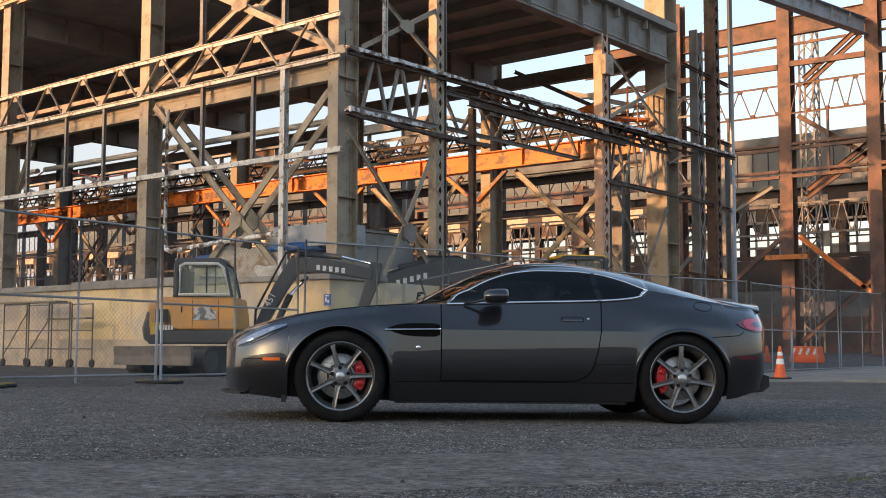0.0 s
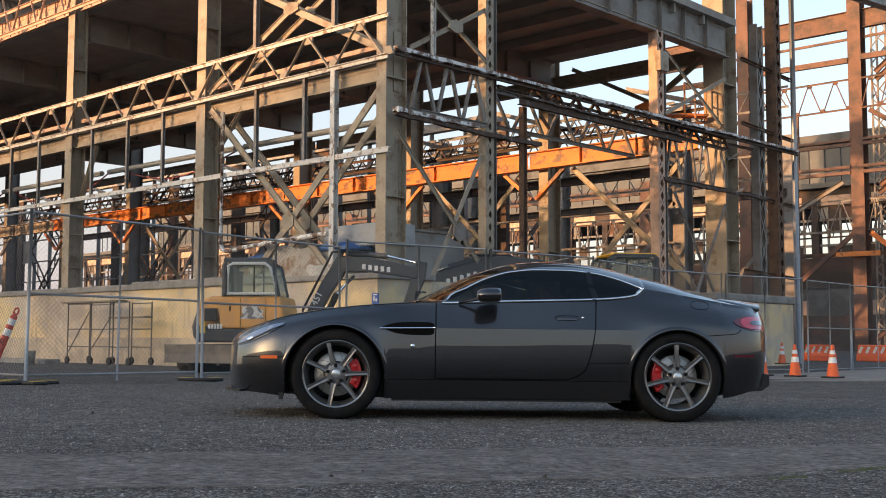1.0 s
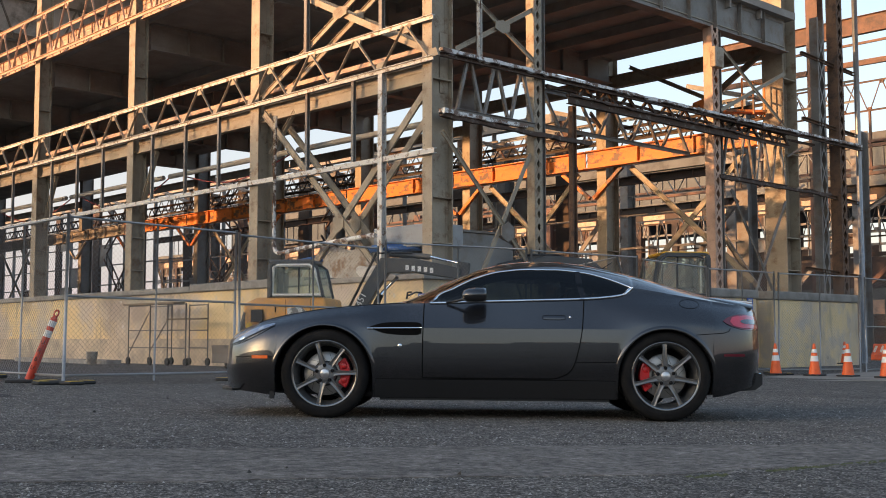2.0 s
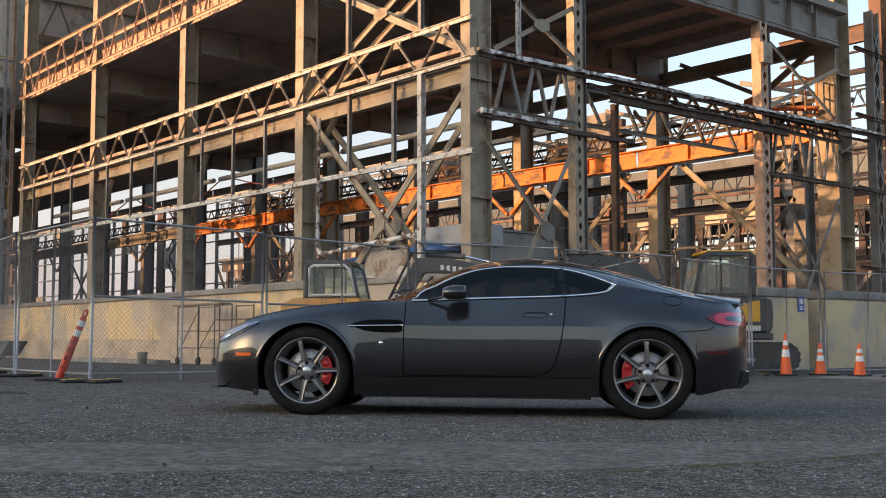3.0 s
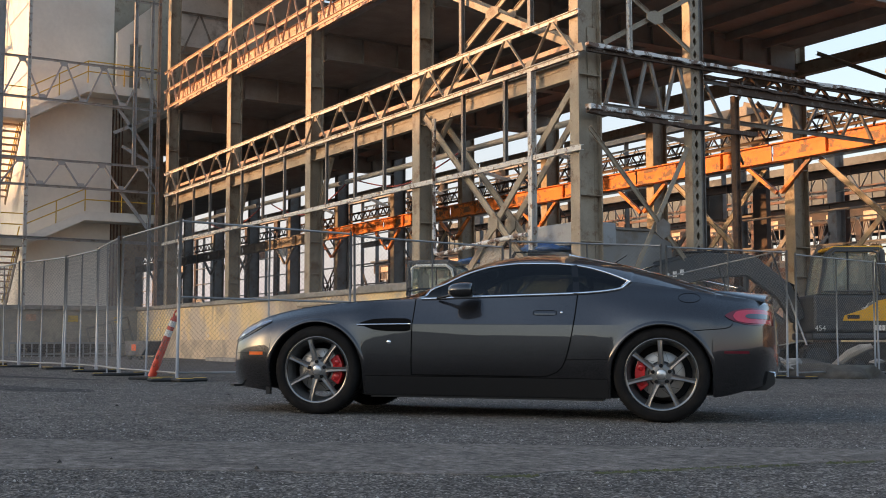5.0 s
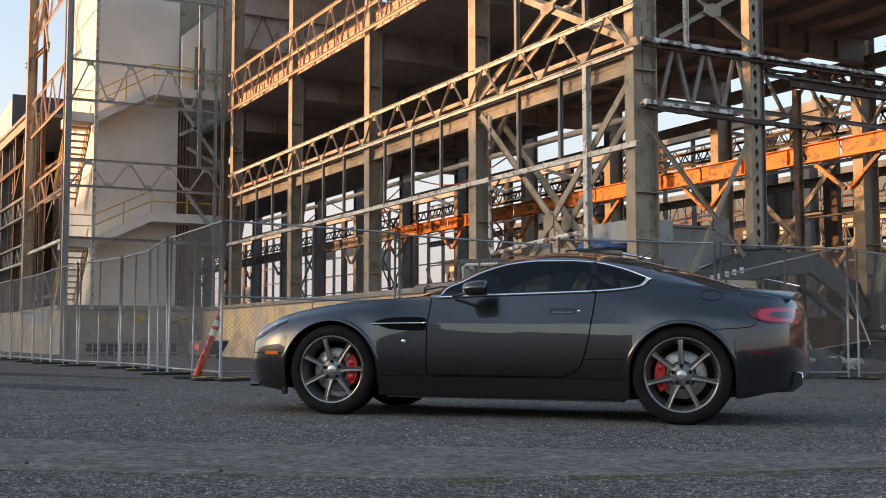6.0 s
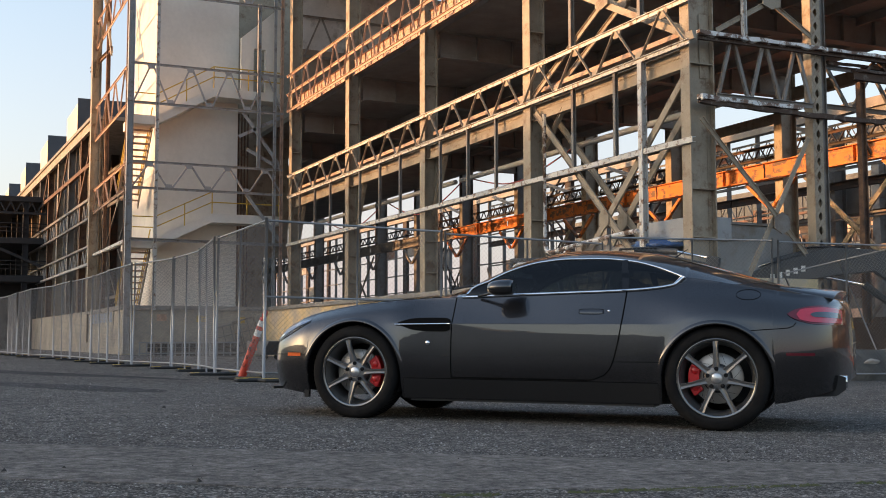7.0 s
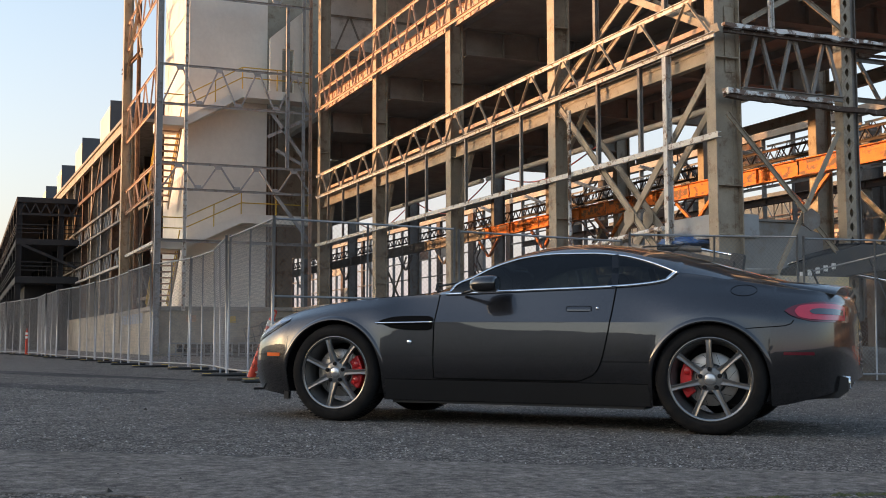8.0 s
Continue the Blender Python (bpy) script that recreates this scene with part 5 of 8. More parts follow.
# fuel flap, seams on the bonnet, floor, splitter, diffuser, spoiler, exhausts
flap_pts = []
bm = B()
for a in np.linspace(0, math.tau, 28)[:-1]:
    x, z = 2.80 + 0.078 * math.cos(a), 0.897 + 0.036 * math.sin(a)
    flap_pts.append(on_side(x, min(z, C_ZB(x)), 0.0015))
tube(bm, flap_pts, 0.0017, 4, True)
part("fuel_flap_seam", bm, GAP, car)
for s in (1, -1):
    ribbon_tube("bonnet_seam", [Vector((x, -s * (C_VB(x) - 0.06), C_ZB(x) + (C_ZC(x) - C_ZB(x)) * (1 - ((C_VB(x) - 0.06) / C_VB(x)) ** 2.3) + 0.001)) for x in np.linspace(-0.55, 0.62, 24)], 0.0028, GAP, n=4)
bm = B()
prism(bm, [(-0.66, 0.21), (-0.40, 0.175), (0.40, 0.15), (2.2, 0.15), (3.0, 0.19), (3.30, 0.24), (3.22, 0.30), (-0.66, 0.30)], -0.55, 0.55, "xz")
bmesh.ops.recalc_face_normals(bm, faces=bm.faces[:])
part("floor_pan", bm, BLACKTRIM, car)
bm = B()
for s in (1, -1):
    A_ = [(x, s * (C_W(x) - 0.10)) for x in np.linspace(0.42, 2.18, 8)]
    prism(bm, A_ + [(2.18, s * 0.55), (0.42, s * 0.55)], 0.140, 0.18, "xy")
bmesh.ops.recalc_face_normals(bm, faces=bm.faces[:])
part("sill_underside", bm, BLACKTRIM, car)
bm = B()
front = [(x, C_W(x)) for x in (-0.895, -0.88, -0.85, -0.82, -0.77, -0.73, -0.70)]
outl = [(x - 0.035, -v) for x, v in front[::-1]] + [(x - 0.035, v) for x, v in front[1:]] + [(-0.66, 0.60), (-0.66, -0.60)]
prism(bm, outl, 0.196, 0.212, "xy")
bmesh.ops.recalc_face_normals(bm, faces=bm.faces[:])
part("front_splitter", bm, BLACKTRIM, car, "thin black front splitter lip")
for s in (1, -1):
    bm = B()
    box(bm, (-0.43, -s * 0.79 - 0.018, 0.142), (-0.395, -s * 0.79 + 0.018, 0.20))
    part("air_deflector", bm, BLACKTRIM, car)
    bm = B()
    lathe(bm, [(0.036, 0.0), (0.040, 0.01), (0.040, -0.12), (0.034, -0.12), (0.034, 0.0), (0.036, 0.0)], 20, "x", (3.40, s * 0.52, 0.33))
    part("exhaust_tip", bm, CHROME, car, "bright exhaust tip", True)
bm = B()
dif = [(3.16, 0.225), (3.34, 0.235), (3.40, 0.28), (3.40, 0.36), (3.33, 0.38), (3.2, 0.31)]
prism(bm, dif, -0.62, 0.62, "xz")
bmesh.ops.recalc_face_normals(bm, faces=bm.faces[:])
part("rear_diffuser", bm, BLACKTRIM, car, "black rear diffuser")
bm = B()
A_, B_, C2, D_ = [], [], [], []
for v in np.linspace(-0.61, 0.61, 31):
    xt = 3.425 - 0.23 * abs(v) ** 1.8
    xa = xt - 0.34
    va = side_v(xa, C_ZB(xa))
    A_.append(bm.verts.new((xa, v, C_ZB(xa) + (C_ZC(xa) - C_ZB(xa)) * (1 - min(1, abs(v) / va) ** 3.2) + 0.002)))
    vt = max(side_v(xt, C_ZB(xt)), 0.05)
    zt = C_ZB(xt) + (C_ZC(xt) - C_ZB(xt)) * (1 - min(1, abs(v) / vt) ** 3.2)
    lift = 1 - (v / 0.61) ** 8
    B_.append(bm.verts.new((xt, v, zt + lift * (0.942 - zt))))
    C2.append(bm.verts.new((xt + 0.003, v, zt + lift * (0.928 - zt) - 0.004)))
    D_.append(bm.verts.new((xt - 0.08, v, zt - 0.07)))
for k in range(30):
    for P_, Q_ in ((A_, B_), (B_, C2), (C2, D_)):
        bm.faces.new((P_[k], P_[k + 1], Q_[k + 1], Q_[k]))
for k in (0, 30):
    bm.faces.new((A_[k], B_[k], C2[k], D_[k]))
bmesh.ops.recalc_face_normals(bm, faces=bm.faces[:])
part("boot_lip", bm, PAINT, car, "upswept boot lid spoiler", True)
# grille
bm = B()
for k in range(7):
    z = 0.36 + 0.03 * k
    tube(bm, [(-0.872 + 0.31 * v * v, v, z) for v in np.linspace(-0.40, 0.40, 12)], 0.006, 6)
part("grille_bars", bm, CHROME, car, "bright horizontal grille bars", True)
# wipers and aerial
ribbon_tube("wiper_arm", [Vector((0.62, -0.45, 0.962)), Vector((0.66, -0.18, 1.0)), Vector((0.70, 0.1, 1.01))], 0.008, BLACKTRIM)
ribbon_tube("wiper_spindle", [Vector((0.60, -0.45, 0.93)), Vector((0.61, -0.45, 0.985)), Vector((0.64, -0.44, 0.988))], 0.009, BLACKTRIM)
ribbon_tube("aerial", [Vector((2.20, 0.0, 1.20)), Vector((2.25, 0.0, 1.235)), Vector((2.31, 0.0, 1.275))], [0.008, 0.005, 0.003], BLACKTRIM)

# cabin
for s in (1, -1):
    seat = thing("seat", "", "")
    seat.parent = car
    bm = B()
    box(bm, (1.28, -s * 0.36 - 0.24, 0.32), (1.80, -s * 0.36 + 0.24, 0.52))
    soften(bm, 0.05)
    part("cushion", bm, LEATHER, seat)
    bm = B()
    prism(bm, [(1.72, 0.45), (1.88, 0.45), (2.04, 0.98), (1.98, 1.04), (1.90, 1.02)], -s * 0.36 - 0.22, -s * 0.36 + 0.22, "xz")
    soften(bm, 0.04)
    part("backrest", bm, LEATHER, seat)
bm = B()
prism(bm, [(0.72, 0.60), (1.15, 0.60), (1.18, 0.78), (1.08, 0.90), (0.72, 0.90)], -0.70, 0.70, "xz")
soften(bm, 0.03)
part("dashboard", bm, LEATHER, car)
bm = B()
tube(bm, [Vector((1.28 - 0.06 * math.sin(a), -0.36 + 0.175 * math.cos(a), 0.80 + 0.165 * math.sin(a))) for a in np.linspace(0, math.tau, 24)[:-1]], 0.013, 8, True)
bar(bm, (1.28, -0.53, 0.80), (1.28, -0.19, 0.80), 0.03, 0.05)
part("steering_wheel", bm, LEATHER, car)
bm = B()
box(bm, (0.75, -0.72, 0.30), (2.25, 0.72, 0.33))
box(bm, (2.15, -0.62, 0.33), (2.20, 0.62, 0.80))
part("cabin_floor", bm, LEATHER, car)


# wheels
def wheel(x, s, front_axle, width):
    w = thing("wheel", "", "")
    w.parent = car
    face = 0.868 if front_axle else 0.895
    w.matrix_basis = Matrix.Translation((x, -s * face, 0.338 if front_axle else 0.343)) @ Matrix.Rotation(0 if s > 0 else math.pi, 4, "Z") @ Matrix.Rotation(radians(-2), 4, "Y")
    R, r = (0.341, 0.257) if front_axle else (0.346, 0.263)
    bm = B()
    lathe(bm, [(r - 0.004, 0.004), (r + 0.006, -0.006), (r + 0.018, -0.010), (R - 0.030, -0.008), (R - 0.012, 0.004), (R - 0.002, 0.028), (R, 0.05), (R, width - 0.05), (R - 0.012, width), (r, width)], 64)
    tyre = part("tyre", bm, RUBBER, w, "black low-profile tyre", True)
    bm = B()
    for k in range(60):
        a = k * math.tau / 60
        for yy, sh in ((0.034, 0.0), (0.10, 0.05), (0.16, 0.0)):
            c = Vector((math.cos(a + sh), 0, math.sin(a + sh))) * (R + 0.0015)
            tdir = Vector((-math.sin(a), 0, math.cos(a)))
            bar(bm, c + Vector((0, yy - 0.022, 0)), c + Vector((0, yy + 0.022, 0)) + tdir * 0.012, 0.005, 0.004, up=c)
    tagged(part("tread_pattern", bm, GAP, tyre), kind="stuff")
    bm = B()
    lathe(bm, [(r - 0.018, 0.004), (r - 0.006, -0.003), (r + 0.002, 0.0), (r + 0.003, 0.008), (r - 0.010, 0.016), (r - 0.020, 0.012), (r - 0.018, 0.004)], 64)
    rim = part("rim", bm, RIMBRIGHT, w, "graphite seven-spoke alloy rim with a machined edge", True)
    bm = B()
    lathe(bm, [(r - 0.012, 0.012), (r - 0.030, 0.05), (r - 0.045, 0.10), (r - 0.045, width - 0.03), (r - 0.01, width - 0.005)], 48)
    part("barrel", bm, RIMDARK, rim, smooth=True)
    for k in range(7):
        a = k * math.tau / 7 + (0.0 if front_axle else math.pi / 2)
        M = Matrix.Rotation(-a, 4, "Y")
        bm = B()
        secs = []
        for t, wd, y0, dp in ((0.050, 0.064, 0.018, 0.05), (0.088, 0.046, 0.012, 0.045), (0.15, 0.036, 0.006, 0.038), (0.205, 0.035, 0.003, 0.034), (0.246, 0.044, 0.004, 0.03)):
            secs.append([bm.verts.new(M @ Vector((t, yy, zz))) for zz, yy in ((-wd * 0.5, y0 + 0.009), (-wd * 0.36, y0), (-wd * 0.06, y0 + 0.005), (wd * 0.06, y0 + 0.005), (wd * 0.36, y0), (wd * 0.5, y0 + 0.009), (wd * 0.42, y0 + dp), (-wd * 0.42, y0 + dp))])
        for A2, B2 in zip(secs, secs[1:]):
            for q in range(8):
                bm.faces.new((A2[q], A2[(q + 1) % 8], B2[(q + 1) % 8], B2[q]))
        bm.faces.new(secs[0])
        bm.faces.new(secs[-1][::-1])
        bmesh.ops.recalc_face_normals(bm, faces=bm.faces[:])
        part("spoke", bm, RIMDARK, rim)
    bm = B()
    lathe(bm, [(0.0, 0.014), (0.036, 0.014), (0.070, 0.016), (0.084, 0.026), (0.084, 0.09)], 30)
    part("hub", bm, RIMDARK, rim, smooth=True)
    bm = B()
    lathe(bm, [(0.0, 0.004), (0.030, 0.005), (0.036, 0.009), (0.038, 0.018)], 24)
    part("centre_cap", bm, SILVER, w, "satin silver centre cap", True)
    for k in range(5):
        a = k * math.tau / 5 + math.pi / 2
        bm = B()
        lathe(bm, [(0.0, 0.0), (0.011, 0.0), (0.0145, 0.006), (0.0145, 0.03)], 10, "y", (0.062 * math.cos(a), -0.001, 0.062 * math.sin(a)))
        part("wheel_nut", bm, BLACKGLOSS, w, smooth=False)
    bm = B()
    lathe(bm, [(0.075, 0.085), (0.165, 0.085), (0.168, 0.09), (0.168, 0.108), (0.165, 0.112), (0.075, 0.112)], 40)
    part("brake_disc", bm, DISC, w, "grey steel brake disc", True)
    bm = B()
    lathe(bm, [(0.060, 0.066), (0.092, 0.066), (0.097, 0.070), (0.097, 0.086)], 36)
    part("disc_hat", bm, BLACKTRIM, w, smooth=True)
    for k in range(12):
        a = k * math.tau / 12
        bm = B()
        bar(bm, Vector((0.106 * math.cos(a), 0.0845, 0.106 * math.sin(a))), Vector((0.160 * math.cos(a + 0.32), 0.0845, 0.160 * math.sin(a + 0.32))), 0.0028, 0.002)
        part("disc_groove", bm, GAP, w)
    bm = B()
    sg = 1 if front_axle else -1
    a0 = 0 if front_axle else math.pi
    inner, outer = 0.118, 0.192
    angs = np.radians(np.linspace(-38, 38, 9))
    pts = [(outer * math.cos(a0 + a), outer * math.sin(a0 + a)) for a in angs] + [(inner * math.cos(a0 + a), inner * math.sin(a0 + a)) for a in angs[::-1]]
    prism(bm, pts, 0.052, 0.135, "xz")
    soften(bm, 0.008, 2)
    caliper = part("brake_caliper", bm, RED, w, "bright red brake caliper")
    for da in (-0.36, 0.36):
        bm = B()
        lathe(bm, [(0.0, 0.044), (0.020, 0.045), (0.026, 0.050), (0.027, 0.056)], 16, "y", (0.153 * math.cos(a0 + da), 0, 0.153 * math.sin(a0 + da)))
        part("piston_boss", bm, RED, caliper, smooth=True)
    bm = B()
    bar(bm, Vector((0.150 * math.cos(a0 - 0.60), 0.049, 0.150 * math.sin(a0 - 0.60))), Vector((0.150 * math.cos(a0 + 0.60), 0.049, 0.150 * math.sin(a0 + 0.60))), 0.010, 0.008)
    part("bridge_pipe", bm, RED, caliper)
    return w


for s in (1, -1):
    wheel(0.0, s, True, 0.235)
    wheel(2.6, s, False, 0.275)

# ---- stair tower at the end of the long elevation ----
tower = thing("stair_tower", "cream stair tower wrapped in a rusting steel frame", "building")


def t_strut(a, b, w, h, mat, name="brace", sec="bar", up=(0, 0, 1)):
    ob = strut(a, b, w, h, mat, name, sec, up)
    ob.parent = tower
    return ob


def t_truss(*a, **k):
    ob = truss(*a, **k)
    ob.parent = tower
    return ob


TX, TY = -50.5, 11.65
bm = B()
box(bm, (-59.2, 13.25, 1.5), (-52.0, 17.1, 27.0))
part("core_wall", bm, STUCCO, tower, "cream painted stair core wall")
PALEGREY = material("pale_grey_steel_paint", (0.36, 0.35, 0.34), 0.6, 0, 0.25, 2.0, (0.2, 0.15, 0.11), 0.4, 0.08, 3.0, 0.2, 30)
t_strut((TX, TY, 0), (TX, TY, 24), 0.26, 0.28, PALEGREY, "column", "i", (0, 1, 0))
t_strut((TX - 1.0, TY + 0.05, 2), (TX - 1.0, TY + 0.05, 18), 0.2, 0.2, RUST, "post", "i", (0, 1, 0))
t_strut((TX, 12.88, 2), (TX, 12.88, 18), 0.16, 0.16, PEELED, "post", "i", (0, 1, 0))
t_strut((TX, 18.9, 1.6), (TX, 18.9, 18), 0.14, 0.14, REDTAN, "post", "i", (0, 1, 0))
t_strut((TX, 18.55, 1.6), (TX, 18.55, 18), 0.10, 0.14, PALEGREY, "post", "i", (0, 1, 0))
t_strut((TX, 17.75, 8.9), (TX, 17.75, 17), 0.16, 0.16, PALEGREY, "post", "i", (0, 1, 0))
for z0, z1 in ((7.65, 8.87), (11.65, 13.5), (16.9, 18.4)):
    t_truss((TX, TY), (TX, 19.0), z0, z1, 4, PALEGREY, PALEGREY, name="end_truss")
    t_truss((TX, TY), (-62.3, TY), z0, z1, 4, REDTAN, REDTAN, name="front_truss", gusset=False)
t_strut((TX, TY, 5.25), (TX, 19.0, 5.2), 0.14, 0.14, PALEGREY, "rail", "channel")
t_strut((TX, TY, 5.25), (-62.3, TY, 5.3), 0.14, 0.14, PEELED, "rail", "channel")
for a, b in (((19.0, 8.9), (17.0, 11.6)), ((17.2, 9.8), (18.9, 8.95)), ((18.9, 11.5), (16.8, 10.4)), ((19.0, 5.3), (17.2, 7.6))):
    t_strut((TX - 0.1, *a), (TX - 0.1, *b), 0.06, 0.16, PALEGREY, "brace", "channel")
t_strut((-62.3, TY, 0.5), (-62.3, TY, 26), 0.5, 0.5, TAN, "column", "i", (0, 1, 0))
t_strut((-58.5, TY + 0.1, 0.5), (-58.5, TY + 0.1, 19), 0.2, 0.2, RUST, "post", "i", (0, 1, 0))
t_strut((-62.3, TY, 15.4), (-57.0, TY, 19.0), 0.1, 0.25, TAN, "brace", "channel")
t_strut((-64.5, TY, 16.2), (-57.0, TY + 0.1, 15.7), 0.1, 0.25, RUST, "beam", "channel")
t_strut((-57.0, TY, 15.4), (-62.0, TY, 22.0), 0.1, 0.2, TAN, "brace", "channel")

# landings, flights and yellow hand rails of the open stair
for z_land, z_low in ((12.70, 11.12), (6.62, 5.30)):
    stair = thing("stair", "", "")
    stair.parent = tower
    bm = B()
    box(bm, (-51.95, 15.6, z_land - 0.42), (-50.75, 19.0, z_land))
    part("landing", bm, STUCCO, stair)
    bm = B()
    prism(bm, [(12.9, z_low), (15.6, z_land), (15.6, z_land - 0.42), (12.9, z_low - 0.42)], -51.95, -50.75, "yz")
    bmesh.ops.recalc_face_normals(bm, faces=bm.faces[:])
    part("flight_slab", bm, STUCCO, stair)
    bm = B()
    box(bm, (-53.4, 11.8, z_low - 0.42), (-50.75, 12.9, z_low))
    part("landing", bm, STUCCO, stair)
    for dz in (0.55, 1.05):
        bm = B()
        tube(bm, [(-50.8, 11.9, z_low + dz), (-50.8, 12.9, z_low + dz), (-50.8, 15.6, z_land + dz), (-50.8, 19.0, z_land + dz)], 0.03, 6)
        part("hand_rail", bm, YELLOWPAINT, stair)
    for y, z in ((12.9, z_low), (14.3, (z_low + z_land) / 2), (15.6, z_land), (17.3, z_land), (18.9, z_land)):
        bm = B()
        tube(bm, [(-50.8, y, z), (-50.8, y, z + 1.05)], 0.028, 6)
        part("rail_post", bm, YELLOWPAINT, stair)
    # the return flight runs away from the low landing, its treads seen from below
    for k in range(12):
        bm = B()
        box(bm, (-51.75 - 0.29 * k, 11.85, z_low - 0.62 - 0.27 * k), (-51.47 - 0.29 * k, 12.78, z_low - 0.56 - 0.27 * k))
        part("tread", bm, REDTAN, stair)
    for y in (11.82, 12.82):
        bm = B()
        bar(bm, (-51.4, y, z_low - 0.5), (-55.0, y, z_low - 3.85), 0.05, 0.26)
        part("stringer", bm, TAN, stair)
        for dz in (0.55, 1.0):
            bm = B()
            tube(bm, [(-51.4, y, z_low - 0.5 + dz), (-55.0, y, z_low - 3.85 + dz)], 0.03, 6)
            part("hand_rail", bm, YELLOWPAINT, stair)
# pale parapet with a window hole beside the frame
bm = B()
prism(bm, [(17.0, 12.7), (17.6, 12.7), (17.6, 14.9), (18.2, 14.9), (18.2, 12.7), (19.0, 12.7), (19.0, 17.2), (17.0, 15.4)], -51.3, -51.0, "yz")
bmesh.ops.recalc_face_normals(bm, faces=bm.faces[:])
part("parapet_wall", bm, STUCCO, tower)
for y0, y1, z0 in ((17.2, 19.6, 1.9), (19.604, 21.0, 5.0), (21.004, 24.5, 11.8)):
    bm = B()
    box(bm, (-56.5, y0, z0), (-56.2, y1, 26))
    part("recess_wall", bm, TAN, tower)
for k in range(5):
    t_strut((-53.0, 17.25 + 0.16 * k, 2.0), (-53.0, 17.25 + 0.16 * k, 12.0), 0.07, 0.07, RUST, "riser_pipe", "pipe")
# plinth of the tower and the wing
bm = B()
box(bm, (-62.5, 11.5, -0.8), (-50.6, 18.1, 2.0))
part("plinth", bm, OLDPLINTH, tower, "greyed cream concrete plinth")
bm = B()
box(bm, (-62.6, 11.4, 2.004), (-50.5, 18.1, 2.2))
part("plinth_coping", bm, COPING, tower)
for y, w, z in ((13.05, 0.45, 1.5), (14.9, 0.45, 1.45), (17.0, 0.2, 1.4)):
    bm = B()
    box(bm, (-50.6, y, z), (-50.58, y + w, z + 0.3))
    part("wall_plate", bm, REDTAN if y < 14 else YELLOWPAINT, tower)

# sign boards with unreadable bars
def sign(name, m, w, h, base, ink, rows_, label, cat="sign"):
    e = thing(name, label, cat, m)
    bm = B()
    box(bm, (-w / 2, 0, -h / 2), (w / 2, 0.02, h / 2))
    part("board", bm, base, e)
    for x0, x1, z0, z1 in rows_:
        bm = B()
        box(bm, (x0 * w - w / 2, -0.004, z0 * h - h / 2), (x1 * w - w / 2, 0, z1 * h - h / 2))
        part("lettering_bar", bm, ink, e)
    return e


BLUE = material("blue_sign_paint", (0.03, 0.11, 0.42), 0.45, 0, 0.2, 6, (0.3, 0.34, 0.4), 0.32, 0.05, 8, 0.05)
FADEBLUE = material("faded_blue_lettering", (0.20, 0.26, 0.36), 0.7, 0, 0.2, 4)
WHITE = material("white_paint", (0.72, 0.71, 0.68), 0.6, 0, 0.12, 6, (0.4, 0.38, 0.34), 0.34, 0.06, 8, 0.08)
sign("wall_sign", pose(-57.3, 11.47, 1.7), 8.5, 0.75, OLDPLINTH, FADEBLUE, [(0.02 + 0.12 * k, 0.11 + 0.12 * k, 0.2, 0.85) for k in range(8)], "faded blue painted lettering on the cream plinth")
sign("notice_board", pose(-17.72, 18.05, 1.52), 0.21, 0.26, BLUE, WHITE, [(0.2, 0.45, 0.3, 0.7), (0.55, 0.8, 0.25, 0.5), (0.2, 0.8, 0.8, 0.9)], "small blue and white notice on the cream wall")
sign("notice_board", pose(-17.66, 31.8, 1.66, 0, 0, 90), 0.32, 0.46, BLUE, WHITE, [(0.2, 0.8, 0.5, 0.85), (0.2, 0.8, 0.12, 0.22), (0.2, 0.8, 0.28, 0.36)], "small blue notice with white bars on the pier")

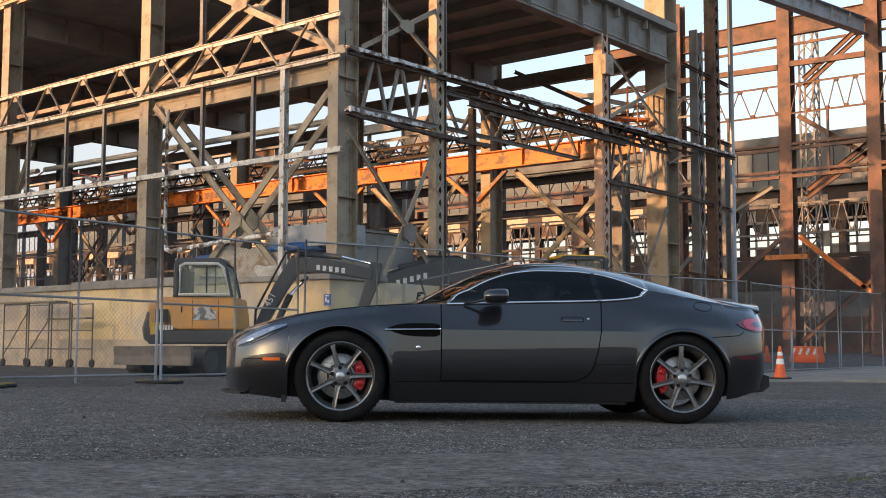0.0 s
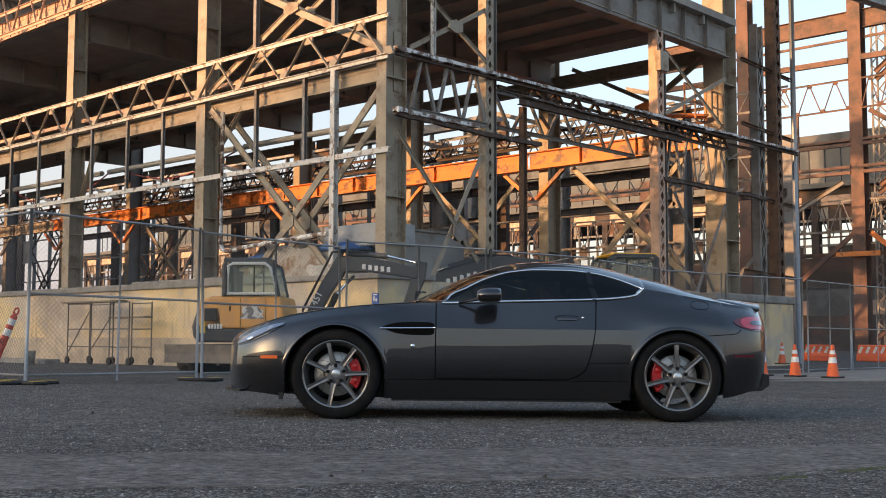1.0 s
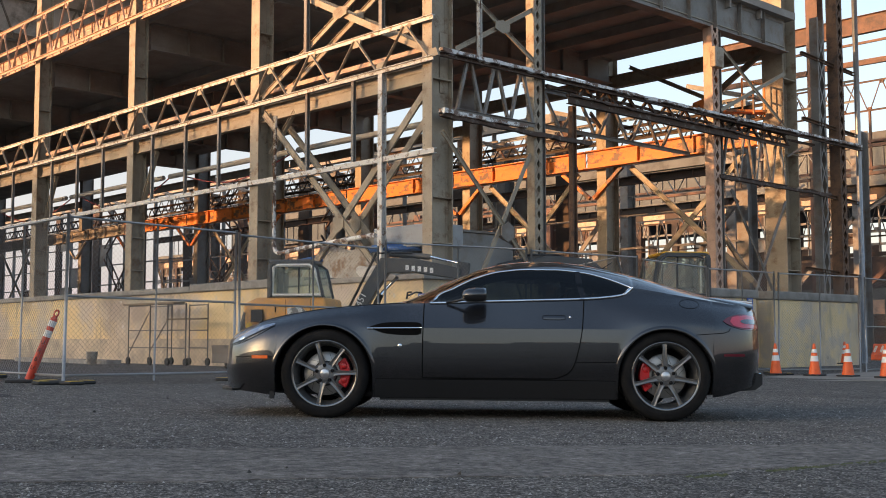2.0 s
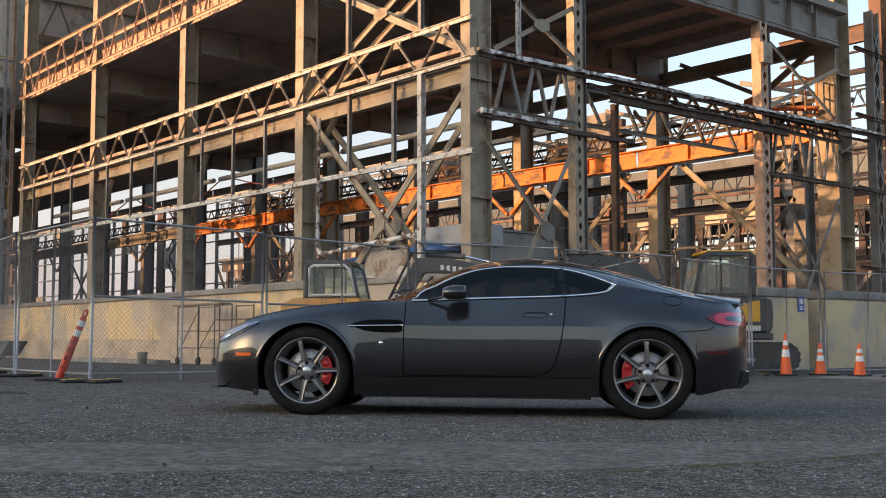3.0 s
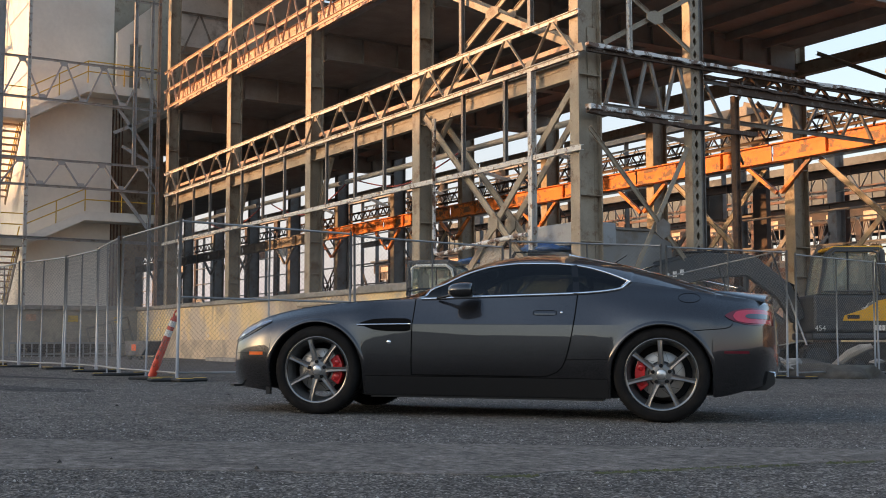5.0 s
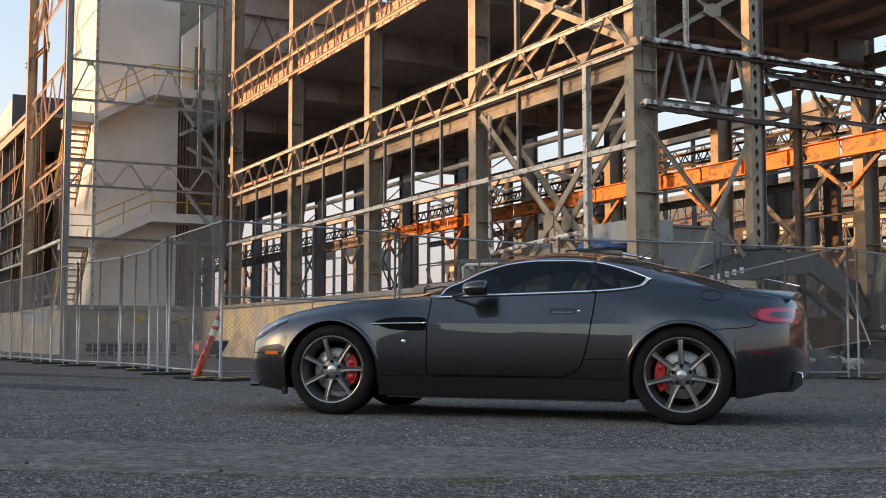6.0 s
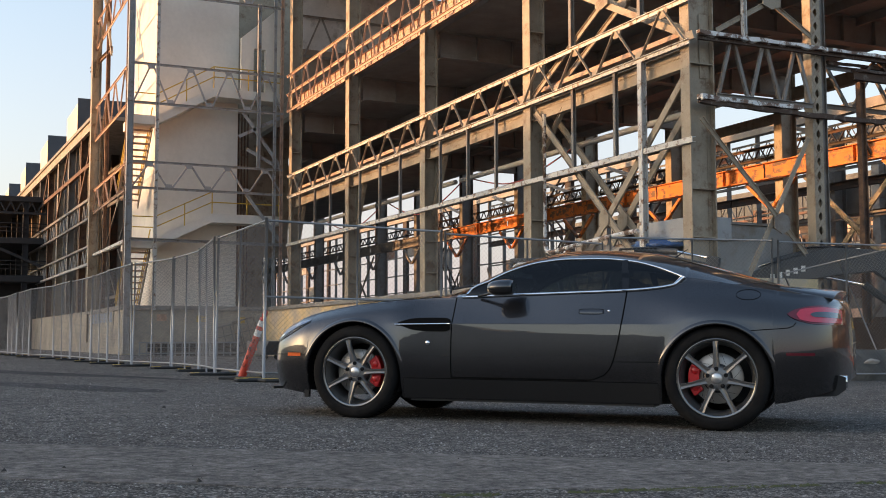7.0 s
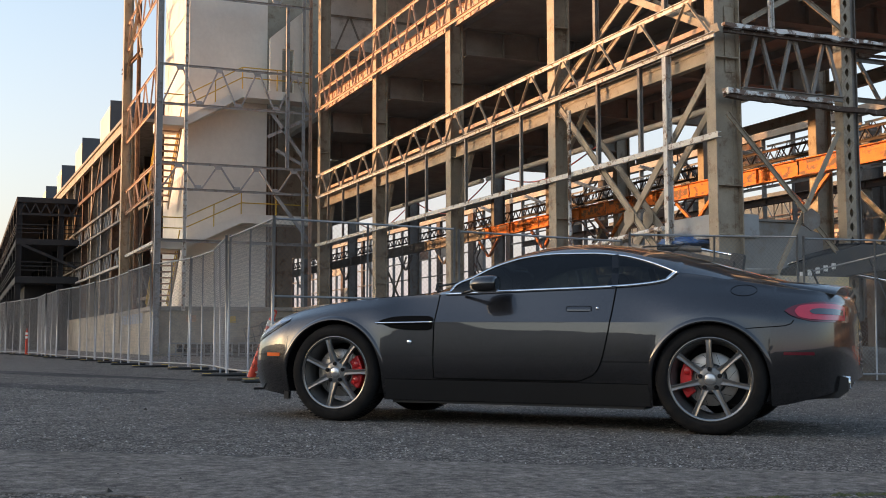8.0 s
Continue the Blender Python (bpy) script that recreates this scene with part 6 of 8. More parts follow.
# ---- long wing beyond the tower ----
wing = thing("mill_wing", "long rusting steel mill wing with cream rooftop penthouses", "building")
nb = 13
for k in range(nb + 1):
    x = -62.6 - 4.9 * k
    y = 11.7 - 0.028 * (-62.6 - x)
    bm = B()
    ibeam(bm, (x, y + 0.2, -0.3), (x, y + 0.2, 12.9), 0.4, 0.45, 0.03, 0.02, (0, 1, 0))
    part("column", bm, (TAN, RUST, GREYSTEEL)[k % 3], wing)
    if k < nb:
        x2, y2 = x - 4.9, y - 0.028 * 4.9
        for z, h, mat_ in ((12.8, 0.5, TAN), (8.6, 0.16, GREYSTEEL), (7.5, 0.14, GREYSTEEL), (5.9, 0.12, GREYSTEEL), (4.9, 0.14, PALEGREY), (10.6, 0.24, RUST)):
            bm = B()
            bar(bm, (x, y, z), (x2, y2, z), 0.2, h)
            part("beam", bm, mat_, wing)
        for q in range(3):
            bm = B()
            f0, f1 = q / 3, (q + 0.5) / 3
            bar(bm, (x + (x2 - x) * f0, y, 7.5), (x + (x2 - x) * f1, y, 8.6), 0.06, 0.1)
            bar(bm, (x + (x2 - x) * f1, y, 8.6), (x + (x2 - x) * (q + 1) / 3, y, 7.5), 0.06, 0.1)
            part("lattice", bm, PALEGREY, wing)
            bm = B()
            bar(bm, (x + (x2 - x) * f0, y, 4.9), (x + (x2 - x) * f1, y, 5.9), 0.06, 0.09)
            bar(bm, (x + (x2 - x) * f1, y, 5.9), (x + (x2 - x) * (q + 1) / 3, y, 4.9), 0.06, 0.09)
            part("lattice", bm, PALEGREY, wing)
            bm = B()
            ibeam(bm, (x + (x2 - x) * (q + 0.5) / 3, y + 0.25, 2.2), (x + (x2 - x) * (q + 0.5) / 3, y + 0.25, 12.8), 0.12, 0.14, 0.015, 0.015, (0, 1, 0))
            part("post", bm, (GREYSTEEL, PALEGREY, TAN)[(k + q) % 3], wing)
        bm = B()
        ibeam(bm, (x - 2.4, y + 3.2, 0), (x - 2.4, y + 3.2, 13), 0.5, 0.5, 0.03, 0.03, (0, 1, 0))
        part("inner_column", bm, SHADEBROWN, wing)
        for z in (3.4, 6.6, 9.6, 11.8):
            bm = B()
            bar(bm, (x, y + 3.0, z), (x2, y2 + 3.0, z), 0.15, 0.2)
            part("inner_beam", bm, (SHADEBROWN, GREYSTEEL)[int(z) % 2], wing)
        bm = B()
        bar(bm, (x, y + 3.1, 3.4), (x2, y2 + 3.1, 6.6), 0.08, 0.16)
        bar(bm, (x, y + 3.1, 9.6), (x2, y2 + 3.1, 6.6), 0.08, 0.16)
        part("inner_brace", bm, GREYSTEEL, wing)
        if k % 2 == 0:
            bm = B()
            bar(bm, (x, y - 0.05, 12.5), (x2, y2 - 0.05, 8.8), 0.08, 0.2)
            part("brace", bm, RUST, wing)
bm = B()
prism(bm, [(-81, 14.6), (-127, 13.3), (-127, 24), (-81, 24)], -0.4, 12.7, "xy")
bmesh.ops.recalc_face_normals(bm, faces=bm.faces[:])
part("inner_wall", bm, DECKDARK, wing)
bm = B()
prism(bm, [(-62.7, 11.5), (-127, 9.7), (-127, 24), (-62.7, 24)], 13.05, 13.25, "xy")
bmesh.ops.recalc_face_normals(bm, faces=bm.faces[:])
part("roof", bm, COPING, wing)
BLUEBLACK = material("dark_blue_grey_sheet", (0.06, 0.07, 0.085), 0.6, 0, 0.2, 2, bump=0.1)
for k in range(5):
    x = -69.0 - 14.0 * k
    y = 11.75 - 0.028 * (-62.6 - x)
    bm = B()
    box(bm, (x - 6.5, y, 13.25), (x, y + 6.0, 15.3))
    ph = part("penthouse", bm, material("sunlit_cream_paint", (0.72, 0.66, 0.5), 0.8, 0, 0.1, 0.5) if k == 0 else bpy.data.materials["sunlit_cream_paint"], wing, "cream rooftop penthouse")
    # dark end sheet: the unlit face's shade is put into its colour
    bm = B()
    box(bm, (x + 0.004, y - 0.1, 13.25), (x + 0.05, y + 6.0, 15.45))
    part("slate_end", bm, BLUEBLACK, ph)
bm = B()
prism(bm, [(-62.6, 11.5), (-127, 9.6), (-127, 13), (-62.6, 13)], -0.4, 2.2, "xy")
bmesh.ops.recalc_face_normals(bm, faces=bm.faces[:])
part("plinth", bm, OLDPLINTH, wing)

# dark open frame at the far end of the street
dark = thing("dark_frame_building", "dark open steel frame of a far building", "building")
BLACKSTEEL = material("near_black_steel", (0.035, 0.032, 0.032), 0.8, 0, 0.3, 1.0, bump=0.1)
DX0, DX1, DY0, DY1 = -200.0, -85.0, 6.8, 13.0
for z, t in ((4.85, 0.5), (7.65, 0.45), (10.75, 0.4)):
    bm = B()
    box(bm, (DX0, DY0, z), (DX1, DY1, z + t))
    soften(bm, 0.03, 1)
    part("floor_slab", bm, BLACKSTEEL, dark)
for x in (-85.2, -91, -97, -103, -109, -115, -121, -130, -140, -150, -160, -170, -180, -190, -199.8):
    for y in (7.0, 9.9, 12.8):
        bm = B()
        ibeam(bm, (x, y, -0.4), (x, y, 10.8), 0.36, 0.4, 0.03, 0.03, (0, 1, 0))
        part("column", bm, BLACKSTEEL, dark)
for z0 in (5.35, 8.1):
    for z in (0.45, 0.75, 1.05):
        for a, b in (((DX1, DY0), (DX1, DY1)), ((DX1, DY0), (DX0, DY0))):
            bm = B()
            bar(bm, (*a, z0 + z), (*b, z0 + z), 0.06, 0.07)
            part("guard_rail", bm, BLACKSTEEL, dark)
for y0, y1 in ((7.0, 9.9), (9.9, 12.8)):
    for q in range(4):
        f0, fm, f1 = (y0 + (y1 - y0) * (q + u) / 4 for u in (0, 0.5, 1))
        bm = B()
        bar(bm, (DX1 + 0.05, f0, 9.95), (DX1 + 0.05, fm, 10.7), 0.06, 0.09)
        bar(bm, (DX1 + 0.05, fm, 10.7), (DX1 + 0.05, f1, 9.95), 0.06, 0.09)
        part("lattice", bm, BLACKSTEEL, dark)
    bm = B()
    bar(bm, (DX1 + 0.05, y0, 9.9), (DX1 + 0.05, y1, 9.9), 0.1, 0.16)
    part("beam", bm, BLACKSTEEL, dark)
bm = B()
bar(bm, (DX1 + 0.1, 7.1, 7.7), (DX1 + 0.1, 12.7, 5.3), 0.1, 0.2)
part("brace", bm, BLACKSTEEL, dark)
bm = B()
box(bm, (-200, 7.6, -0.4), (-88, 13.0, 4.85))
part("base_wall", bm, BLACKSTEEL, dark)

# ---- far aisle wall seen through the frame ----
far = thing("far_mill_building", "far brown mill building with glazed bays and a grey roof", "building")
DARKBROWN = material("dark_brown_cladding", (0.045, 0.032, 0.028), 0.8, 0, 0.3, 0.3, (0.075, 0.045, 0.035), 0.45, 0.06, 0.3, 0.1, 8)
# white walls held dark in colour, for the shade that lies on them
SHADEWALL = material("shaded_white_wall", (0.13, 0.127, 0.123), 0.8, 0, 0.2, 0.4, (0.08, 0.076, 0.07), 0.45, 0.06, 0.5, 0.1, 8)
for z0, z1, y0, mat_, nm in ((-0.4, 2.4, 85.0, SHADEBROWN, "low_wall"), (2.4, 4.5, 85.1, SHADEWALL, "wall"), (4.5, 6.9, 85.0, DARKBROWN, "spandrel"), (10.9, 12.4, 85.2, DARKBROWN, "spandrel"),
                             (12.4, 12.8, 84.6, SHADEWALL, "cornice"), (12.8, 16.2, 87.0, material("blue_grey_cladding", (0.055, 0.065, 0.075), 0.55, 0, 0.25, 0.3, (0.10, 0.115, 0.12), 0.42, 0.05, 0.15, 0.1, 8), "upper_wall"), (16.2, 17.0, 86.6, SHADEWALL, "roof")):
    bm = B()
    box(bm, (-152 if z1 < 13 else -134, y0, z0), (25, 86.0 if z1 < 12 else 98.0, z1 - 0.004))
    part(nm, bm, mat_, far)
pick = random.Random(12)
for k in range(44):
    x = -150 + 4 * k
    bm = B()
    box(bm, (x - 0.3, 85.05, 6.9), (x + 0.3, 85.7, 10.9))
    part("pier", bm, DARKBROWN, far)
    win = thing("window", "", "")
    win.parent = far
    for z in (7.9, 8.9, 9.9):
        bm = B()
        box(bm, (x + 0.3, 85.2, z - 0.09), (x + 3.7, 85.4, z + 0.09))
        part("transom", bm, GREYSTEEL, win)
    for q in (1, 2, 3):
        bm = B()
        box(bm, (x + q - 0.06, 85.2, 6.9), (x + q + 0.06, 85.4, 10.9))
        part("mullion", bm, GREYSTEEL, win)
    for row, (za, zb) in enumerate(((6.9, 7.81), (7.99, 8.81), (8.99, 9.81), (9.99, 10.9))):
        for q, (xa, xb) in enumerate(((0.3, 0.94), (1.06, 1.94), (2.06, 2.94), (3.06, 3.7))):
            if pick.random() < (0.75, 0.55, 0.2, 0.45)[row]:
                bm = B()
                box(bm, (x + xa, 85.28, za), (x + xb, 85.3, zb))
                part("panel", bm, pick.choice((SHADEBROWN, DARKBROWN, GREYSTEEL)), win)
    # sunlit patches under the cornice and lit low windows, put in as orange panels
    bm = B()
    box(bm, (x + 0.5, 85.15, 11.05), (x + 2.9, 85.196, 11.8))
    part("brick_panel", bm, REDTAN, far)
    if k % 2:
        bm = B()
        box(bm, (x + 0.4, 85.05, 2.45), (x + 3.3, 85.096, 3.55))
        part("boarded_window", bm, REDTAN, far)
    for q in range(3):
        bm = B()
        box(bm, (x + 1.33 * q, 86.9, 12.9), (x + 1.33 * q + 0.1, 86.996, 16.1))
        part("cladding_rib", bm, BLUEBLACK, far)

# ---- temporary fence ----
WIRE = material("dull_galvanised_wire", (0.21, 0.21, 0.21), 0.5, 0.4, 0.2, 8, bump=0)

def fence_panel(a, b, mid_rail=True, h=2.36, lean=0.0, mesh_on=True, feet=True):
    a, b = Vector((*a, ground_z(a[1]))), Vector((*b, ground_z(b[1])))
    L = (b - a).length
    d = (b - a).normalized()
    n = d.cross(Vector((0, 0, 1)))
    m = Matrix(((d.x, -n.x, 0, a.x), (d.y, -n.y, 0, a.y), (d.z, 0, 1, a.z), (0, 0, 0, 1)))
    m = m @ Matrix.Rotation(radians(lean), 4, "X")
    e = thing("fence_panel", "galvanised temporary chain-link fence panel on rubber feet", "fence", m, "temporary fence")
    for x, top in ((0.03, h), (L - 0.03, h), (L / 2, h - 0.04)):
        bm = B()
        r = 0.021 if abs(x - L / 2) > 0.1 else 0.016
        tube(bm, [(x, 0, 0.02), (x, 0, top)], r, 8)
        part("post", bm, GALV, e, smooth=True)
    for z in (0.12, h - 0.04) + ((1.22,) if mid_rail else ()):
        bm = B()
        tube(bm, [(0.03, 0, z), (L - 0.03, 0, z)], 0.017, 8)
        part("rail", bm, GALV, e, smooth=True)
    if mesh_on:
        bm = B()
        pitch = 0.075
        w = 0.0036
        H = h - 0.16
        for s in (1, -1):
            k = -int(H / pitch) - 1
            while k * pitch < L:
                x0 = k * pitch
                p, q = (x0, 0.12), (x0 + H, 0.12 + H)
                lo, hi = max(0.03, p[0]), min(L - 0.03, q[0])
                if hi - lo > 0.02:
                    pa, pb = (lo, 0.12 + lo - p[0]), (hi, 0.12 + hi - p[0])
                    if s < 0:
                        pa, pb = (L - pa[0], pa[1]), (L - pb[0], pb[1])
                    A, C = Vector((pa[0], 0.004 * s, pa[1])), Vector((pb[0], 0.004 * s, pb[1]))
                    u = (C - A).normalized().cross(Vector((0, 1, 0))) * w * 0.5
                    f = Vector((0, w * 0.5, 0))
                    vs = [bm.verts.new(P + o_) for P in (A, C) for o_ in (u, f, -u, -f)]
                    for i in range(4):
                        bm.faces.new((vs[i], vs[(i + 1) % 4], vs[4 + (i + 1) % 4], vs[4 + i]))
                k += 1
        part("chain_link", bm, WIRE, e, "diamond chain-link wire")
    if feet:
        foot(e, L)
    return e


FOOTBLACK = material("black_recycled_rubber", (0.03, 0.03, 0.03), 0.85, 0, 0.3, 8)


def foot(e, L):
    for x in (0.0,):
        bm = B()
        box(bm, (x - 0.12, -0.42, 0.0), (x + 0.12, 0.42, 0.05))
        soften(bm, 0.02, 1)
        f = part("foot", bm, FOOTBLACK, e)
        for s in (-1, 1):
            bm = B()
            box(bm, (x - 0.10, s * 0.33 - 0.07, 0.051), (x + 0.10, s * 0.33 + 0.07, 0.056))
            part("yellow_stripe", bm, YELLOWPAINT, f)


LINE_A = [(-13.58, 7.6), (-13.92, 10.66), (-14.28, 13.95), (-13.4, 16.9), (-12.92, 19.75)]
LINE_B = [(-13.5, 7.68), (-16.7, 7.72), (-19.35, 8.05), (-21.72, 8.0), (-23.95, 7.55), (-26.8, 7.42), (-29.57, 7.38), (-32.6, 7.2), (-35.5, 7.02), (-38.64, 6.54), (-42.1, 6.4), (-45.67, 6.33), (-49.2, 5.82), (-52.4, 5.32), (-56.0, 5.0)]
LINE_C = [(-12.98, 20.0), (-13.42, 23.05), (-13.1, 25.5), (-12.3, 28.2)]
LINE_D = [(-12.3, 28.4), (-12.4, 31.4), (-12.1, 34.4), (-11.75, 37.3)]
for line, rail in ((LINE_A, True), (LINE_B, False), (LINE_C, False), (LINE_D, True)):
    for k, (a, b) in enumerate(zip(line, line[1:])):
        a2 = Vector(a) + (Vector(b) - Vector(a)).normalized() * 0.05
        tall = line in (LINE_C, LINE_D) or (line is LINE_A and k > 1)
        fence_panel(tuple(a2), b, rail if line is not LINE_A else k < 2, 2.5 if tall else 2.37, (0.6, -0.8, 0.3)[k % 3])
# a fallen panel leaning against the line
fallen = fence_panel((0, 0), (2.6, 0), False, 2.3, feet=False)
along = Vector((1.9, 0.7, 0.35)).normalized()
rise = Vector((-0.3, -1.2, 1.94))
rise = (rise - along * rise.dot(along)).normalized()
corner = Vector((-14.4, 21.0, 2.45)) - along * 2.57 - rise * 2.26
across = rise.cross(along)
fallen.matrix_basis = Matrix(((along.x, across.x, rise.x, corner.x), (along.y, across.y, rise.y, corner.y), (along.z, across.z, rise.z, corner.z), (0, 0, 0, 1)))
tagged(fallen, "loose fence panel tipped against the standing fence")

# ---- cones, delineators, barriers ----
CONE = material("orange_cone_plastic", (0.85, 0.13, 0.03), 0.5, 0, 0.12, 6, (0.5, 0.1, 0.04), 0.34, 0.08, 8, 0.05)
BAND = material("white_reflective_band", (0.78, 0.78, 0.76), 0.4, 0, 0.1, 8)
REDPOST = material("faded_red_plastic", (0.62, 0.06, 0.03), 0.5, 0, 0.15, 5, (0.4, 0.05, 0.03), 0.36, 0.08, 5, 0.05)


def cone(x, y, z, h=0.72, label="orange traffic cone with two white bands"):
    e = thing("traffic_cone", label, "traffic cone", pose(x, y, z), "traffic cones")
    bm = B()
    box(bm, (-0.19, -0.19, 0), (0.19, 0.19, 0.035))
    soften(bm, 0.015)
    part("base", bm, FOOTBLACK, e)

    def rad(t):
        return 0.135 - 0.108 * t
    bm = B()
    lathe(bm, [(rad(t), 0.035 + t * (h - 0.035)) for t in np.linspace(0, 1, 8)] + [(0.0, h)], 20, "z")
    body = part("body", bm, CONE, e, smooth=True)
    for t0, t1 in ((0.42, 0.60), (0.70, 0.82)):
        bm = B()
        lathe(bm, [(rad(t) + 0.003, 0.035 + t * (h - 0.035)) for t in (t0, t1)], 20, "z")
        part("band", bm, BAND, body, smooth=True)
    return e


PZ = ground_z(24) + 0.02
cone(-9.72, 24.15, PZ)
cone(-10.68, 24.35, PZ)
cone(-12.72, 23.4, PZ, 0.95, "tall orange traffic cone with two white bands")
cone(-12.45, 24.35, PZ)
cone(-11.45, 24.3, PZ)
cone(-16.5, 35.5, PZ)


def delineator(m, h=1.14, letters=True):
    e = thing("delineator_post", "red plastic delineator post with white bands, leaning on its rubber base" if letters else "red plastic delineator post with white bands", "traffic post", m)
    bm = B()
    box(bm, (-0.24, -0.3, 0), (0.24, 0.3, 0.045))
    soften(bm, 0.02)
    base = part("base", bm, FOOTBLACK, e)
    tilt = Matrix.Rotation(radians(21 if letters else 2), 4, "Y")

    def add(nm, prof, mat, parent, n=18):
        bm = B()
        lathe(bm, prof, n, "z")
        bm.transform(tilt)
        return part(nm, bm, mat, parent, smooth=True)
    tube_ = add("post", [(0.062, 0.04), (0.060, 0.3), (0.054, 0.6), (0.052, 0.78), (0.05, 0.98), (0.034, 1.0), (0.03, 1.03), (0.0, 1.03)], REDPOST, e)
    for z0, z1 in ((0.70, 0.80), (0.86, 0.95)):
        add("band", [(0.0555, z0), (0.0535, z1)], BAND, tube_)
    bm = B()
    tube(bm, [(0.03 * math.cos(a), 0.0, 1.06 + 0.05 * math.sin(a)) for a in np.linspace(0, math.tau, 14)[:-1]], 0.014, 8, True)
    bm.transform(tilt)
    part("grip", bm, REDPOST, tube_, smooth=True)
    if letters:
        for k, ch in enumerate("UBRU"):
            face = Matrix.Rotation(-1.68 + math.pi / 2, 4, "Z") @ Matrix.Translation((0, -0.0625, 0.20 + 0.13 * k)) @ Matrix.Rotation(math.pi / 2, 4, "X")
            lettering(ch, 0.085, BLACKTRIM, tube_, tilt @ face)
    return e


delineator(pose(-14.62, 7.62, ground_z(7.6), 0, 0, 52))
delineator(pose(-47.8, 6.0, ground_z(6.0)), letters=False)


def barrier(x, y, rz):
    e = thing("water_barrier", "faded orange plastic water barrier with white marks", "barrier", pose(x, y, PZ - 0.09, 0, 0, rz), "water barriers")
    bm = B()
    prism(bm, [(-0.28, 0), (0.28, 0), (0.26, 0.22), (0.14, 0.42), (0.11, 0.68), (-0.11, 0.68), (-0.14, 0.42), (-0.26, 0.22)], -0.68, 0.68, "xz")
    soften(bm, 0.04)
    part("shell", bm, CONE, e)
    for k in range(4):
        bm = B()
        bar(bm, (0.19, -0.57 + 0.33 * k, 0.34), (0.125, -0.47 + 0.33 * k, 0.6), 0.008, 0.12, up=(0, 1, 0))
        part("stripe", bm, WHITE, e)


barrier(-20.0, 46.0, -103)
barrier(-17.8, 46.3, -99)

# ---- excavators ----
DIGORANGE = material("dusty_orange_machine_paint", (0.74, 0.36, 0.10), 0.55, 0, 0.2, 2.5, (0.50, 0.30, 0.17), 0.42, 0.1, 3, 0.1)
DIGYELLOW = material("yellow_machine_paint", (0.72, 0.38, 0.03), 0.45, 0, 0.15, 2.5, (0.4, 0.24, 0.08), 0.36, 0.08, 3, 0.1)
DIGGREY = material("grey_machine_paint", (0.052, 0.056, 0.06), 0.5, 0, 0.25, 2.5, (0.09, 0.082, 0.072), 0.42, 0.1, 4, 0.12)
TRACK = material("muddy_track_rubber", (0.05, 0.046, 0.042), 0.9, 0, 0.3, 5, (0.13, 0.11, 0.09), 0.4, 0.1, 6, 0.3)
CABGLASS = glass_material("cab_glass", (0.86, 0.94, 0.88), 0.0, 1.5, 0.22)
SEALWHITE = material("chalky_white_seal", (0.62, 0.62, 0.58), 0.7, 0, 0.15, 8, (0.3, 0.28, 0.25), 0.36, 0.06, 14, 0.2, 60)


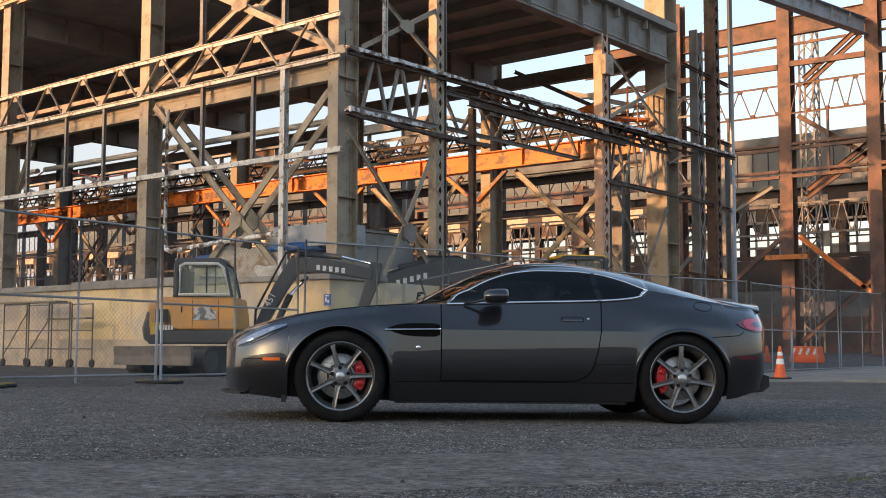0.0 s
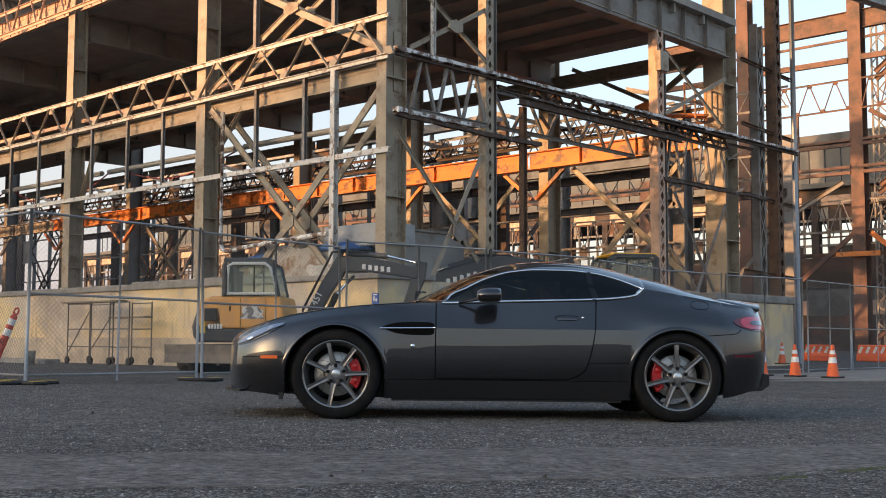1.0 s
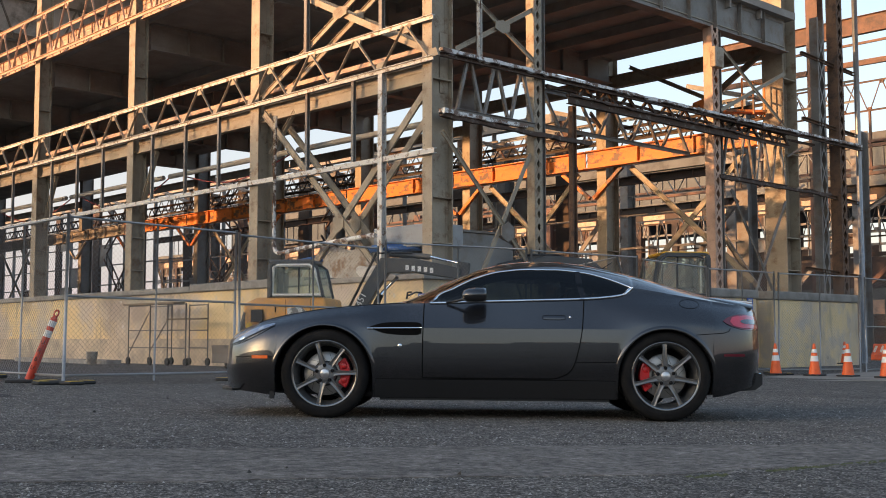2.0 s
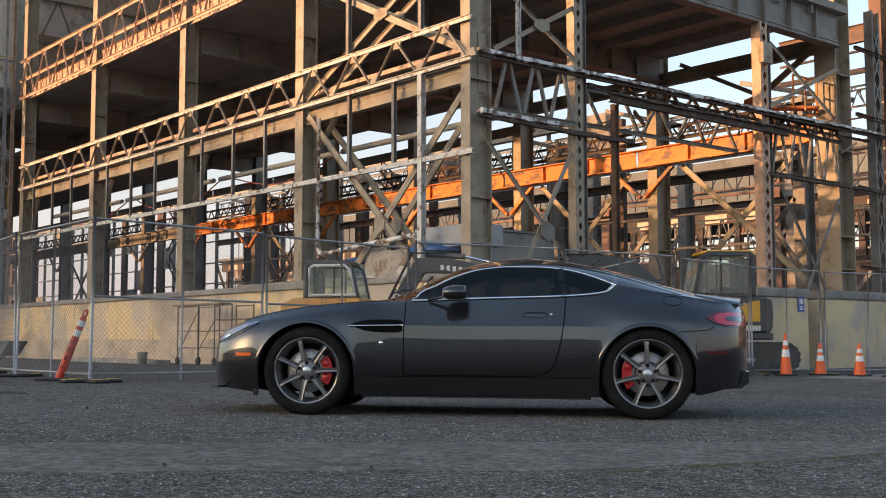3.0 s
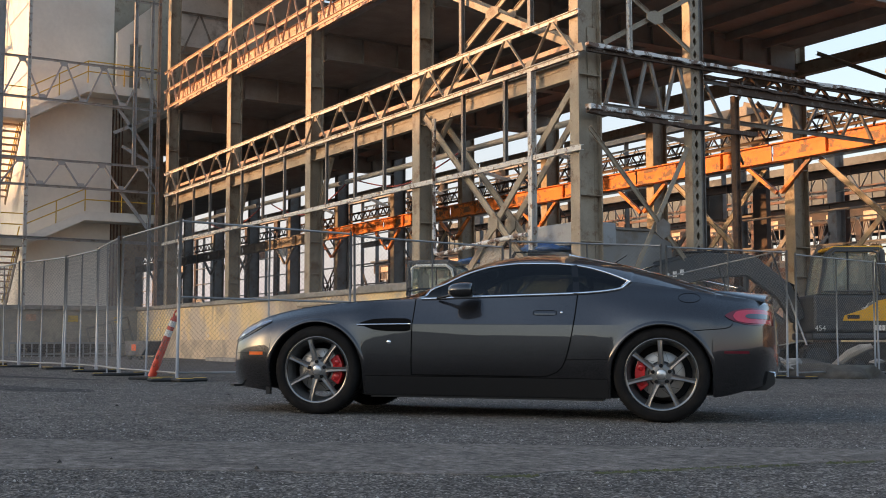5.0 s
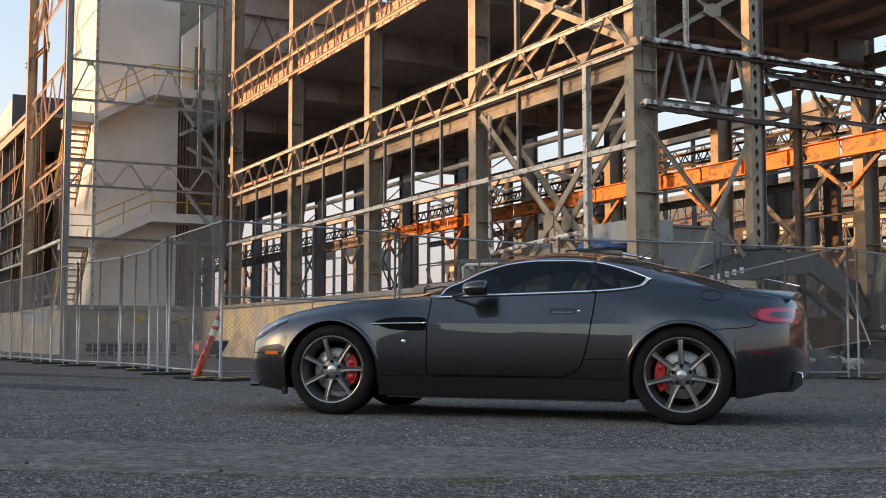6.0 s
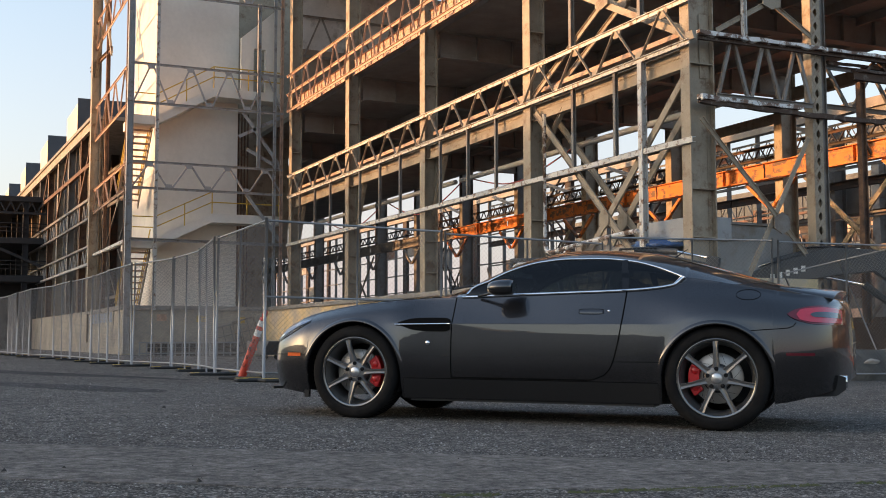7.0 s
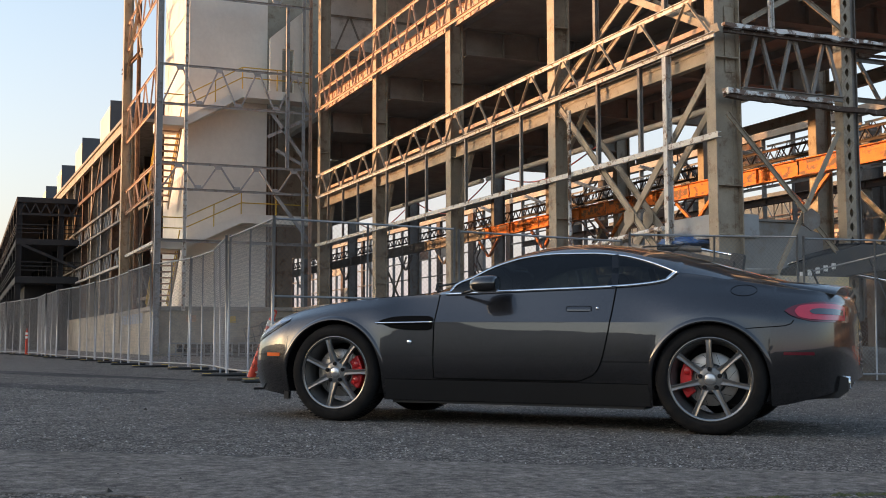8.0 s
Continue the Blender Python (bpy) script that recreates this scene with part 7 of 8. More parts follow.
def excavator(m, s, shell, boom_pts, stick, label, blade=True, facing=1):
    e = thing("excavator", label, "excavator", m)

    def P(*c):
        return tuple(v * s for v in c)

    def pbox(nm, lo, hi, mat, bevel=0.04, parent=None):
        bm = B()
        box(bm, P(*lo), P(*hi))
        soften(bm, bevel * s)
        return part(nm, bm, mat, parent or e)
    slew = Matrix.Rotation(radians(66 if blade else 0), 4, "Z")
    for k in (-1, 1):
        bm = B()
        pts = []
        for i in range(28):
            a = i * math.tau / 28
            cx = 0.92 if math.cos(a) > 0 else -0.92
            pts.append((cx + 0.29 * math.cos(a), 0.31 + 0.29 * math.sin(a)))
        prism(bm, [P(*p) for p in pts], (k * 0.78 - 0.19) * s, (k * 0.78 + 0.19) * s, "xz")
        bmesh.ops.recalc_face_normals(bm, faces=bm.faces[:])
        trk = part("track", bm, TRACK, e, "muddy crawler track")
        trk.matrix_basis = slew
        bm = B()
        n = 44
        per = 4 * 0.92 + math.tau * 0.29
        for i in range(n):
            dist = i * per / n
            if dist < 1.84:
                c, nrm = (-0.92 + dist, 0.60), (0, 1)
            elif dist < 1.84 + math.pi * 0.29:
                a = math.pi / 2 - (dist - 1.84) / 0.29
                c, nrm = (0.92 + 0.29 * math.cos(a), 0.31 + 0.29 * math.sin(a)), (math.cos(a), math.sin(a))
            elif dist < 3.68 + math.pi * 0.29:
                c, nrm = (0.92 - (dist - 1.84 - math.pi * 0.29), 0.02), (0, -1)
            else:
                a = -math.pi / 2 - (dist - 3.68 - math.pi * 0.29) / 0.29
                c, nrm = (-0.92 + 0.29 * math.cos(a), 0.31 + 0.29 * math.sin(a)), (math.cos(a), math.sin(a))
            bar(bm, P(c[0], k * 0.78 - 0.2, c[1]), P(c[0], k * 0.78 + 0.2, c[1]), 0.05 * s, 0.035 * s, up=(nrm[0], 0, nrm[1]))
        tagged(part("lug_belt", bm, TRACK, trk), kind="stuff")
        for i, xx in enumerate((-0.92, -0.5, -0.17, 0.17, 0.5, 0.92)):
            bm = B()
            r = 0.22 if abs(xx) > 0.9 else 0.11
            zc = 0.31 if abs(xx) > 0.9 else 0.17
            lathe(bm, [(0.0, k * 0.985), (r * 0.5, k * 0.99), (r * 0.55, k * 0.975), (r, k * 0.98), (r, k * 0.9)], 18, "y", (0, 0, 0))
            for v in bm.verts:
                v.co = Vector(P(v.co.x + xx, v.co.y, v.co.z + zc))
            part("track_roller", bm, DIGGREY, trk)
    pbox("undercarriage", (-0.7, -0.6, 0.32), (0.7, 0.6, 0.62), DIGGREY).matrix_basis = slew
    if blade:
        bm = B()
        prism(bm, [P(*p) for p in ((-1.62, 0.24), (-1.55, 0.24), (-1.50, 0.42), (-1.55, 0.62), (-1.63, 0.62), (-1.60, 0.42))], -0.95 * s, 0.95 * s, "xz")
        bmesh.ops.recalc_face_normals(bm, faces=bm.faces[:])
        part("dozer_blade", bm, material("muddy_blade_steel", (0.22, 0.185, 0.15), 0.8, 0, 0.3, 4, (0.12, 0.11, 0.1), 0.45, 0.1, 3, 0.3), e, "muddy grey dozer blade").matrix_basis = slew
        for k in (-1, 1):
            bm = B()
            bar(bm, P(-1.56, k * 0.4, 0.25), P(-0.6, k * 0.4, 0.42), 0.1 * s, 0.12 * s)
            part("blade_arm", bm, DIGGREY, e).matrix_basis = slew
    # upper structure
    top = 1.64 if blade else 1.52
    if blade:
        pbox("turntable", (-0.90, -0.86, 0.66), (0.96, 0.86, 0.948), DIGGREY)
        bm = B()
        prism(bm, [P(*p) for p in ((-0.92, 0.952), (0.95, 0.952), (0.93, 1.30), (0.86, 1.64), (-0.62, 1.64), (-0.92, 1.50))], -0.855 * s, 0.855 * s, "xz")
        soften(bm, 0.05 * s)
        house = part("house", bm, shell, e, "orange engine cover")
        for k in (-1, 1):
            for x in (0.02, 0.56):
                bm = B()
                box(bm, P(x - 0.004, k * 0.857 - 0.004, 0.97), P(x + 0.004, k * 0.857 + 0.004, 1.60))
                part("panel_gap", bm, GAP, house)
            bm = B()
            box(bm, P(-0.22, k * 0.858 - 0.006, 1.32), P(-0.19, k * 0.858 + 0.006, 1.44))
            part("latch", bm, GAP, house)
    else:
        pbox("turntable", (-0.74, -0.85, 0.66), (0.98, 0.85, 0.80), DIGGREY)
        house = pbox("house", (-0.62, -0.86, 0.80), (0.95, 0.86, 1.52), DIGGREY, 0.06)
        for k in (-1, 1):
            bm = B()
            prism(bm, [P(*p) for p in ((-0.46, 1.02), (0.42, 1.02), (0.39, 1.12), (0.02, 1.24), (-0.24, 1.40), (-0.46, 1.44))], (k * 0.868 - 0.012) * s, (k * 0.868 + 0.012) * s, "xz")
            bmesh.ops.recalc_face_normals(bm, faces=bm.faces[:])
            part("side_panel", bm, shell, e, "yellow engine side panel")
    bm = B()
    prism(bm, [P(*p) for p in (((-0.36, 0.68), (-0.84, 0.66), (-1.0, 0.76), (-1.03, 1.0), (-0.92, 1.36), (-0.82, 1.46), (-0.42, 1.44), (-0.36, 1.2)) if blade else ((-0.58, 0.78), (-0.66, 0.80), (-0.72, 0.9), (-0.74, 1.15), (-0.72, 1.45), (-0.58, 1.50)))], -0.855 * s, 0.875 * s, "xz")
    soften(bm, 0.06 * s)
    cw = part("counterweight", bm, DIGGREY, e, "dark rounded counterweight")
    gx, gz_ = (-0.74, 1.12) if blade else (0.12, 1.06)
    for k in (-1, 1):
        bm = B()
        gw, gh = (0.26, 0.26) if blade else (0.22, 0.07)
        box(bm, P(gx, k * 0.882 - 0.01, gz_), P(gx + gw, k * 0.882 + 0.01, gz_ + gh))
        g = part("side_grille", bm, BLACKTRIM, e)
        for q in range(5 if blade else 1):
            bm = B()
            box(bm, P(gx + 0.01, k * 0.894 - 0.008, gz_ + 0.02 + 0.05 * q), P(gx + gw - 0.01, k * 0.894 + 0.008, gz_ + 0.04 + 0.05 * q))
            part("louvre", bm, DIGGREY, g)
        lx, lz = (0.02, 1.16) if blade else (-0.42, 1.08)
        bm = B()
        prism(bm, [P(lx + a, lz + b) for a, b in ((0, 0), (0.5, 0), (0.5, 0.05), (0.46, 0.06), (0.50, 0.18), (0.42, 0.2), (0.36, 0.28), (0.26, 0.31), (0.2, 0.26), (0.04, 0.26), (0.04, 0.07), (0, 0.05))], (k * 0.866 - 0.006) * s, (k * 0.866 + 0.006) * s, "xz")
        bmesh.ops.recalc_face_normals(bm, faces=bm.faces[:])
        part("logo_panel", bm, material("worn_decal", (0.16, 0.16, 0.16), 0.6, 0, 0.3, 9, (0.6, 0.6, 0.58), 0.5, 0.03, 7) if "worn_decal" not in bpy.data.materials else bpy.data.materials["worn_decal"], e)
        for q in range(5):
            bm = B()
            bx_, bz_ = (-0.66, 0.95) if blade else (-0.46, 0.84)
            box(bm, P(bx_ + 0.062 * q, k * 0.88 - 0.006, bz_), P(bx_ + 0.045 + 0.062 * q, k * 0.88 + 0.006, bz_ + 0.10))
            part("lettering_bar", bm, WHITE, e)
        if blade:
            bm = B()
            box(bm, P(-0.84, k * 0.88 - 0.004, 0.86), P(-0.72, k * 0.88 + 0.004, 1.10))
            part("warning_panel", bm, YELLOWPAINT, e, "faded yellow warning sticker")
    # cab: posts, roof, panes, seat
    cab = thing("cab", "", "")
    cab.parent = e
    y0, y1 = (-0.84, 0.12) if blade else (-0.12, 0.84)
    prof = [(-0.36, top), (-0.36, 2.30), (-0.29, 2.38), (0.56, 2.38), (0.70, 2.28), (0.84, top)]
    for k, yy in enumerate((y0, y1)):
        for a, b in zip(prof, prof[1:]):
            bm = B()
            bar(bm, P(a[0], yy, a[1]), P(b[0], yy, b[1]), 0.05 * s, 0.065 * s, up=(0, 1, 0))
            part("post", bm, DIGGREY, cab)
        bm = B()
        v = [bm.verts.new(P(a, yy, z)) for a, z in prof]
        bm.faces.new(v)
        part("side_glass", bm, CABGLASS, cab)
        bm = B()
        loop = [P(a, yy + (-0.065 if k == 0 else 0.065), z) for a, z in ((-0.25, top + 0.05), (-0.24, 2.28), (-0.14, 2.33), (0.54, 2.33), (0.66, 2.24), (0.79, top + 0.05))]
        tube(bm, loop, (0.036 if blade else 0.024) * s, 6, True)
        part("seal", bm, SEALWHITE if blade else DIGGREY, cab, "peeling white window seal" if blade else "")
        bm = B()
        box(bm, P(-0.38, yy - 0.05, top), P(-0.28, yy + 0.05, 2.36))
        soften(bm, 0.03 * s)
        part("rear_post", bm, DIGGREY, cab)
        bm = B()
        bar(bm, P(0.30, yy, top), P(0.30, yy, 2.34), 0.025 * s, 0.03 * s, up=(0, 1, 0))
        part("sash", bm, BLACKTRIM, cab)
    bm = B()
    box(bm, P(-0.37, y0 - 0.02, 2.36), P(0.60, y1 + 0.02, 2.46 if blade else 2.43))
    soften(bm, 0.04 * s)
    part("roof", bm, DIGGREY if blade else shell, cab)
    for nm, a, b in (("front_glass", prof[4], prof[5]), ("rear_glass", prof[0], prof[1])):
        bm = B()
        bm.faces.new([bm.verts.new(P(q[0], yy, q[1])) for q, yy in ((a, y0), (b, y0), (b, y1), (a, y1))])
        part(nm, bm, CABGLASS, cab)
    bm = B()
    sy = 0.0 if blade else 0.72
    box(bm, P(-0.15, -0.62 + sy, top), P(0.3, -0.12 + sy, 1.72))
    box(bm, P(-0.22, -0.6 + sy, 1.72), P(-0.1, -0.14 + sy, 2.2))
    soften(bm, 0.03 * s)
    part("operator_seat", bm, LEATHER, cab)
    # boom in two plates with a knuckle, ram, stick and bucket
    def limb(nm, pts, widths, half, mat):
        bm = B()
        up_, lo_ = [], []
        for i, (p, w) in enumerate(zip(pts, widths)):
            a = Vector(pts[max(0, i - 1)])
            b = Vector(pts[min(len(pts) - 1, i + 1)])
            d = (b - a).normalized()
            n_ = Vector((-d.y, d.x))
            up_.append(Vector(p) + n_ * w / 2)
            lo_.append(Vector(p) - n_ * w / 2)
        prism(bm, [P(*q) for q in up_ + lo_[::-1]], -half * s, half * s, "xz")
        soften(bm, 0.02 * s)
        return part(nm, bm, mat, e)
    boom = limb("boom", boom_pts, [w * (1.0 if blade else 1.4) for w in (0.20, 0.26, 0.30, 0.38, 0.32, 0.24)], 0.13, DIGGREY)
    st = limb("stick", stick, [0.26, 0.30, 0.2], 0.10, DIGGREY)
    a = boom_pts[3]
    tip = boom_pts[-1]
    for q in range(5):
        f = 0.28 + 0.08 * q
        c = (a[0] + (tip[0] - a[0]) * f, a[1] + (tip[1] - a[1]) * f)
        for k in (-1, 1):
            bm = B()
            box(bm, P(c[0], k * 0.134 - 0.004, c[1] - 0.055), P(c[0] + 0.075 * (1 if tip[0] > a[0] else 1), k * 0.134 + 0.004, c[1] + 0.055))
            part("lettering_bar", bm, WHITE, boom)
    bm = B()
    tube(bm, [P(boom_pts[0][0] + 0.3, 0, boom_pts[0][1] - 0.05), P((boom_pts[0][0] + boom_pts[3][0]) / 2 + 0.3, 0, (boom_pts[0][1] + boom_pts[3][1]) / 2 + 0.1)], 0.07 * s, 12)
    ram = part("boom_ram", bm, DIGGREY, e, smooth=True)
    bm = B()
    tube(bm, [P((boom_pts[0][0] + boom_pts[3][0]) / 2 + 0.3, 0, (boom_pts[0][1] + boom_pts[3][1]) / 2 + 0.1), P(boom_pts[3][0] + 0.28, 0, boom_pts[3][1] - 0.25)], 0.035 * s, 10)
    part("ram_rod", bm, CHROME, ram, smooth=True)
    bm = B()
    tube(bm, [P(a[0] + 0.1, 0, a[1] + 0.26), P(a[0] + (tip[0] - a[0]) * 0.6, 0, a[1] + (tip[1] - a[1]) * 0.6 + 0.3)], 0.065 * s, 12)
    ram2 = part("stick_ram", bm, DIGGREY, e, smooth=True)
    bm = B()
    tube(bm, [P(a[0] + (tip[0] - a[0]) * 0.6, 0, a[1] + (tip[1] - a[1]) * 0.6 + 0.3), P(tip[0] + 0.05, 0, tip[1] + 0.22)], 0.03 * s, 10)
    part("ram_rod", bm, CHROME, ram2, smooth=True)
    for k in (-0.06, 0.06):
        bm = B()
        tube(bm, [P(boom_pts[0][0] - 0.05, k, boom_pts[0][1] + 0.15), P(boom_pts[1][0] - 0.22, k, boom_pts[1][1] + 0.1), P(boom_pts[3][0] - 0.2, k, boom_pts[3][1] + 0.28), P(a[0] + 0.6, k, a[1] + 0.27)], 0.018 * s, 6)
        part("hydraulic_hose", bm, BLACKTRIM, boom)
    q = stick[-1]
    bm = B()
    prism(bm, [P(q[0] + dx, q[1] + dz) for dx, dz in ((0.1, 0.1), (-0.1, 0.12), (-0.42, -0.1), (-0.5, -0.42), (-0.3, -0.62), (0.12, -0.60), (-0.05, -0.4), (-0.02, -0.1))], -0.3 * s, 0.3 * s, "xz")
    soften(bm, 0.02 * s)
    part("bucket", bm, RUST, e, "rusty digging bucket")
    return e


boom1 = [(1.24, 0.90), (1.42, 1.28), (1.72, 1.85), (2.04, 2.36), (2.65, 2.36), (3.72, 2.16)]
stick1 = [(3.80, 2.42), (3.74, 2.1), (3.42, 1.2)]
digger = excavator(pose(-18.31, 14.95, ground_z(14.7), 0, 0, 40), 0.96, DIGORANGE, boom1, stick1, "small orange and grey excavator parked behind the fence")
lettering("451", 0.20, WHITE, digger, Matrix.Translation((1.585 * 0.96, -0.137 * 0.96, 1.58 * 0.96)) @ Matrix.Rotation(radians(90), 4, "X") @ Matrix.Rotation(radians(61), 4, "Z"), "unit_number")
boom2 = [(1.02, 1.05), (1.32, 1.62), (1.95, 2.12), (2.75, 2.12), (3.6, 1.93), (4.5, 1.66)]
stick2 = [(4.7, 1.85), (4.5, 1.55), (4.0, 0.7)]
digger = excavator(pose(-15.86, 25.42, ground_z(25), 0, 0, 234), 1.26, DIGYELLOW, boom2, stick2, "yellow and grey excavator behind the fence with its boom lowered", blade=False)
lettering("454", 0.17, WHITE, digger, Matrix.Translation((0.84 * 1.26, 0.885 * 1.26, 0.84 * 1.26)) @ Matrix.Rotation(math.pi, 4, "Z") @ Matrix.Rotation(radians(90), 4, "X"), "unit_number")

# ---- yard clutter ----
CONCRETE = material("broken_concrete", (0.36, 0.34, 0.31), 0.9, 0, 0.25, 2.5, (0.22, 0.2, 0.18), 0.45, 0.1, 3, 0.4, 20)
DIRT = material("grey_dirt", (0.085, 0.075, 0.064), 0.95, 0, 0.3, 1.5, (0.14, 0.125, 0.105), 0.45, 0.12, 3, 0.5, 12)
TARPBLUE = material("blue_tarp", (0.05, 0.14, 0.36), 0.5, 0, 0.2, 4, bump=0.4, bump_scale=6)
BAGWHITE = material("dirty_white_sheeting", (0.55, 0.52, 0.47), 0.75, 0, 0.2, 3, (0.3, 0.26, 0.22), 0.42, 0.1, 3, 0.5, 8)
rng = random.Random(7)


def rock(name, c, r, mat, label, cat, squash=(1, 1, 1), seed=0, rough=0.35):
    bm = B()
    bmesh.ops.create_icosphere(bm, subdivisions=3, radius=1)
    for v in bm.verts:
        k = 1 + rough * noise.noise(v.co * 1.3 + Vector((seed * 3.1, seed, 0))) + rough * 0.5 * noise.noise(v.co * 4 + Vector((0, seed * 1.7, 0))) + rough * 0.4 * noise.noise(v.co * 9 + Vector((seed * 0.7, 0, 0)))
        v.co = Vector((v.co.x * k * r * squash[0], v.co.y * k * r * squash[1], max(-0.3, v.co.z * k) * r * squash[2]))
    ob = part(name, bm, mat, smooth=True)
    ob.matrix_basis = Matrix.Translation(c)
    return tagged(ob, label, cat)


rock("rubble_mound", (-14.6, 22.0, -0.25), 1.5, DIRT, "grey mound of dirt and rubble beside the excavator", "rubble", (1.4, 1.0, 0.26), 3)
rock("rubble_mound", (-15.0, 19.4, -0.2), 1.3, DIRT, "low heap of dirt and broken stone by the wall", "rubble", (1.2, 1.3, 0.5), 9)
for k in range(16):
    c = (-14.2 + rng.uniform(-1.6, 1.2), 21.2 + rng.uniform(-2.6, 3.0), rng.uniform(-0.1, 0.22))
    rock("rubble_stone", c, rng.uniform(0.07, 0.2), CONCRETE, "broken lump of pale concrete", "rubble", (1, 1.3, 0.6), 20 + k, 0.5)
bm = B()
tube(bm, [(-15.15, 23.55, -0.25), (-14.9, 23.7, 0.06), (-14.65, 23.82, 0.27), (-14.45, 23.92, 0.38), (-14.25, 24.0, 0.44)], [0.12, 0.10, 0.13, 0.12, 0.06], 9)
for v in bm.verts:
    v.co += Vector((0.04, 0.04, 0.04)) * noise.noise(v.co * 6)
tagged(part("broken_post", bm, CONCRETE), "bent pale broken concrete post sticking out of the dirt", "rubble")
# pile on the plinth behind the corner
for k, (x, y, z, r, mat_, lab, cat) in enumerate((
        (-23.2, 19.6, 2.2, 0.75, BAGWHITE, "heap of dirty white sheeting on the wall", "sheeting"), (-20.9, 19.5, 2.2, 0.8, BAGWHITE, "heap of dirty white sacks on the wall", "sacks"),
        (-19.6, 19.6, 2.4, 0.6, BAGWHITE, "dirty white sack on the wall", "sacks"), (-22.1, 20.0, 2.1, 0.9, DIRT, "pile of rubble on the wall", "rubble"))):
    rock("debris_mound", (x, y, z), r, mat_, lab, cat, (1.25, 0.8, 0.5), 40 + k, 0.8)
for x, y, z, w in ((-20.2, 19.35, 2.86, 0.7), (-23.6, 19.3, 2.75, 0.45)):
    rock("tarp", (x, y, z), w, TARPBLUE, "crumpled blue tarpaulin on the sacks", "tarpaulin", (1.2, 0.6, 0.22), 60 + int(w * 10), 0.5)
bm = B()
prism(bm, [(-22.9, 2.2), (-20.1, 2.2), (-20.2, 2.9), (-20.9, 3.0), (-21.6, 2.92), (-22.4, 3.06), (-22.8, 2.98)], 19.10, 19.16, "xz")
tagged(part("leaning_board", bm, material("scuffed_plaster_board", (0.42, 0.38, 0.33), 0.85, 0, 0.3, 2.0, (0.25, 0.16, 0.1), 0.45, 0.06, 2.5, 0.3, 15)), "scuffed beige board standing on the wall among the sacks", "board")
bin_ = thing("switchgear_box", "pale grey steel switchgear box behind the hanger post", "electrical box")
bm = B()
box(bm, (-20.95, 19.3, 2.9), (-18.75, 20.4, 3.45))
soften(bm, 0.03)
part("case", bm, material("pale_grey_enamel", (0.33, 0.34, 0.35), 0.5, 0, 0.15, 2, (0.22, 0.2, 0.18), 0.36, 0.08, 3), bin_)
for x in (-20.8, -18.95):
    for y in (19.4, 20.3):
        bm = B()
        box(bm, (x - 0.04, y - 0.04, 2.1), (x + 0.04, y + 0.04, 2.9))
        part("leg", bm, GREYSTEEL, bin_)
hopper = thing("steel_hopper", "plain grey steel hopper behind the crossed braces", "hopper")
bm = B()
prism(bm, [(19.92, 1.3), (22.4, 1.3), (22.3, 3.05), (21.6, 3.29), (19.92, 3.29)], -20.6, -18.85, "yz")
bmesh.ops.recalc_face_normals(bm, faces=bm.faces[:])
part("shell", bm, material("grey_hopper_paint", (0.27, 0.265, 0.255), 0.6, 0, 0.2, 1.2, (0.2, 0.15, 0.11), 0.38, 0.1, 1.6, 0.15), hopper)
bm = B()
box(bm, (-20.7, 19.9, 3.3), (-18.8, 22.0, 3.36))
part("lid", bm, GREYSTEEL, hopper)
# white lagged pipe down the column and along the wall
bm = B()
tube(bm, [(-24.58, 18.72, 6.85), (-24.58, 18.72, 3.2), (-24.5, 18.72, 3.03), (-24.3, 18.72, 2.97), (-22.6, 18.74, 3.1), (-20.6, 18.76, 3.2), (-20.2, 18.76, 3.2)], 0.062, 12)
tagged(part("drain_pipe", bm, PEELWHITE, smooth=True), "peeling white pipe bent along the top of the wall", "pipe")
bm = B()
for x0, x1, sag in ((-26.1, -33.2, 0.55), (-33.6, -40.9, 0.8), (-41.3, -48.8, 0.7)):
    tube(bm, [(x0 + (x1 - x0) * f, 20.6, 6.3 + 0.04 * math.sin(9 * f) - 4 * sag * f * (1 - f)) for f in np.linspace(0, 1, 26)], 0.024, 6)
tagged(part("hanging_cable", bm, material("pink_red_cable", (0.45, 0.10, 0.09), 0.5, 0, 0.1, 5), smooth=True), "red cable sagging below the spandrel beam", "cable")
jbox = thing("junction_box", "weathered tan junction box on the lattice column", "electrical box")
bm = B()
box(bm, (-18.0, 30.35, 9.0), (-17.8, 30.85, 9.65))
soften(bm, 0.03)
part("case", bm, TAN, jbox)
# rolling scaffold by the wall
SCAFTUBE = material("dull_scaffold_tube", (0.16, 0.15, 0.145), 0.6, 0.3, 0.25, 5.0, (0.20, 0.13, 0.09), 0.40, 0.08, 6.0, 0.15, 60)
scaf = thing("rolling_scaffold", "dull grey tubular rolling scaffold with planks, standing by the wall", "scaffold")
gz = ground_z(17.2)
for x in (-29.6, -28.3, -27.3, -26.3):
    for y in (17.0, 17.7):
        bm = B()
        tube(bm, [(x, y, gz + 0.2), (x, y, gz + 1.75)], 0.019, 8)
        part("tube", bm, SCAFTUBE, scaf, smooth=True)
        bm = B()
        lathe(bm, [(0.0, -0.025), (0.11, -0.025), (0.11, 0.025), (0.0, 0.025)], 14, "y", (x, y, gz + 0.11))
        part("caster", bm, BLACKTRIM, scaf)
for z in (0.5, 1.0, 1.72):
    for y in (17.0, 17.7):
        for xa, xb in ((-29.6, -28.3), (-27.3, -26.3)):
            bm = B()
            tube(bm, [(xa, y, gz + z), (xb, y, gz + z)], 0.016, 8)
            part("tube", bm, SCAFTUBE, scaf, smooth=True)
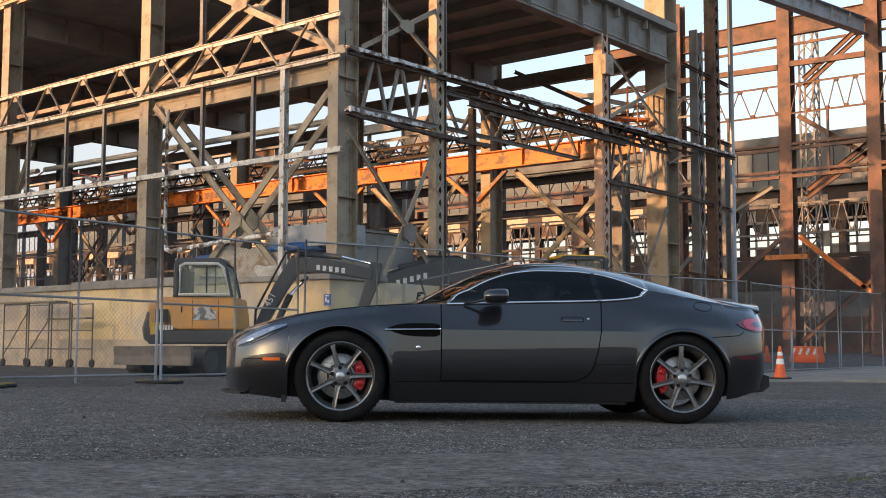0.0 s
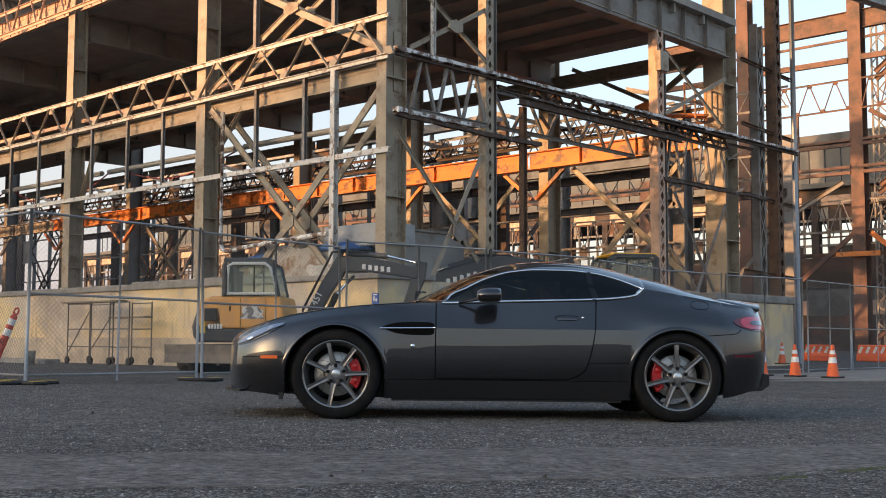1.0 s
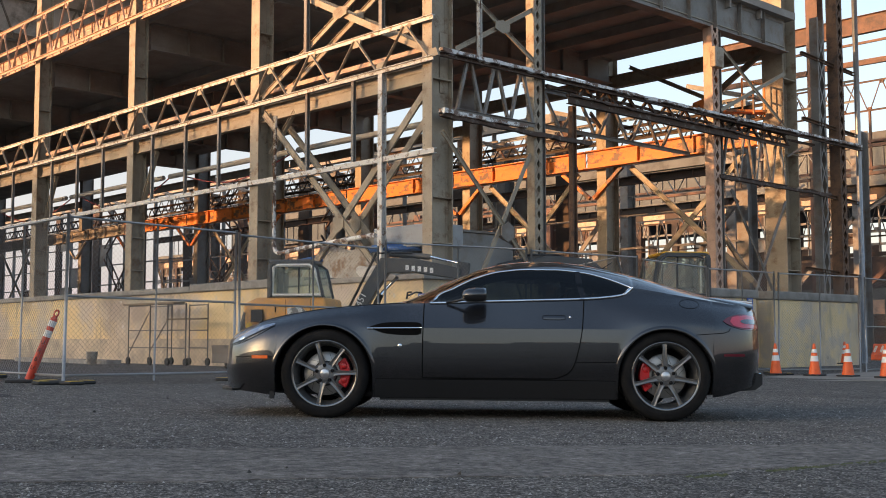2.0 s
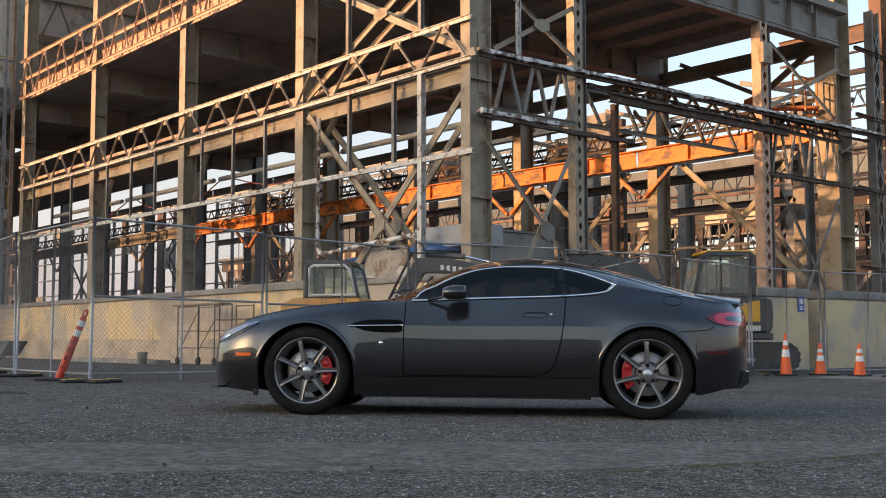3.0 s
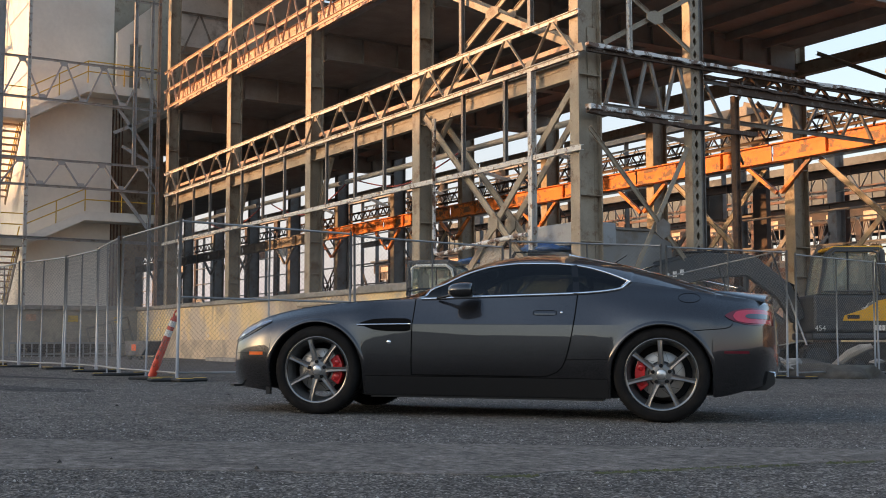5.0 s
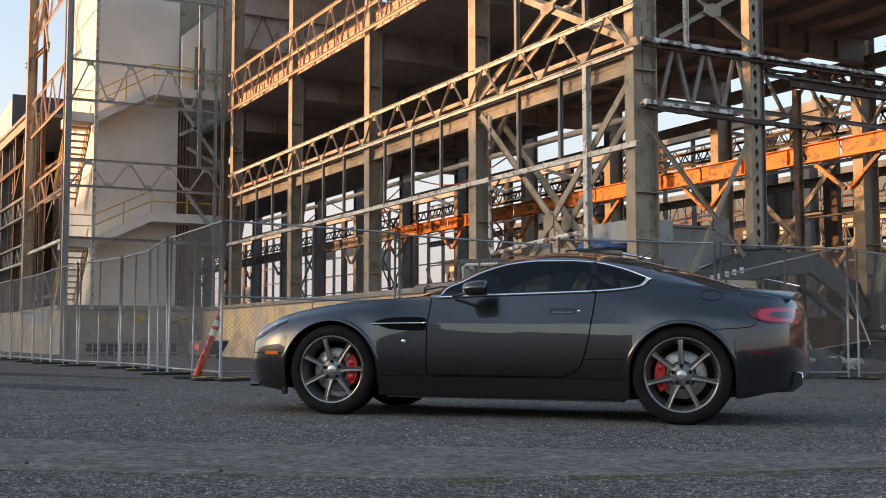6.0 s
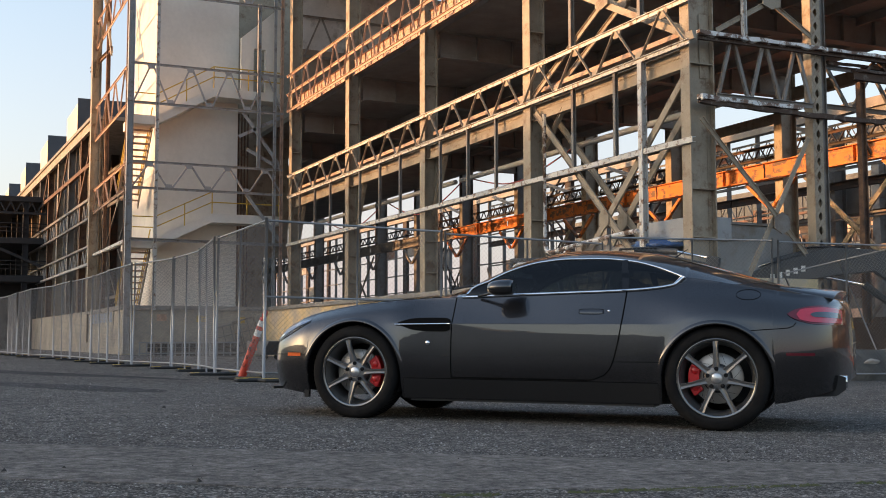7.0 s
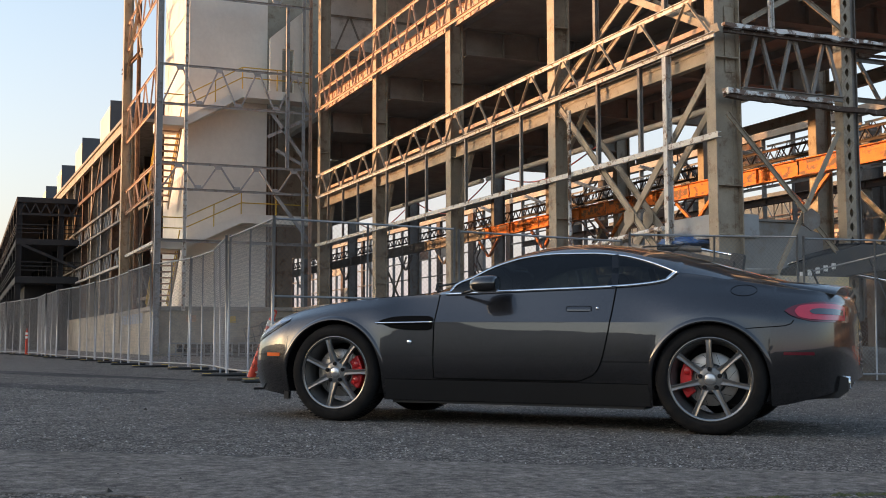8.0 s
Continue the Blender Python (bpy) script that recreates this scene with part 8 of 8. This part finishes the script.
for a, b in (((-29.6, 0.3), (-28.3, 1.6)), ((-28.3, 0.4), (-27.3, 1.3))):
    bm = B()
    tube(bm, [(a[0], 17.0, gz + a[1]), (b[0], 17.0, gz + b[1])], 0.016, 6)
    part("brace", bm, SCAFTUBE, scaf, smooth=True)
bm = B()
box(bm, (-29.9, 16.95, gz + 1.75), (-26.9, 17.3, gz + 1.80))
part("plank", bm, material("weathered_plank", (0.22, 0.17, 0.12), 0.85, 0, 0.3, 3), scaf)
bm = B()
box(bm, (-28.0, 17.35, gz + 1.30), (-26.1, 17.62, gz + 1.345))
part("plank", bm, bpy.data.materials["weathered_plank"], scaf)
# kerb beam, bucket, skip, trestles
bm = B()
box(bm, (-36.0, 16.2, ground_z(16.4) - 0.05), (-29.4, 16.7, ground_z(16.4) + 0.13))
soften(bm, 0.03)
tagged(part("concrete_beam", bm, CONCRETE), "long pale concrete beam lying by the wall", "beam")
bk = thing("bucket", "dirty white plastic bucket beside the beam", "bucket", pose(-29.7, 15.9, ground_z(15.9)))
bm = B()
lathe(bm, [(0.0, 0.0), (0.14, 0.0), (0.17, 0.36), (0.18, 0.37), (0.165, 0.37), (0.14, 0.05), (0.0, 0.05)], 20, "z")
part("pail", bm, BAGWHITE, bk, smooth=True)
skip = thing("tipping_skip", "dark steel tipping skip with an orange mark", "skip", pose(-38.2, 14.7, ground_z(14.7), 0, 0, 20) @ Matrix.Scale(0.66, 4))
bm = B()
prism(bm, [(-0.9, 0.25), (0.5, 0.25), (1.15, 0.95), (1.15, 1.02), (-0.95, 1.02)], -0.6, 0.6, "xz")
soften(bm, 0.03)
part("tub", bm, material("blue_grey_skip_paint", (0.10, 0.108, 0.12), 0.6, 0, 0.3, 3, (0.12, 0.09, 0.07), 0.42, 0.08, 4, 0.2), skip)
bm = B()
box(bm, (-0.35, -0.607, 0.5), (0.05, -0.602, 0.85))
part("painted_mark", bm, CONE, skip)
for x in (-0.6, 0.3):
    for y in (-0.5, 0.5):
        bm = B()
        lathe(bm, [(0.0, -0.04), (0.12, -0.04), (0.12, 0.04), (0.0, 0.04)], 14, "y", (x, y, 0.12))
        part("wheel", bm, BLACKTRIM, skip)
for k in range(3):
    tr = thing("steel_trestle", "low grey steel trestle stacked by the plinth", "trestle", pose(-46.5, 12.2 + 1.5 * k, ground_z(13), 0, 0, 90), "trestles")
    for x in (-0.6, -0.3, 0.0, 0.3, 0.6):
        bm = B()
        bar(bm, (x, 0, 0), (x, 0, 0.6), 0.05, 0.05, up=(0, 1, 0))
        part("leg", bm, GALV, tr)
    for z in (0.12, 0.58):
        bm = B()
        bar(bm, (-0.65, 0, z), (0.65, 0, z), 0.05, 0.06)
        part("rail", bm, GALV, tr)

# timber stack and old window frames by the tower plinth
TIMBER = material("dark_wet_timber", (0.055, 0.045, 0.038), 0.8, 0, 0.35, 3.0, (0.11, 0.09, 0.07), 0.42, 0.1, 4, 0.4, 18)
stack = thing("timber_stack", "low stack of dark weathered timbers beside the plinth", "timber", pose(-49.7, 14.6, ground_z(14.6)))
pile = random.Random(5)
for lay in range(3):
    for q in range(4):
        bm = B()
        x, z, e0, e1 = -0.62 + 0.33 * q + pile.uniform(-0.02, 0.02), 0.19 * lay, pile.uniform(-0.2, 0.2), pile.uniform(-0.2, 0.2)
        box(bm, (x, -1.9 + e0, z), (x + 0.27, 1.9 + e1, z + 0.17))
        soften(bm, 0.015, 1)
        part("timber", bm, TIMBER, stack)
for y, rz, h in ((17.35, 6, 1.75), (16.5, -8, 1.45)):
    wf = thing("window_frame", "grey steel window frame leaning against the plinth", "window frame", pose(-49.95, y, ground_z(y), 0, -14, 90 + rz), "loose window frames")
    for a, b in (((-0.55, 0), (-0.55, h)), ((0.55, 0), (0.55, h)), ((-0.55, 0.03), (0.55, 0.03)), ((-0.55, h), (0.55, h))):
        bm = B()
        bar(bm, (a[0], 0, a[1]), (b[0], 0, b[1]), 0.07, 0.07, up=(0, 1, 0))
        part("frame_bar", bm, GREYSTEEL, wf)
    for x in (-0.18, 0.18):
        bm = B()
        bar(bm, (x, 0, 0.03), (x, 0, h), 0.04, 0.04, up=(0, 1, 0))
        part("mullion", bm, GREYSTEEL, wf)
    for z in (h * 0.35, h * 0.68):
        bm = B()
        bar(bm, (-0.55, 0, z), (0.55, 0, z), 0.04, 0.04, up=(0, 1, 0))
        part("transom", bm, GREYSTEEL, wf)

# ---- marks on the asphalt ----
crack_m = material("tar_seam", (0.022, 0.022, 0.022), 0.7, 0, 0.2, 5)
for k, pts in enumerate((((-5.7, 0.9), (-4.9, 2.2), (-4.17, 3.45), (-3.66, 4.18), (-3.1, 5.08)), ((-12.5, 1.5), (-9.8, 4.3), (-8.6, 5.9)))):
    bm = B()
    prev = None
    P2 = [Vector(p) for p in pts]
    for i in range(len(P2) - 1):
        for q in range(10):
            p = P2[i].lerp(P2[i + 1], q / 10)
            d = (P2[i + 1] - P2[i]).normalized()
            nn = Vector((-d.y, d.x))
            p = p + nn * 0.03 * noise.noise(Vector((p.x * 3, p.y * 3, k)))
            wd = 0.006 + 0.006 * abs(noise.noise(Vector((p.x * 5, p.y * 5, 7))))
            cur = [bm.verts.new((*(p + nn * wd * sg), ground_z(p.y) + 0.0065)) for sg in (-1, 1)]
            if prev:
                bm.faces.new((prev[0], prev[1], cur[1], cur[0]))
            prev = cur
    tagged(part("seam", bm, crack_m), "thin dark seam in the asphalt", "seam", kind="structure")
# moss along a joint in the asphalt
MOSS = material("green_moss", (0.075, 0.085, 0.03), 0.95, 0, 0.4, 30, (0.12, 0.11, 0.06), 0.45, 0.1, 20, 0.5, 60)
bm = B()
grow = random.Random(17)
for k in range(240):
    f = k / 239
    y = 4.9 + 2.6 * f + grow.uniform(-0.02, 0.02)
    x = -1.40 + 0.34 * f + grow.gauss(0, 0.012)
    if noise.noise(Vector((y * 2.2, 0, 9))) > -0.12:
        r_ = grow.uniform(0.006, 0.018)
        ps = [(x + r_ * math.cos(a) * grow.uniform(0.6, 1.3), y + 1.5 * r_ * math.sin(a) * grow.uniform(0.6, 1.3)) for a in np.linspace(0, math.tau, 7)[:-1]]
        vs = [bm.verts.new((px_, py_, ground_z(py_) + 0.001)) for px_, py_ in ps]
        top = bm.verts.new((x, y, ground_z(y) + 0.009))
        for i in range(6):
            bm.faces.new((vs[i], vs[(i + 1) % 6], top))
tagged(part("moss", bm, MOSS), "thin line of green moss along a joint in the asphalt", "moss", kind="stuff")
# darker patches of uneven outline in the asphalt
DARKASPHALT = asphalt_material("dark_asphalt", (0.062, 0.06, 0.058), (0.085, 0.082, 0.078), 62, 0.6, 1.8, 0.9)
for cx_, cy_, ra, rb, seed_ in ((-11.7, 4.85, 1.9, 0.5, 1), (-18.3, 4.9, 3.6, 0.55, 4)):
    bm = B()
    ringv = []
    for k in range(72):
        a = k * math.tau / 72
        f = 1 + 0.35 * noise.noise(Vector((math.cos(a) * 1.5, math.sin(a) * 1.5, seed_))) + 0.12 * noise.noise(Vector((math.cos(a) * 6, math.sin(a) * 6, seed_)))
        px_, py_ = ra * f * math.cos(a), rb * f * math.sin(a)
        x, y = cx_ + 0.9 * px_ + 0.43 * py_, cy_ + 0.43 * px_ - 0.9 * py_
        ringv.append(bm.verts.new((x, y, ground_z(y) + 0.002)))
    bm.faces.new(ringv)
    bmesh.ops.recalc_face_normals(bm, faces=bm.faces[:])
    tagged(part("damp_patch", bm, DARKASPHALT), "dark uneven patch on the asphalt", "patch", kind="structure")
# stones standing out of the worn binder, close to the car, and loose crumbs on the smooth band
def stones(name, count, x0, x1, y0, y1, r0, r1, keep, mat, label, seed):
    g = np.random.default_rng(seed)
    x, y = g.uniform(x0, x1, count), g.uniform(y0, y1, count)
    across = (x - BAND_AT.x) * BAND_ACROSS.x + (y - BAND_AT.y) * BAND_ACROSS.y
    on_band = (across > 0.02) & (across < 1.42)
    sel = on_band if keep == "band" else ~on_band
    x, y = x[sel], y[sel]
    k = len(x)
    r = r0 + (r1 - r0) * g.random(k) ** 3
    z = 0.12 - 0.015 * np.clip(y, 0, 30) + (0.004 if keep == "band" else 0.0)
    a = g.uniform(0, math.tau, k)
    vs = np.empty((k, 4, 3))
    for i in range(3):
        aa, rr = a + i * math.tau / 3 + g.uniform(-0.4, 0.4, k), r * g.uniform(0.7, 1.3, k)
        vs[:, i] = np.stack([x + rr * np.cos(aa), y + rr * np.sin(aa), z - 0.001], -1)
    vs[:, 3] = np.stack([x + r * g.uniform(-0.4, 0.4, k), y + r * g.uniform(-0.4, 0.4, k), z + r * g.uniform(0.35, 0.95, k)], -1)
    base = np.arange(k)[:, None, None] * 4
    faces = (base + np.array([[[0, 1, 3], [1, 2, 3], [2, 0, 3]]])).reshape(-1, 3)
    me = bpy.data.meshes.new(name)
    me.from_pydata(vs.reshape(-1, 3), [], faces.tolist())
    me.materials.append(mat)
    return tagged(new(name, me), label, "gravel", kind="stuff")


def stone_material(name, lo, hi):
    m = material(name, (0.2, 0.19, 0.18), 0.85, 0, 0.2, 20, bump=0)
    n, l = m.node_tree.nodes, m.node_tree.links
    geo, rp = n.new("ShaderNodeNewGeometry"), n.new("ShaderNodeValToRGB")
    rp.color_ramp.elements[0].color, rp.color_ramp.elements[1].color = (*lo, 1), (*hi, 1)
    e = rp.color_ramp.elements.new(0.8)
    e.color = tuple(0.7 * p + 0.3 * q for p, q in zip(lo, hi)) + (1,)
    l.new(geo.outputs["Random Per Island"], rp.inputs["Fac"])
    l.new(rp.outputs[0], n["Principled BSDF"].inputs["Base Color"])
    return m


stones("gravel", 120000, -13, 2.5, 1.5, 13.5, 0.004, 0.011, "coarse", stone_material("aggregate", (0.05, 0.048, 0.046), (0.42, 0.41, 0.39)), "pale and dark aggregate stones standing out of the worn asphalt", 5)
stones("gravel", 9000, -8, 2.5, 1.0, 11, 0.002, 0.006, "band", stone_material("grit", (0.05, 0.046, 0.042), (0.30, 0.28, 0.25)), "fine grit lying on the smooth asphalt band", 8)
stones("gravel", 260, -8, 2.5, 1.0, 13, 0.006, 0.019, "band", stone_material("crumbs", (0.030, 0.026, 0.023), (0.10, 0.085, 0.07)), "dark crumbs of asphalt lying loose on the smooth band", 9)
stones("gravel", 500, -13, 2.5, 1.5, 14, 0.008, 0.02, "coarse", stone_material("crumbs_dark", (0.030, 0.026, 0.023), (0.16, 0.14, 0.12)), "dark loose crumbs of asphalt", 10)

# unseen block added behind the camera, sized so that its shade covers the yard
blocker = thing("shade_block", "unseen long block added to shade the yard", "building")
bm = B()
box(bm, (-420, -190, -0.2), (320, -150, 28.2))
part("wall", bm, material("shade_block_wall", (0.30, 0.26, 0.22), 0.85, 0, 0.2, 0.2, (0.22, 0.19, 0.16), 0.45, 0.1, 0.3, 0.1, 8), blocker)
bm = B()
box(bm, (-420.4, -190.4, 28.204), (320.4, -149.6, 28.7))
part("roof", bm, COPING, blocker)
# small boxes added to break up the skyline mirrored in the car
block = random.Random(4)
for k in range(40):
    x, w, h = -260 + 11 * k + block.uniform(-4, 4), block.uniform(3, 8), block.uniform(0.3, 1.7)
    bm = B()
    box(bm, (x, -158, 28.704), (x + w, -151, 28.7 + h))
    part("roof_plant", bm, COPING, blocker)
